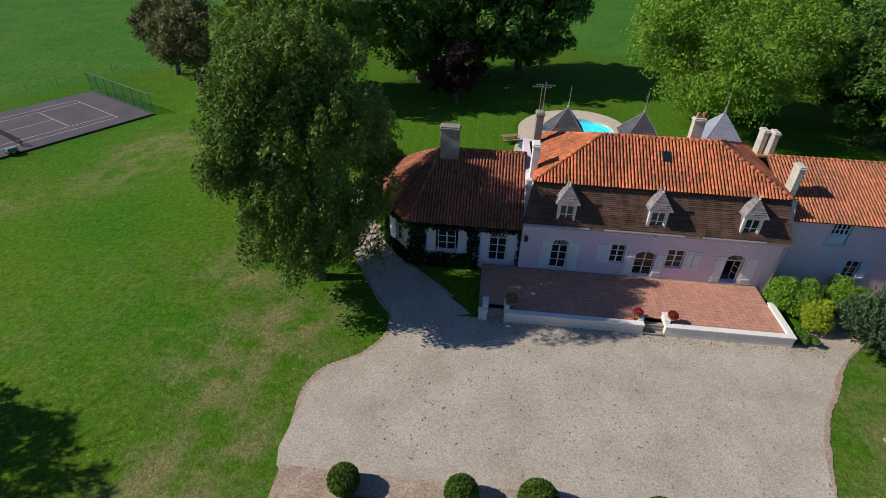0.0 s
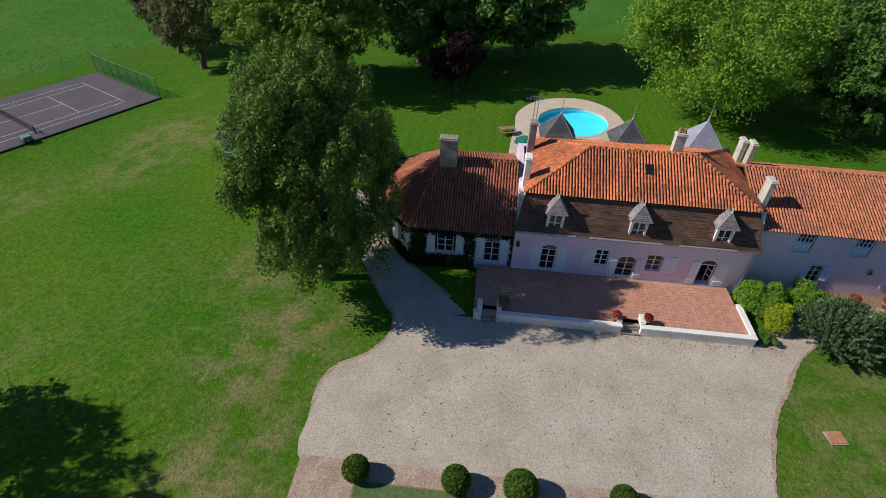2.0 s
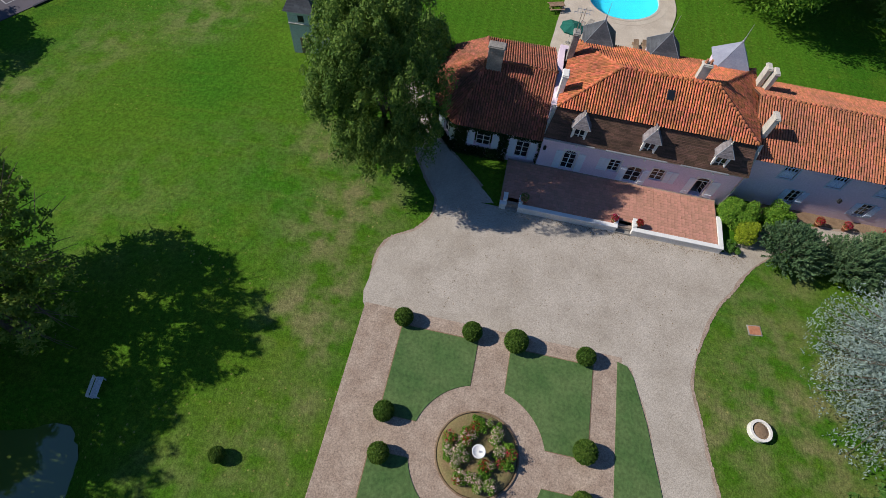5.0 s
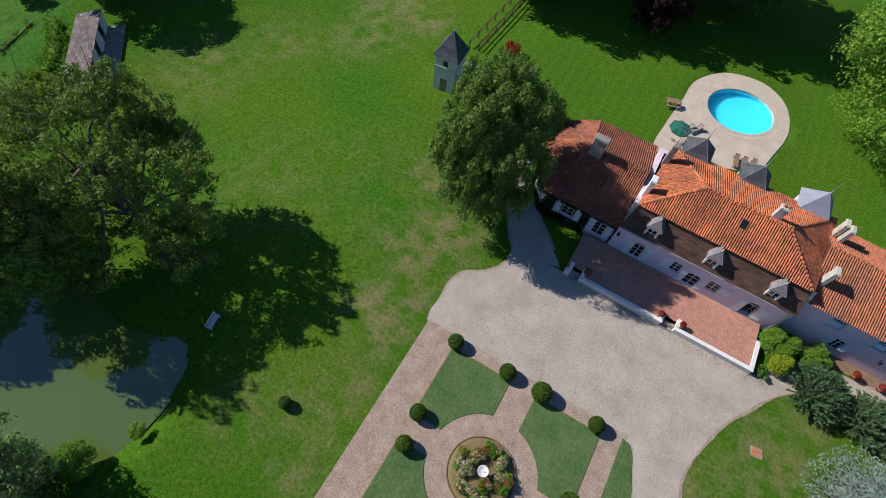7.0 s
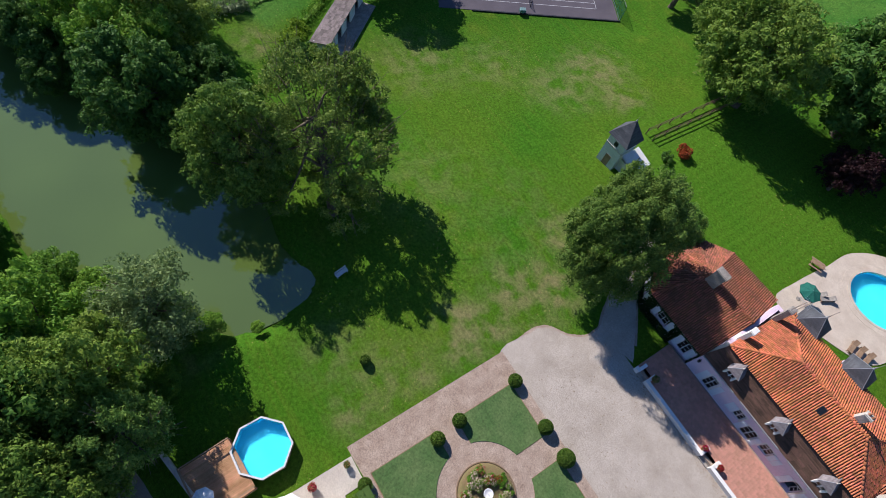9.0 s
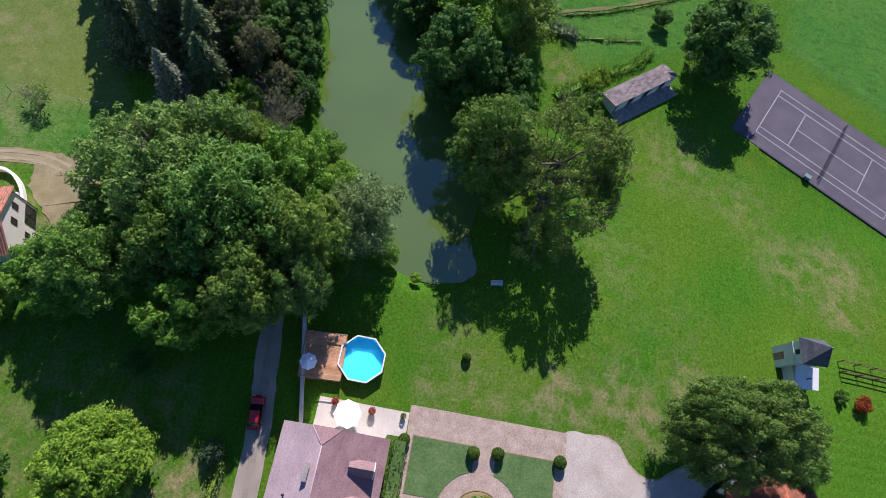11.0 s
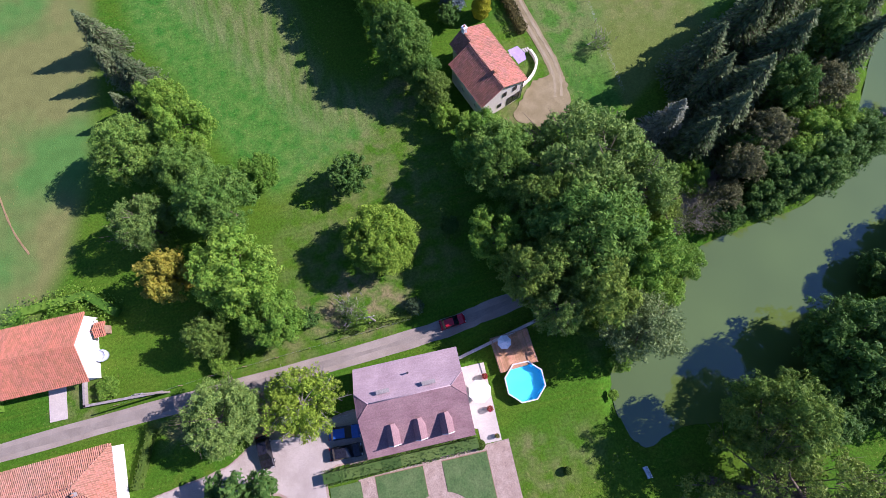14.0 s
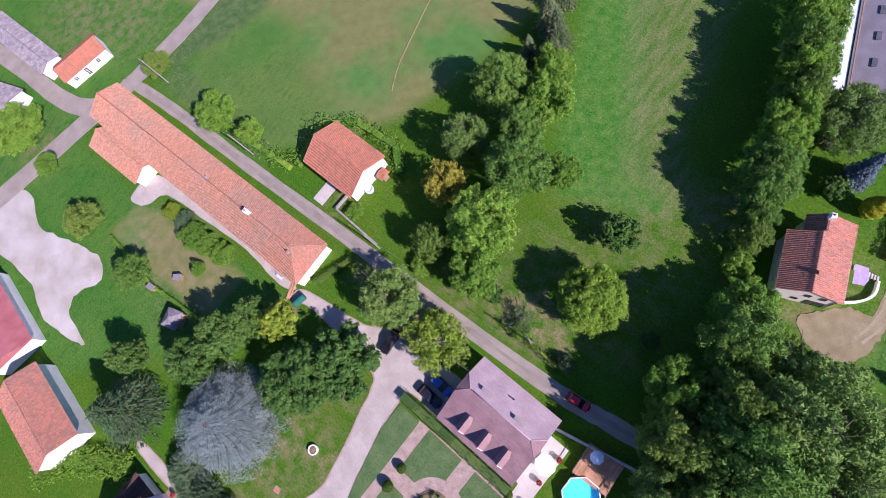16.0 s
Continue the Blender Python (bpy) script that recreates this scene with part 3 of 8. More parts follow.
def roof(parent, slopes, tile, mat, caps=(), w=0.225, length=0.40, thick=0.12, under=None, cap_r=0.13):
    """Slopes (corners, eave first) with boards below and real tiles on top; caps: ridge and hip lines."""
    base = MB()
    for pts in slopes:
        n = slope_frame(pts)[3]
        lowp = [Vector(p) - n * thick for p in pts]
        base.poly(pts)
        base.poly(lowp[::-1])
        for i in range(len(pts)):
            j = (i + 1) % len(pts)
            base.poly([lowp[i], lowp[j], pts[j], pts[i]])
    r = part("roof", base, under or (M["tilegap"] if tile == "canal" else mat), parent)
    if tile == "canal":
        vs, fs, k = [], [], 0
        for pts in slopes:
            P, Q, _ = tile_arrays(pts, w, length, w * 0.42)
            vs.append(P)
            fs.append(Q + k)
            k += len(P)
        part("roof_tiles", fast_mesh("roof_tiles", np.concatenate(vs), np.concatenate(fs), mat, True), mat, r, "half-round roof tiles in columns", kind="stuff")
    else:
        mb = MB()
        for pts in slopes:
            courses(mb, pts, length)
        part("roof_tiles", mb, mat, r, "lapped courses of flat roof tiles", kind="stuff")
    if caps:
        mb = MB()
        for p, q in caps:
            if tile == "flat":
                mb.tube(p, q, cap_r, cap_r, 10)
            else:
                cap_line(mb, p, q, cap_r)
        part("ridge_tiles", mb, mat, r, smooth=True, kind="stuff")
    return r


# ---- openings ----
def casement(parent, m, w, h, mat=None, arched=False, panes=(2, 3), name="window", open_leaf=False, lattice=False):
    """A window or glazed door standing in its opening: frame, bars, panes. m puts its sill's middle on the wall face (outwards is -y)."""
    mat = mat or M["white"]
    fr = MB()
    t = 0.07
    fr.box(-w / 2, 0.02, 0, -w / 2 + t, 0.10, h).box(w / 2 - t, 0.02, 0, w / 2, 0.10, h)
    fr.box(-w / 2 + t, 0.02, 0, w / 2 - t, 0.10, t).box(-w / 2 + t, 0.02, h - t, w / 2 - t, 0.10, h)
    win = part(name, fr, mat, parent, m=m, bevel=0.008)
    bars = MB()
    nx, nz = panes
    top = h - t - (0.42 if lattice else 0)
    if lattice:
        bars.box(-w / 2 + t, 0.03, top - 0.05, w / 2 - t, 0.09, top)
        k = int((w - 2 * t) / 0.2)
        for i in range(k):
            xa = -w / 2 + t + (w - 2 * t) * i / k
            xb = xa + (w - 2 * t) / k
            bars.tube((xa, 0.06, top), (xb, 0.06, h - t), 0.018, 0.018, 4).tube((xb, 0.06, top), (xa, 0.06, h - t), 0.018, 0.018, 4)
        part("lattice", bars, mat, win)
    for i in range(1, nx):
        x = -w / 2 + w * i / nx
        part("mullion", MB().box(x - 0.045, 0.03, t, x + 0.045, 0.09, top), mat, win)
    for i in range(1, nz):
        z = t + (top - t) * i / nz
        part("glazing_bar", MB().box(-w / 2 + t, 0.04, z - 0.028, w / 2 - t, 0.08, z + 0.028), mat, win)
    part("pane", MB().box(-w / 2 + t, 0.055, t, w / 2 - t, 0.065, h - t), M["glass"], win)
    return win


def shutter(parent, m, w, h, mat=None, arched=False):
    """A board shutter folded back against the wall."""
    mat = mat or M["shutterwhite"]
    mb = MB()
    n = max(3, int(w / 0.16))
    for i in range(n):
        x0, x1 = w * i / n, w * (i + 1) / n - 0.008
        hh = h - (0.12 * ((i + 0.5) / n - 0.5) ** 2 * 4 if arched else 0)
        mb.box(x0, -0.05, 0, x1, -0.015, hh)
    s = part("shutter", mb, mat, parent, m=m)
    for z in (0.18 * h, 0.82 * h):
        part("batten", MB().box(0.02, -0.075, z - 0.05, w - 0.02, -0.05, z + 0.05), mat, s)
    return s


def chimney(parent, x, y, z0, z1, wx, wy, mat, pots=1):
    mb = MB()
    mb.box(x - wx / 2, y - wy / 2, z0, x + wx / 2, y + wy / 2, z1 - 0.22)
    mb.box(x - wx / 2 - 0.07, y - wy / 2 - 0.07, z1 - 0.22, x + wx / 2 + 0.07, y + wy / 2 + 0.07, z1 - 0.1)
    mb.box(x - wx / 2 - 0.02, y - wy / 2 - 0.02, z1 - 0.1, x + wx / 2 + 0.02, y + wy / 2 + 0.02, z1)
    c = part("chimney", mb, mat, parent, bevel=0.02)
    for i in range(pots):
        px = x + (i - (pots - 1) / 2) * wx / max(pots, 1)
        part("chimney_pot", MB().lathe([(0.13, z1), (0.15, z1 + 0.06), (0.11, z1 + 0.12), (0.10, z1 + 0.35)], 10, px, y), M["terrapot"], c)
    return c


# ---- foliage ----
def leaves(centres, radii, count, size, out=0.6, low=-0.7, squash=1.0, lr=None, shell=(0.72, 1.06)):
    """Small leaves on the skin of a set of lumps: points and faces."""
    r_ = lr or rng
    count, size = int(count * 1.75), size * 0.86
    centres, radii = np.asarray(centres, float), np.asarray(radii, float)
    pick = r_.choice(len(radii), count, p=radii ** 2 / (radii ** 2).sum())
    d = r_.normal(size=(count, 3))
    d /= np.linalg.norm(d, axis=1)[:, None]
    flip = d[:, 2] < low
    d[flip, 2] *= -1
    rad = radii[pick] * r_.uniform(*shell, count)
    c = centres[pick] + d * rad[:, None] * np.array([1, 1, squash])
    nrm = d * out + np.array([0, 0, 0.15]) + r_.normal(size=(count, 3)) * (1 - out * 0.85)
    nrm /= np.linalg.norm(nrm, axis=1)[:, None] + 1e-9
    t = np.cross(nrm, r_.normal(size=(count, 3)))
    t /= np.linalg.norm(t, axis=1)[:, None] + 1e-9
    b = np.cross(nrm, t)
    s = size * r_.uniform(0.6, 1.35, count)[:, None]
    V = np.stack([c - t * s, c - b * s * 0.62, c + t * s * 0.9 + b * s * 0.3], 1)
    return V.reshape(-1, 3), np.arange(count * 3).reshape(-1, 3)


def clumps(C, Q, lr, k=0.30, density=1.0, low=-0.35, reach=(0.55, 1.30)):
    """Small leafy sprays on the outer side of each lump of a crown, with gaps between them."""
    c0 = np.asarray(C, float)
    mid = c0.mean(0)
    cs, qs = [], []
    for (x, y, z), q in zip(C, Q):
        n = max(5, int(13 * density * lr.uniform(0.7, 1.3)))
        d = lr.normal(size=(n, 3)) + 0.55 * (np.array([x, y, z]) - mid) / (np.linalg.norm(np.array([x, y, z]) - mid) + 1e-6) + np.array([0, 0, 0.25])
        d /= np.linalg.norm(d, axis=1)[:, None]
        d[:, 2] = np.where(d[:, 2] < low, -d[:, 2] * 0.5, d[:, 2])
        cs.append(np.array([x, y, z]) + d * (q * lr.uniform(*reach, n))[:, None])
        qs.append(q * k * lr.uniform(0.65, 1.4, n))
    return np.concatenate(cs), np.concatenate(qs)


def limbs(mb, base_r, height, targets, lr, lean=(0, 0), sides=7):
    """A tapered, slightly bent trunk with limbs that reach for the lumps of the crown."""
    pts = [Vector((0, 0, -0.3))]
    for i in range(1, 5):
        k = i / 4
        pts.append(Vector((lean[0] * k + lr.normal(0, 0.12), lean[1] * k + lr.normal(0, 0.12), height * k)))
    for i in range(4):
        mb.tube(pts[i], pts[i + 1], base_r * (1 - 0.2 * i) * (1.25 if i == 0 else 1), base_r * (1 - 0.2 * (i + 1)), sides, False)
    for tx, ty, tz in targets:
        f = pts[lr.integers(2, 5)]
        mid = f.lerp(Vector((tx, ty, tz)), 0.5) + Vector((lr.normal(0, 0.3), lr.normal(0, 0.3), -0.25))
        mb.tube(f, mid, base_r * 0.38, base_r * 0.24, 5, False)
        mb.tube(mid, (tx, ty, tz), base_r * 0.24, base_r * 0.07, 5, False)


def crown_lumps(H, R, lr, lumps, top=1.0, bottom=0.25, spread=0.34, column=False):
    """Lumps over an egg-shaped crown from bottom*H to H."""
    zc, rz = H * (top + bottom) / 2, H * (top - bottom) / 2
    C, Q = [], []
    for i in range(lumps):
        d = lr.normal(size=3)
        d /= np.linalg.norm(d)
        k = lr.uniform(0.55, 1.0) ** 0.5
        rr = min(R, rz * 1.2) * spread * lr.uniform(0.7, 1.35)
        if column:
            u, a = lr.uniform(-0.96, 0.96), lr.uniform(0, 6.2832)
            w = (R - rr * 0.75) * ((1 - u ** 1.7) ** 0.68 if u > 0 else (1 - abs(u) ** 1.9) ** 0.62) * lr.uniform(0.7, 1.0)
            C.append((w * math.cos(a), w * math.sin(a), max(zc + u * (rz - rr * 0.6), rr * 0.8)))
            Q.append(rr)
            continue
        C.append((d[0] * (R - rr * 0.7) * k, d[1] * (R - rr * 0.7) * k, max(zc + d[2] * (rz - rr * 0.7) * k, rr * 0.8)))
        Q.append(rr)
    C.append((0, 0, zc))
    Q.append(min(R, rz) * 0.6)
    return C, Q


def tree(name, H, R, mat, seed, label, lumps=26, count=7000, size=0.30, bark=None, bottom=0.1, spread=0.34, out=0.85, lean=(0, 0), category="tree", trunk_r=None, k=0.30, density=1.0, twigs=0, core=0.14, column=False, shell=(0.55, 1.15), boughs=14, plume=0.0, reach=(0.55, 1.30)):
    """Trunk with limbs, and a crown of many leaf clumps, standing at the origin; moved into place by the caller."""
    lr = np.random.default_rng(seed)
    root = thing(name, 0, 0, 0, 0, label, category)
    C, Q = crown_lumps(H, R, lr, lumps, 1.0, bottom, spread, column)
    C = [(x + lean[0] * z / H, y + lean[1] * z / H, z) for x, y, z in C]
    mb = MB()
    limbs(mb, trunk_r or 0.035 * H, H * 0.62, C[:boughs], lr, (lean[0] * 0.6, lean[1] * 0.6))
    for x, y, z in C[:twigs]:
        for _ in range(5):
            p = Vector((x, y, z)) + Vector(lr.normal(0, 0.5, 3))
            q = p + (Vector((x, y, z - H * 0.35)).normalized() + Vector(lr.normal(0, 0.35, 3))) * R * 0.28
            mb.tube(p, q, 0.05, 0.015, 3, False)
            mb.tube(p.lerp(q, 0.6), p.lerp(q, 0.6) + Vector(lr.normal(0, R * 0.07, 3)), 0.02, 0.01, 3, False)
    part("trunk", mb, bark or M["bark"], root, smooth=True)
    cc, cq = clumps(C, Q, lr, k, density, reach=reach)
    if plume:
        cc = np.concatenate([cc + np.array([0, 0, plume * j]) * cq[:, None] for j in range(3)])
        cq = np.concatenate([cq * f for f in (1.0, 0.8, 0.45)])
    V, F = leaves(cc, cq, int(count * (1 - core)), size, out, -0.55, lr=lr, shell=shell)
    V2, F2 = leaves(C, np.asarray(Q) * 0.75, count - int(count * (1 - core)), size * 1.15, out, lr=lr, shell=(0.3, 1.0))
    part("crown", fast_mesh("crown", np.concatenate([V, V2]), np.concatenate([F, F2 + len(V)]), mat), mat, root)
    return root


def conifer(name, H, R, mat, seed, label, tiers=16, per=11, count=26, size=0.34, droop=0.25, category="tree", flat=0.0, bark=None, sparse=0.0):
    """Straight stem with tiers of drooping, needled branches."""
    lr = np.random.default_rng(seed)
    root = thing(name, 0, 0, 0, 0, label, category)
    mb = MB().tube((0, 0, -0.3), (0, 0, H * 0.97), 0.022 * H + 0.06, 0.03, 8, False)
    cs, ts = [], []
    for i in range(tiers):
        k = i / (tiers - 1)
        z = H * (0.08 + 0.9 * k)
        rad = R * ((1 - k) ** 0.8 + 0.05) * lr.uniform(0.85, 1.12) if not flat else R * (1 - 0.93 * k * k) ** 0.5 * lr.uniform(0.8, 1.08)
        for j in range(per):
            a = 6.28318 * (j + lr.uniform(-0.35, 0.35)) / per + i * 0.7
            L = rad * lr.uniform(0.72, 1.12)
            d = np.array([math.cos(a), math.sin(a), 0])
            tip = d * L + np.array([0, 0, z - droop * L])
            if lr.random() > sparse:
                mb.tube((0, 0, z), tuple(tip), 0.05 + 0.01 * L, 0.015, 4, False)
            n = max(4, int(count * (L / R + 0.15)))
            f = lr.uniform(0.12, 1.0, n) ** 0.75
            side = np.array([-d[1], d[0], 0])
            w = (0.10 + 0.24 * f) * L * 0.55
            c = f[:, None] * tip[None] + (1 - f)[:, None] * np.array([0, 0, z])[None] + side[None] * (lr.uniform(-1, 1, n) * w)[:, None]
            c[:, 2] += lr.normal(0, 0.10 + 0.02 * L, n)
            cs.append(c)
            ts.append(np.repeat((d + np.array([0, 0, -droop]))[None], n, 0))
    c, t = np.concatenate(cs), np.concatenate(ts)
    n = len(c)
    t = t + lr.normal(0, 1.0 if flat else 0.45, (n, 3))
    t /= np.linalg.norm(t, axis=1)[:, None]
    nr = np.array([0, 0, 1.0])[None] + lr.normal(0, 0.8, (n, 3))
    b = np.cross(t, nr)
    b /= np.linalg.norm(b, axis=1)[:, None]
    s = size * lr.uniform(0.6, 1.3, n)[:, None]
    V = np.stack([c - t * s, c - b * s * 0.36, c + t * s, c + b * s * 0.36], 1).reshape(-1, 3)
    part("trunk", mb, bark or M["bark"], root, smooth=True)
    part("crown", fast_mesh("crown", V, np.arange(n * 4).reshape(-1, 4), mat), mat, root)
    return root


def place(ob, x, y, turn=0.0, s=1.0, sz=None, z=None):
    """Moves a thing built at the origin to its spot on the ground."""
    ob.matrix_world = pose(x, y, float(fall(x, y)) if z is None else z, 0, 0, turn) @ Matrix.Diagonal((s, s, sz or s, 1))
    return ob


def another(ob, x, y, turn=0.0, s=1.0, sz=None, label=""):
    c = copy_thing(ob, pose(x, y, float(fall(x, y)), 0, 0, turn) @ Matrix.Diagonal((s / ob.scale[0], s / ob.scale[1], (sz or s) / ob.scale[2], 1)))
    return tagged(c, label)

# ---- ground, water, roads ----
POND = [(-22.2, -2.3), (-24.6, 2.0), (-30, 0.5), (-38, 1.0), (-48, -2.0), (-57, -8.0), (-64, -13.0), (-75, -17), (-95, -22), (-132, -36),
        (-132, -74), (-100, -62), (-80, -50), (-71.5, -39), (-65.5, -32), (-59, -25.8), (-51, -24.2), (-40.7, -22.6), (-35, -19.4), (-32.9, -15.9), (-24.1, -9.5), (-22.6, -8.0)]
POND = smooth_line(POND, True, 4)
WATER = -1.32
COURT = (-58.83, 57.35, -3.5, 61.9)  # middle, height and turn of the tennis court


def edge_distance(x, y, poly):
    best = np.full(x.shape, 1e9)
    for (xa, ya), (xb, yb) in zip(poly, poly[1:] + poly[:1]):
        dx, dy = xb - xa, yb - ya
        k = np.clip(((x - xa) * dx + (y - ya) * dy) / (dx * dx + dy * dy + 1e-9), 0, 1)
        best = np.minimum(best, np.hypot(x - xa - k * dx, y - ya - k * dy))
    return best


def soft(x, y, poly, width):
    """1 inside a stretch of ground, falling to 0 over some metres round it."""
    d = edge_distance(x, y, poly)
    return np.where(inside(x, y, poly), 1.0, np.clip(1 - d / width, 0, 1))


def make_ground():
    xs, ys = np.arange(-135, 172, 1.2), np.arange(-140, 156, 1.2)
    gx, gy = np.meshgrid(xs, ys)
    x, y = gx.ravel(), gy.ravel()
    z = fall(x, y)
    calm = np.clip((np.maximum(np.abs(x - 7) - 30, np.abs(y - 14) - 32)) / 12, 0, 1)
    z = z + calm * (0.02 * np.sin(x * 0.31 + 1) * np.sin(y * 0.27) + 0.012 * np.sin(x * 0.9) * np.cos(y * 0.8)) - 0.005 - 0.02 * calm
    d = edge_distance(x, y, POND)
    dip = np.where(inside(x, y, POND), WATER - 0.25 - np.minimum(d, 4) * 0.3, np.nan)
    bank = np.clip(1 - d / 1.6, 0, 1)
    z = np.where(np.isnan(dip), z * (1 - bank) + bank * np.minimum(z, WATER + 0.15), dip)
    a = radians(COURT[3])
    u = (x - COURT[0]) * math.cos(a) + (y - COURT[1]) * math.sin(a)
    v = -(x - COURT[0]) * math.sin(a) + (y - COURT[1]) * math.cos(a)
    flat = np.clip(1 - np.maximum(np.abs(u) - 16.2, np.abs(v) - 8.8) / 4, 0, 1)
    z = z * (1 - flat) + flat * (COURT[2] - 0.06)
    # the two swimming pools are dug in or stand on level ground
    pool = ((x - 12.1) / 5.6) ** 2 + ((y - 62.0) / 5.6) ** 2 < 1
    z = np.where(pool, -2.2, z)
    ny, nx = gx.shape
    i = np.arange(nx * ny).reshape(ny, nx)
    faces = np.stack([i[:-1, :-1], i[:-1, 1:], i[1:, 1:], i[1:, :-1]], -1).reshape(-1, 4)
    verts = np.stack([x, y, z], 1)
    # an outer ring carries the sheet to the horizon
    edge = np.concatenate([i[0, :], i[1:, -1], i[-1, -2::-1], i[-2:0:-1, 0]])
    c = np.array([18.0, 8.0])
    outer = verts[edge].copy()
    outer[:, :2] = c + (outer[:, :2] - c) * 16
    outer[:, 2] = -1.0
    k = len(verts)
    ring = np.arange(len(edge))
    nxt = np.roll(ring, -1)
    faces = np.concatenate([faces, np.stack([edge[ring], k + ring, k + nxt, edge[nxt]], -1)])
    verts = np.concatenate([verts, outer])
    me = fast_mesh("ground", verts, faces, M["grass"], True)
    X, Y = verts[:, 0], verts[:, 1]
    masks = {
        "meadow": np.maximum(soft(X, Y, [(-36.3, -46), (-35, -75), (-60, -140), (-110, -100), (-60, -62)], 1.0) * 0.5, np.maximum(soft(X, Y, [(81.0, 4.4), (81.6, 10.8), (68.1, 10.0), (54.2, 9.0), (53.0, 0.4), (63.5, 2.0), (74.0, 2.4)], 1.0), soft(X, Y, [(100, -36), (172, -30), (172, -140), (47, -140), (44, -75), (46, -55), (51, -40), (55, -34), (68, -20), (90, -17.5)], 3) - soft(X, Y, [(97, -19), (92, -36), (84, -40), (72, -34), (62, -30), (70, -18)], 6) * 0.7)),
        "stubble": soft(X, Y, [(28.3, -80), (19.4, -66.2), (11.1, -53.5), (-1, -53.0), (9, -60), (12, -72.5), (16, -86), (20, -140), (26, -140)], 3.0) * 0.6,
        "crop": soft(X, Y, [(35, -76.3), (46, -140), (24, -140), (28.3, -80), (19.4, -66.2), (11.1, -53.5), (4, -50.5), (17.7, -44.9), (23.6, -53.6), (27.9, -63.4)], 3.0),
        "bright": np.maximum.reduce([
            soft(X, Y, [(97, -19), (92, -36), (84, -42), (72, -36), (62, -32), (68, -19)], 5),
            soft(X, Y, [(46, 0), (84, 4), (112, 4), (112, 34), (70, 33), (60, 22), (48, 12)], 4) * 0.85,
            soft(X, Y, [(106, -16), (108, -40), (170, -60), (170, 40), (114, 40), (110, 4)], 5) * 0.9,
            soft(X, Y, [(-135, 60), (-80, 55), (-60, 90), (-10, 110), (40, 100), (60, 156), (-135, 156)], 5) * 0.9,
            soft(X, Y, [(-80, 4), (-66, 14), (-74, 30), (-135, 60), (-135, 0)], 3) * 0.9,
            soft(X, Y, [(-28.5, -46), (-36, -46), (-35, -75), (-26.5, -74), (-26.2, -66), (-28.5, -57)], 0.8) * 0.8]),
        "rough": np.maximum(soft(X, Y, [(95.5, -70), (92.2, -52), (91.0, -41), (93.5, -33), (100.5, -19), (101.8, -37), (103.4, -50), (106.3, -65)], 1.2), soft(X, Y, [(96, -17), (68, -18.2), (68, -20), (90, -21.5), (100, -24)], 1.0) * 0.7),
        "mown": soft(X, Y, [(-22, 46), (2, 47), (4, 72), (20, 76), (24, 46), (34, 46), (36, 60), (26, 78), (-24, 74)], 4),
        "dry": np.zeros(len(X)),
    }
    for px, py, r, k in ((-10.5, 15.0, 3.0, 0.95), (-10.0, 17.6, 1.6, 0.9), (-9.6, 11.5, 2.2, 0.9), (-12.6, 13.2, 3.0, 0.8), (-10.5, 24.5, 4.5, 0.8), (-12.5, 20.5, 4, 0.75), (-8.3, 20, 2.0, 0.55), (-14, 22, 6, 0.25), (24, 22, 4, 0.45), (62, 6, 7, 0.75), (74, 7, 7, 0.75), (27, 25.5, 3, 0.6),
                         (22.5, 16, 3, 0.35), (-11, 3, 5, 0.4), (-16, 0, 4, 0.35), (-36, 47, 6, 0.5), (4, -40, 13, 0.4), (12, -33, 8, 0.4), (-2, -30, 6, 0.4), (20, -22, 6, 0.5), (66, 5.5, 8, 0.9), (74, 7.5, 6, 0.8), (59, 4, 5, 0.8), (56, 8, 3, 0.6), (-50, 30, 7, 0.4), (-30, 20, 8, 0.22), (-22, 28, 7, 0.15), (-45, 40, 6, 0.35), (9, -27, 5, 0.9), (16, -25, 4, 0.8), (-3, -55, 5, 0.6),
                         (3, -48, 5, 0.55), (-30, -62, 9, 0.5), (-45, -70, 12, 0.6), (42, -1.5, 3, 0.7), (36, -14, 3, 0.6), (60, 9, 9, 0.35), (70, 6, 8, 0.45), (48, -20, 4, 0.5), (-24, -13, 4, 0.4), (-51, 31.5, 6, 0.5), (-36.5, 54, 6, 0.7), (-30, 54, 4, 0.6), (-11.4, 14.7, 2.2, 0.95), (-9.5, -1.4, 2.5, 0.6), (-10, 6.5, 2.8, 0.6), (-15, 30.4, 4, 0.7), (7, -27, 4, 0.9), (11, -26, 4, 0.9), (118, -24, 12, 0.6), (112, 10, 8, 0.5), (128, -18, 14, 0.6), (26.6, 13.5, 8, 0.75), (20.5, 12, 5, 0.7), (31, 17, 7, 0.6), (25, 19.5, 5, 0.6), (24.5, 2.5, 4, 0.6), (8, -24.3, 4.5, 1.1), (12, -23.8, 4, 1.1), (4.5, -25, 3.5, 1.0), (-18.5, -48.5, 3.2, 0.8), (-24, -50, 5.5, 0.7), (-61.5, 11, 3.5, 0.6)):
        masks["dry"] = np.maximum(masks["dry"], k * np.clip(1.3 - np.hypot(X - px, Y - py) / r, 0, 1))
    for name, values in masks.items():
        me.attributes.new(name, "FLOAT", "POINT").data.foreach_set("value", values.astype(np.float32))
    return tagged(new("ground", me), "mown green lawn and fields with dry patches, falling to the pond", "ground", kind="structure")


make_ground()
tagged(part("water", MB().poly([(x, y, WATER) for x, y in POND]), M["pond"]), "murky olive-green pond water", "pond", kind="structure")


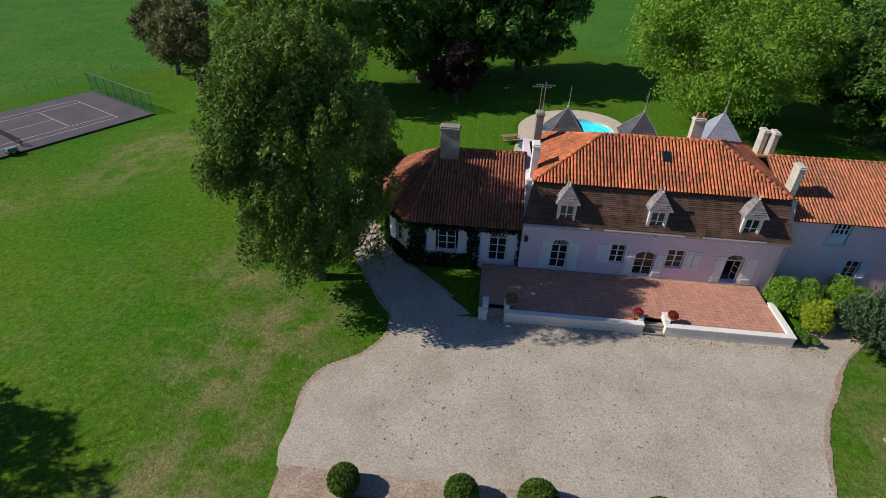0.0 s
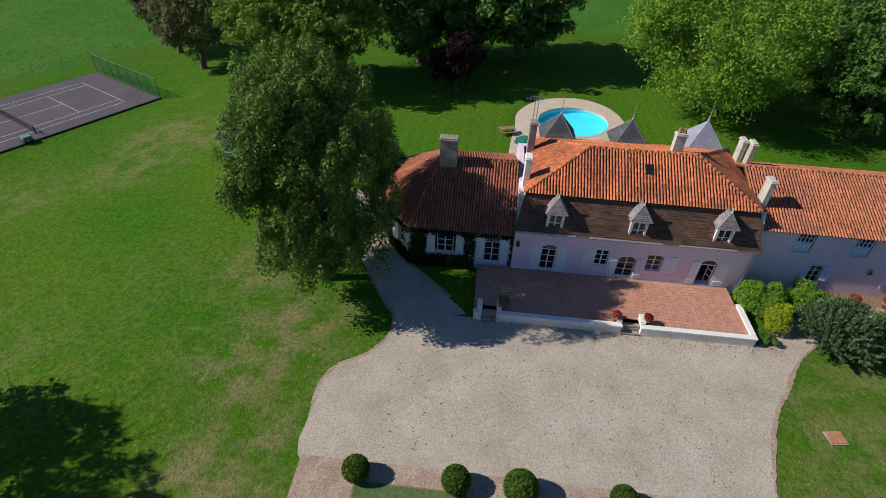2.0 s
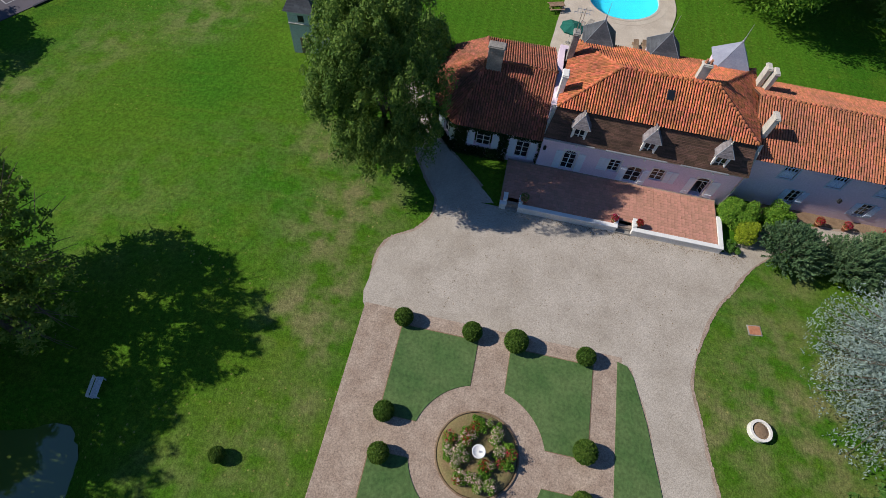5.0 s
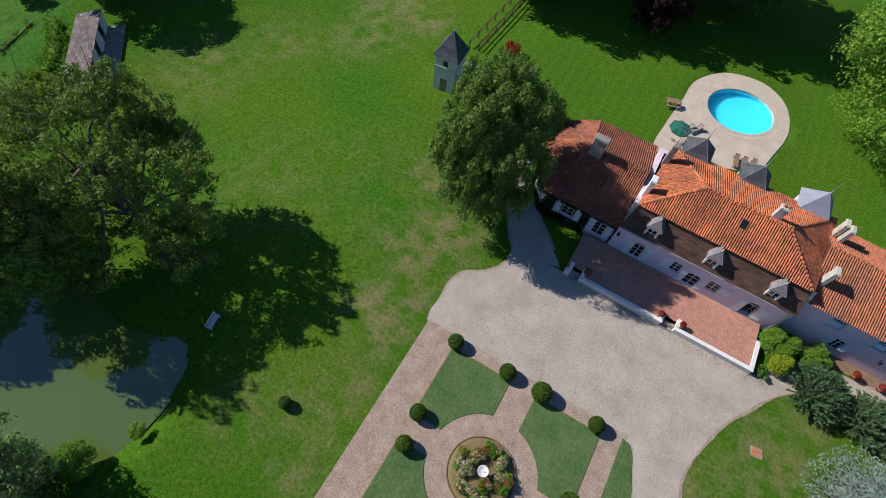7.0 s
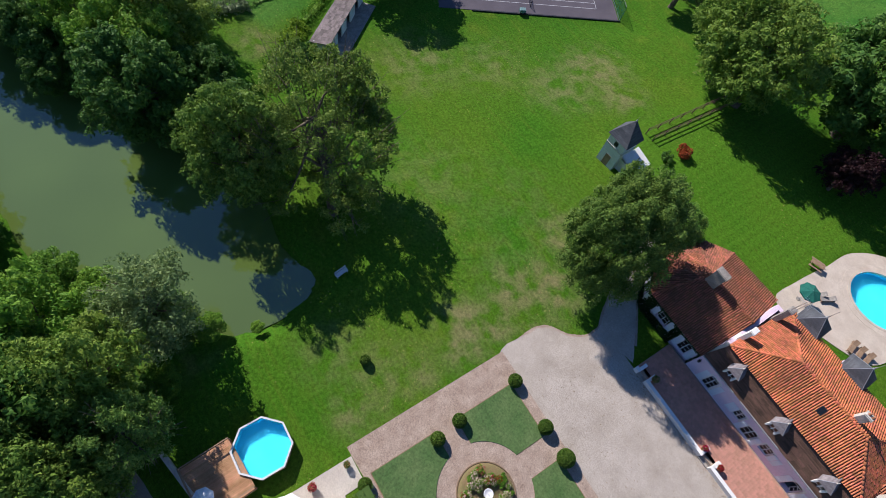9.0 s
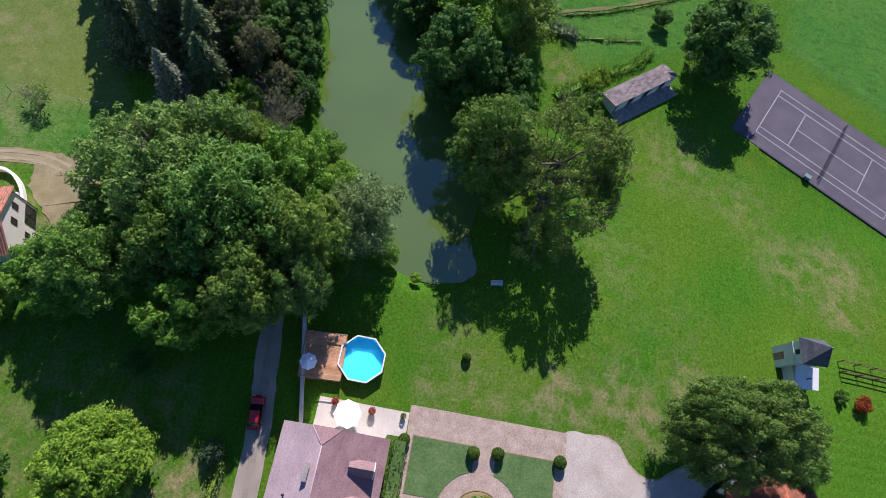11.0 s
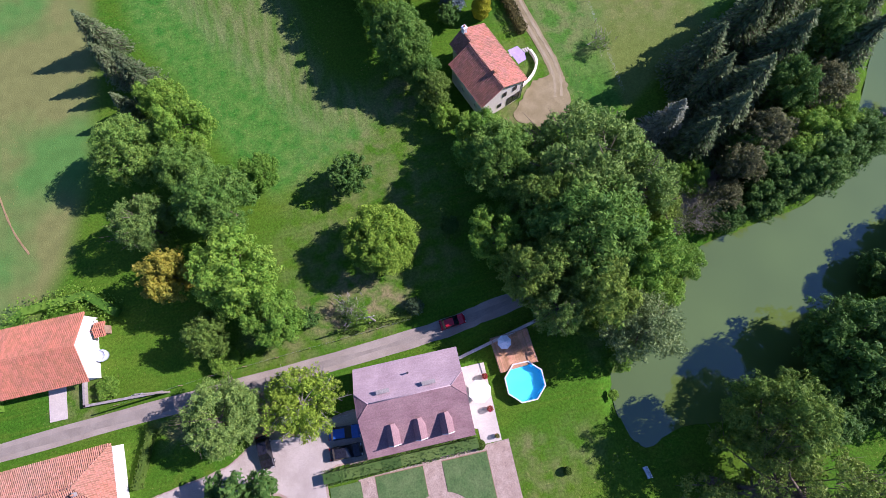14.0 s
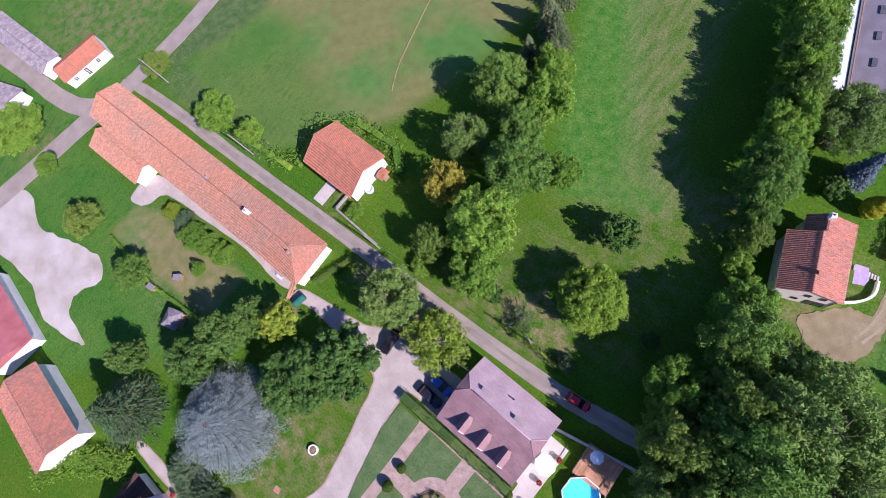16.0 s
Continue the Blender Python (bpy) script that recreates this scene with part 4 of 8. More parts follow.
def pond_island():
    t = thing("pond_island", -73.2, -33.0, WATER, 20, "small grassy island edged with rough pale stones", "island")
    part("mound", MB().lathe([(3.0, -0.8), (2.9, 0.1), (2.0, 0.4), (0.01, 0.55)], 26), M["grass"], t, smooth=True)
    r = np.random.default_rng(77)
    for i in range(34):
        a = 6.2832 * i / 34
        k = MB().lathe([(0.02, -0.3), (0.3, -0.2), (0.34, 0.05), (0.2, 0.22), (0.01, 0.26)], 7)
        part("stone", k, M["greystone"], t, m=pose(2.95 * math.cos(a), 2.95 * math.sin(a), 0.12, r.uniform(-20, 20), r.uniform(-20, 20), r.uniform(0, 360)) @ Matrix.Scale(r.uniform(0.8, 1.3), 4))


pond_island()


def sheet(name, pts, mat, label, category, low=-0.25, high=0.03, rounded=True, jitter=0.06):
    line = smooth_line(pts, True, 5, jitter) if rounded else pts
    area = sum(a[0] * b[1] - b[0] * a[1] for a, b in zip(line, line[1:] + line[:1]))
    if area < 0:
        line = line[::-1]
    return tagged(part(name, MB().prism(line, low, high), M[mat]), label, category, kind="structure")


FORECOURT = [(-6.9, 14.6), (-7.4, 19.2), (-6.9, 21.3), (-5.0, 22.8), (-3.8, 24.7), (-3.9, 26.7), (-4.9, 28.1), (-7.8, 33.3), (-9.6, 38), (-10.6, 46),
             (-8.8, 46), (-7.4, 38.5), (-5.4, 34), (-2.7, 31.4), (-0.2, 28.9), (1.2, 27.4), (1.6, 27.15), (21.2, 27.15), (21.8, 27.4), (24.9, 29.9), (31, 32.0), (46, 32.6), (46, 31.2),
             (31, 30.4), (24.9, 27.0), (22.2, 23.5), (20.3, 20.7), (18.4, 15.3), (18.9, 11.4), (19.6, 7.9), (21.1, 2.4), (21.9, -0.8), (24.6, -3.2), (38.5, -4.0),
             (42.5, -2.8), (42.8, -4.6), (39.5, -5.8), (30, -7.4), (25.5, -9.6), (19.7, -9.4), (15, -10.6), (11.2, -10.4), (11.2, -5.0), (15.6, -4.8), (17.3, -3.4), (17.0, 2.4),
             (16.0, 6.8), (15.1, 10.7), (14.1, 13.8), (13.4, 14.6), (10, 14.9), (0, 14.2)]
sheet("forecourt", FORECOURT, "gravel", "pale raked gravel forecourt and curving drive", "gravel drive")
VERGE = ribbon(ribbon(MB(), smooth_line(FORECOURT[:15], False, 4), 0.5, -0.2, 0.024, 0.03), smooth_line(FORECOURT[19:] + FORECOURT[:1], False, 4), 0.5, -0.2, 0.024, 0.03)
tagged(part("gravel_verge", VERGE, M["path"]), "brownish scuffed edge of the gravel drive", "verge", kind="structure")
sheet("garden_path", [(-7.1, -3.2), (13.1, -2.4), (13.1, 15.3), (-7.2, 15.3)], "path", "brownish gravel paths of the formal garden", "path", high=0.042, rounded=False)
sheet("wall_bed", [(24.6, 31.9), (30, 32.3), (38, 32.7), (38, 33.62), (24.6, 33.62)], "earth", "bare brown earth along the foot of the pink wing", "bed", high=0.034, rounded=False)
sheet("yard", [(112, 36), (111.5, 22), (104.2, 17.5), (97, 20.5), (90, 18.5), (84, 16.6), (79.3, 16.0), (76.2, 19.1), (78.5, 23.6), (76.5, 27.0), (69.4, 28.4), (74.9, 30.4), (81.6, 31.0), (88.1, 29.0), (100.7, 30.0), (106, 35)], "yard", "pale gravel yard beside the lane", "yard", jitter=0.12)
sheet("farm_path", [(82.3, -3.0), (84.0, 3.6), (81.6, 4.0), (79.4, 2.4), (77.6, -1.2), (66.4, -2.6), (56.3, -3.7), (46.4, -3.2), (44.5, -5.0), (62.0, -4.9)], "gravel", "pale gravel strip along the farmhouse wall", "path", high=0.028)
mb = MB()
for k in (-0.5, 0.5):
    ribbon(mb, [(-22.6 + k, -75.6), (-24.3 + k, -71), (-24.8 + k, -66.5), (-26.1 + k, -60.5), (-27.1 + k, -56.0), (-27.3 + k, -52.5), (-26.6 + k, -49.5)], 0.42, -0.2, 0.052, 0.04)
tagged(part("wheel_ruts", mb, M["rut"]), "paler wheel ruts worn into the dirt track", "track", kind="structure")
tagged(part("ditch_bank", ribbon(MB(), [(-69.5, 6.8), (-73.2, 9.7), (-79.4, 20.3), (-87, 33.4), (-97, 48)], 0.5, -0.2, 0.05, 0.14), M["bank"]), "strip of dry brown grass along a ditch", "bank", kind="structure")
tagged(part("meadow_path", ribbon(MB(), [(70, -90), (66.5, -76.7), (62.5, -66.7), (59.5, -56.2), (56.8, -47.3), (54.3, -42.5)], 0.25, -0.2, 0.035, 0.02), M["redearth"]), "narrow trodden earth path across the meadow", "path", kind="structure")
sheet("dirt_track", [(22.0, -17.4), (25.8, -16.2), (26.2, -12), (25.5, -8.5), (20.5, -8.6), (22.2, -13)], "track", "worn dirt and gravel link from the lane to the drive", "track", high=0.025, jitter=0.15)
mb = ribbon(MB(), [(-60, -38), (-30, -25), (-15, -21.2), (-8, -20.0), (0, -18.8), (21, -17.5), (42.3, -16.7), (67.6, -15.4), (88, -14.6), (102, -13.4), (106, -11.5)], 2.5, -0.2, 0.028)
ribbon(mb, [(220, 12), (141, 1.2), (118, -0.6), (109, -3.2), (105, -9), (104, -16), (103.2, -27), (103.4, -37), (105, -50), (108, -65), (112, -95)], 4.0, -0.2, 0.036)
ribbon(mb, [(116, 60), (112, 34), (108.6, 14), (106.8, 2), (105.4, -8)], 4.6, -0.2, 0.044)
tagged(part("road", mb, M["asphalt"]), "narrow worn grey asphalt lanes with crumbling edges", "road", kind="structure")
tagged(part("lane_middle", ribbon(MB(), [(-15, -21.2), (-8, -20.0), (0, -18.8), (21, -17.5), (42.3, -16.7), (67.6, -15.4), (88, -14.6), (100, -13.7)], 0.95, -0.2, 0.034, 0.12), M["laneworn"]), "darker worn strip along the middle of the lane", "road", kind="structure")
mb = ribbon(MB(), [(2, -104), (-8, -92), (-17.5, -80.5), (-22.6, -75.6), (-24.3, -71), (-24.8, -66.5), (-26.1, -60.5), (-27.1, -56.0), (-27.3, -52.5), (-26.6, -49.5)], 2.0, -0.2, 0.03, 0.04)
ribbon(mb, [(-21.5, -77.0), (-24.4, -75.4), (-29.0, -77.0), (-38.7, -79.6), (-55, -83)], 1.2, -0.2, 0.036, 0.06)
mb.prism(smooth_line([(-20.3, -49.3), (-22.6, -52.0), (-25.6, -53.2), (-28.2, -53.0), (-28.4, -49.0), (-27.2, -46.2), (-24.2, -45.0), (-21.4, -45.5), (-19.2, -47.6)], True, 6, 0.12), lambda x, y: float(fall(x, y)) - 0.3, lambda x, y: float(fall(x, y)) + 0.045)
tagged(part("farm_track", mb, M["track"]), "brown rutted dirt track with a bare turning place", "track", kind="structure")


# clipped lawn panels of the formal garden, cut round the rose bed
def panel(x0, x1, y0, y1, cut):
    """A rectangle whose inner corner is cut away by the ring path."""
    cx, cy, r = 3.35, 6.0, 4.75
    xs = sorted((x0, x1), key=lambda v: abs(v - cx))
    ys = sorted((y0, y1), key=lambda v: abs(v - cy))
    near, far = (xs[0], ys[0]), (xs[1], ys[1])
    pts = [(far[0], near[1]), (far[0], far[1]), (near[0], far[1])]
    ya = cy + math.copysign(math.sqrt(max(r * r - (near[0] - cx) ** 2, 0)), far[1] - cy)
    xa = cx + math.copysign(math.sqrt(max(r * r - (near[1] - cy) ** 2, 0)), far[0] - cx)
    a0, a1 = math.atan2(ya - cy, near[0] - cx), math.atan2(near[1] - cy, xa - cx)
    while a1 - a0 > math.pi:
        a1 -= 2 * math.pi
    while a1 - a0 < -math.pi:
        a1 += 2 * math.pi
    pts += [(cx + r * math.cos(a0 + (a1 - a0) * i / 14), cy + r * math.sin(a0 + (a1 - a0) * i / 14)) for i in range(15)]
    area = sum(a[0] * b[1] - b[0] * a[1] for a, b in zip(pts, pts[1:] + pts[:1]))
    pts = pts if area > 0 else pts[::-1]
    mx, my = sum(p[0] for p in pts) / len(pts), sum(p[1] for p in pts) / len(pts)
    lawn = part("lawn_panel", MB().prism(pts, -0.1, 0.085), M["panel_lawn"])
    part("edging", MB().prism([(mx + (x - mx) * 1.02, my + (y - my) * 1.02) for x, y in pts], -0.1, 0.06), M["earth"], lawn)
    return tagged(lawn, "clipped green lawn panel with straight cut edges", "lawn panel", "lawn panels of the formal garden")


for x0, x1 in ((-3.9, 2.05), (4.6, 10.9)):
    for y0, y1 in ((7.25, 14.1), (-2.3, 4.75)):
        panel(x0, x1, y0, y1, True)
sheet("lawn_strip", [(12.85, -2.2), (16.9, -2.2), (16.9, 2.4), (15.9, 6.8), (15.0, 10.7), (14.0, 13.9), (13.5, 14.7), (12.75, 14.9)], "panel_lawn", "narrow clipped lawn strip beside the drive", "lawn", -0.1, 0.075, False)
# rose bed
M["dryearth"] = material("dry_bed_earth", (0.24, 0.165, 0.085), (0.185, 0.165, 0.065), 1.6, 0.95, 0.5, 9.0, 0.3)
bed = thing("rose_bed", 3.35, 6.0, 0.04, 0, "round bed of flowering rose bushes in bare earth", "flower bed")
part("soil", MB().lathe([(2.8, 0.0), (2.75, 0.09), (2.3, 0.13), (0.01, 0.16)], 40), M["dryearth"], bed, smooth=True)
part("edging", MB().lathe([(2.92, -0.05), (2.92, 0.12), (2.82, 0.12), (2.82, 0.0)], 48), M["earth"], bed)

# ---- the main house ----
FY = 32.4      # front wall
HX0, HX1 = 4.3, 21.9
T = 0.62       # terrace floor
house = thing("manor_house", 13.0, 37.0, 0, 0, "pink-rendered manor house with white shutters and orange clay-tile roof", "house")
O = Vector((-13.0, -37.0, 0))
HM = Matrix.Translation(O)


def at(x, z, y=FY):
    return Matrix.Translation(Vector((x, y, z)) + O)


def hp(*p):
    return tuple(Vector(p) + O)


doors = [(7.05, T + 0.12, 1.15, 2.42, True), (13.0, T + 0.1, 1.35, 2.0, False), (19.0, T + 0.06, 1.15, 2.35, True)]
wins = [(11.05, 1.6, 1.0, 1.52), (15.0, 1.55, 1.15, 1.5)]
holes = [(x - w / 2, x + w / 2, z, z + h) for x, z, w, h, _ in doors] + [(x - w / 2, x + w / 2, z, z + h) for x, z, w, h in wins]
mb = MB().wall(HX0, HX1, -0.2, 4.35, FY, FY + 0.5, holes, HM)
part("front_wall", mb, M["pink"], house)
part("side_wall", MB().box(HX0, FY + 0.5, -0.2, HX0 + 0.5, 33.8, 4.3, HM).box(HX0, 33.8, -0.2, HX0 + 0.5, 42.2, 6.5, HM), M["pink"], house)
part("side_wall", MB().box(HX1 - 0.5, FY + 0.5, -0.2, HX1, 33.8, 4.3, HM).box(HX1 - 0.5, 33.8, -0.2, HX1, 42.2, 6.5, HM), M["pink"], house)
part("back_wall", MB().box(HX0 + 0.5, 41.7, -0.2, HX1 - 0.5, 42.2, 6.5, HM), M["pink"], house)
part("floor_slab", MB().box(HX0 + 0.5, FY + 0.5, 0.3, HX1 - 0.5, 41.7, T, HM), M["greystone"], house)
# door and window surrounds
for x0, x1, z0, z1 in holes:
    mb = MB()
    mb.box(x0 - 0.14, FY - 0.025, z0, x0, FY + 0.05, z1, HM).box(x1, FY - 0.025, z0, x1 + 0.14, FY + 0.05, z1, HM).box(x0 - 0.14, FY - 0.025, z1, x1 + 0.14, FY + 0.05, z1 + 0.14, HM)
    part("stone_surround", mb, M["whitewash"], house)
    if z1 - z0 < 1.9:
        continue
    # segmental arch over the opening
    pts = [(x0 + (x1 - x0) * i / 10, z1 - 0.26 * ((i / 10 - 0.5) * 2) ** 2) for i in range(11)]
    mb = MB()
    for (xa, za), (xb, zb) in zip(pts, pts[1:]):
        v = [hp(x, y, z) for y in (FY + 0.02, FY + 0.3) for x, z in ((xa, za), (xb, zb), (xb, z1), (xa, z1))]
        mb.poly(v[:4]).poly([v[0], v[4], v[5], v[1]])
    part("arch_head", mb, M["pink"], house)
for x, z, w, h, lat in doors[:2]:
    casement(house, at(x, z, FY + 0.12), w, h, panes=(2, 3), name="glazed_door", lattice=lat)
# the third door stands open, its leaves folded inwards
x, z, w, h, lat = doors[2]
casement(house, at(x, z + h - 0.55, FY + 0.12), w, 0.55, panes=(1, 1), name="fanlight", lattice=False)
for s, a in ((-1, -68), (1, 60)):
    casement(house, at(x + s * (w / 2 - 0.02), z, FY + 0.2) @ pose(0, 0, 0, 0, 0, -a) @ pose(-s * w * 0.24, 0, 0), w * 0.47, h - 0.6, panes=(1, 3), name="open_door_leaf")
for x, z, w, h in wins:
    casement(house, at(x, z, FY + 0.12), w, h, panes=(2, 3))
for x, z, w, h in ((5.75, T + 0.12, 0.62, 2.3), (7.78, T + 0.12, 0.62, 2.3), (9.62, 1.58, 0.48, 1.55), (10.08, 1.58, 0.44, 1.55), (11.72, T + 0.1, 0.55, 1.85), (13.72, T + 0.1, 0.55, 1.9),
                   (15.65, 1.55, 0.5, 1.5), (16.2, 1.55, 0.48, 1.5), (17.75, T + 0.06, 0.6, 2.2), (19.75, T + 0.06, 0.75, 2.2)):
    shutter(house, at(x, z, FY), w, h, arched=h > 1.8)
# cornice and gutter
part("cornice", MB().box(HX0 - 0.05, FY - 0.14, 4.12, HX1 + 0.05, FY, 4.35, HM), M["limestone"], house, bevel=0.03)
for xa, xb in ((HX0, 8.7), (9.7, 15.0), (16.2, 20.3)):
    part("gutter", MB().tube(hp(xa, FY - 0.30, 4.34), hp(xb, FY - 0.30, 4.34), 0.085, 0.085, 8), M["zinc"], house)
part("downpipe", MB().tube(hp(HX1 - 0.2, FY - 0.1, 4.3), hp(HX1 - 0.2, FY - 0.1, 0.1), 0.05, 0.05, 8), M["zinc"], house)
for x in (7.2, 13.2, 19.1):
    part("flood_lamp", MB().lathe([(0.02, 0), (0.09, 0.02), (0.10, 0.12), (0.05, 0.16)], 10).tube((0, 0, 0.1), (0, 0.25, 0.12), 0.02, 0.02, 6), M["white"], house, m=at(x, 4.0, FY - 0.28))
# mansard and upper roof
BZ, BY, RZ, RY = 7.05, 33.55, 9.25, 36.9
bx0, bx1, by1 = 4.75, 21.4, 42.5
roof(house, [[hp(HX0 - 0.1, FY - 0.22, 4.36), hp(HX1 + 0.1, FY - 0.22, 4.36), hp(bx1, BY, BZ), hp(bx0, BY, BZ)]], "flat", M["browntile"], length=0.13)
E_ = dict(a=hp(bx0 - 0.1, BY - 0.2, BZ), b=hp(bx1 + 0.1, BY - 0.2, BZ), c=hp(22.3, 43.4, BZ - 0.25), d=hp(5.4, 42.9, BZ - 0.25), l=hp(9.3, RY, RZ), r=hp(17.3, RY, RZ))
roof(house, [[E_["a"], E_["b"], E_["r"], E_["l"]], [E_["b"], E_["c"], E_["r"]], [E_["c"], E_["d"], E_["l"], E_["r"]], [E_["d"], E_["a"], E_["l"]]], "canal", M["terracotta"],
     caps=[(E_["l"], E_["r"]), (E_["a"], E_["l"]), (E_["b"], E_["r"]), (E_["c"], E_["r"]), (E_["d"], E_["l"])])
for x in (HX0, HX1 - 0.3):
    gab = MB()
    gab.poly([hp(x, FY, 4.3), hp(x + 0.3, FY, 4.3), hp(x + 0.3, BY, BZ - 0.1), hp(x, BY, BZ - 0.1)]).poly([hp(x, FY, 4.3), hp(x, BY, BZ - 0.1), hp(x, BY, 4.3)]).poly([hp(x + 0.3, BY, 4.3), hp(x + 0.3, BY, BZ - 0.1), hp(x + 0.3, FY, 4.3)])
    part("gable_cheek", gab, M["limestone"], house)
# skylight
n = slope_frame([E_["a"], E_["b"], E_["r"]])[3]
q = hp(13.6, 35.6, 0)
skz = BZ + (35.6 - (BY - 0.2)) * (RZ - BZ) / (RY - BY + 0.2)
sk = part("skylight", MB().box(-0.32, -0.42, -0.02, 0.32, 0.42, 0.12), M["dark"], house, m=Matrix.Translation((q[0], q[1], skz)) @ Matrix.Rotation(math.atan2(RZ - BZ, RY - BY + 0.2), 4, "X"), bevel=0.015)
part("pane", MB().box(-0.26, -0.36, 0.125, 0.26, 0.36, 0.135), M["glass"], sk)


def dormer(parent, m, w, h, mat_roof, mat_front, depth, peak, hood=True):
    """A roof dormer: stone front with a casement, cheeks, and a steep hipped hood with a finial."""
    fr = MB().wall(-w / 2, w / 2, 0, h, 0, 0.18, [(-w / 2 + 0.16, w / 2 - 0.16, 0.12, h - 0.18)])
    d = part("dormer", fr, mat_front, parent, m=m, bevel=0.01)
    part("dormer_cheek", MB().box(-w / 2, 0.18, 0, -w / 2 + 0.12, depth, h), mat_roof, d)
    part("dormer_cheek", MB().box(w / 2 - 0.12, 0.18, 0, w / 2, depth, h), mat_roof, d)
    casement(d, pose(0, 0.04, 0.12), w - 0.32, h - 0.30, panes=(2, 2), name="dormer_window")
    e = w / 2 + 0.16
    hood_r = MB()
    a, b, c, dd = Vector((-e, -0.2, h)), Vector((e, -0.2, h)), Vector((e, depth + 0.5, h)), Vector((-e, depth + 0.5, h))
    p, q_ = Vector((0, 0.32 if hood else -0.2, h + peak)), Vector((0, depth + 0.5, h + peak))
    if hood:
        courses(hood_r, [a, b, p], 0.14)
    else:
        part("dormer_gable", MB().poly([(-e + 0.1, -0.02, h), (e - 0.1, -0.02, h), (0, -0.02, h + peak - 0.1)]).poly([(e - 0.1, 0.1, h), (-e + 0.1, 0.1, h), (0, 0.1, h + peak - 0.1)]), mat_front, d)
        part("bargeboard", MB().tube(a, p, 0.06, 0.06, 6).tube(b, p, 0.06, 0.06, 6), M["white"], d)
    courses(hood_r, [b, c, q_, p], 0.14)
    courses(hood_r, [dd, a, p, q_][0:4], 0.14)
    for tri in ([a, b, p], [b, c, q_, p], [dd, a, p, q_])[0 if hood else 1:]:
        hood_r.poly(tri)
    part("dormer_roof", hood_r, mat_roof, d, kind="stuff")
    part("finial", MB().lathe([(0.07, h + peak - 0.05), (0.09, h + peak + 0.02), (0.04, h + peak + 0.08), (0.06, h + peak + 0.18), (0.015, h + peak + 0.4)], 8, 0, p.y), M["limestone"], d)
    if hood:
        part("hip_flashing", MB().tube(a, p, 0.035, 0.035, 6).tube(b, p, 0.035, 0.035, 6), M["zinc"], d)
    return d


for x in (7.05, 13.05, 19.1):
    dormer(house, at(x, 4.36, FY - 0.02), 1.26, 1.70, M["lauze"], M["white"], 1.0, 1.15)
# chimneys
chimney(house, *hp(15.75, 37.5, 0)[:2], 8.6, 10.7, 0.75, 0.55, M["limestone"], 2)
chimney(house, *hp(4.75, 35.3, 0)[:2], 5.6, 9.0, 0.45, 0.85, M["whitewash"], 0)
chimney(house, *hp(5.2, 40.2, 0)[:2], 6.6, 9.5, 0.55, 0.8, M["greystone"], 0)
chimney(house, *hp(22.25, 41.3, 0)[:2], 5.6, 8.9, 0.36, 0.85, M["limestone"], 0)
chimney(house, *hp(22.75, 40.7, 0)[:2], 5.6, 9.0, 0.36, 0.85, M["limestone"], 0)

for x, y in ((5.05, 40.0), (5.35, 40.5)):
    mast = MB().tube(hp(x, y, 9.4), hp(x, y, 11.6), 0.03, 0.025, 6).tube(hp(x - 0.7, y, 11.4), hp(x + 0.7, y, 11.4), 0.018, 0.018, 5)
    for k in range(6):
        mast.tube(hp(x - 0.65 + 0.25 * k, y - 0.32, 11.4), hp(x - 0.65 + 0.25 * k, y + 0.32, 11.4), 0.012, 0.012, 4)
    part("aerial", mast, M["steel"], house)

# the left wing, ivy-covered, with a canted end
wing = thing("ivy_wing", 0, 37, 0, 0, "single-storey wing covered in dark ivy under an old orange clay-tile roof", "house wing")
OW = Vector((0, -37, 0))


def wp(x, y, z):
    return tuple(Vector((x, y, z)) + OW)


FW = 32.7
WX = [(4.2, FW), (-3.6, FW), (-5.5, 34.9), (-6.2, 39.2), (-5.9, 42.0), (-2.3, 44.5), (4.2, 44.7)]
mb = MB()
whole = [(-1.75, -0.15, 1.3, 3.05), (2.1, 3.35, T + 0.1, 3.15)]
mb.wall(-3.6, 4.2, -0.2, 3.8, FW, FW + 0.45, whole, Matrix.Translation(OW))
for (xa, ya), (xb, yb) in zip(WX[1:-1], WX[2:]):
    L = math.hypot(xb - xa, yb - ya)
    mb.wall(0, L, -0.2, 3.9, -0.45, 0.0, [(L * 0.32, L * 0.68, 1.0, 3.0)] if ya == FW or ya == 34.9 else [], Matrix.Translation(Vector((xa, ya, 0)) + OW) @ Matrix.Rotation(math.atan2(yb - ya, xb - xa), 4, "Z"))
part("wall", mb, M["pink"], wing)
EV = [wp(4.3, FW - 0.35, 3.75), wp(-3.8, FW - 0.35, 3.75), wp(-5.9, 34.8, 3.75), wp(-6.6, 39.2, 3.75), wp(-6.4, 42.3, 3.75), wp(-2.6, 45.0, 3.75), wp(4.3, 45.2, 3.75)]
A_, B_ = wp(-1.9, 37.3, 7.25), wp(4.3, 37.3, 7.25)
roof(wing, [[EV[1], EV[0], B_, A_], [EV[2], EV[1], A_], [EV[3], EV[2], A_], [EV[4], EV[3], A_], [EV[5], EV[4], A_], [EV[6], EV[5], A_, B_]], "canal", M["wingtile"],
     caps=[(A_, B_), (EV[1], A_), (EV[2], A_), (EV[3], A_), (EV[4], A_), (EV[5], A_)])
chimney(wing, *wp(-1.3, 36.9, 0)[:2], 6.2, 9.2, 1.35, 0.75, M["greystone"], 0)
wm = lambda x, z: Matrix.Translation(Vector((x, FW, z)) + OW)
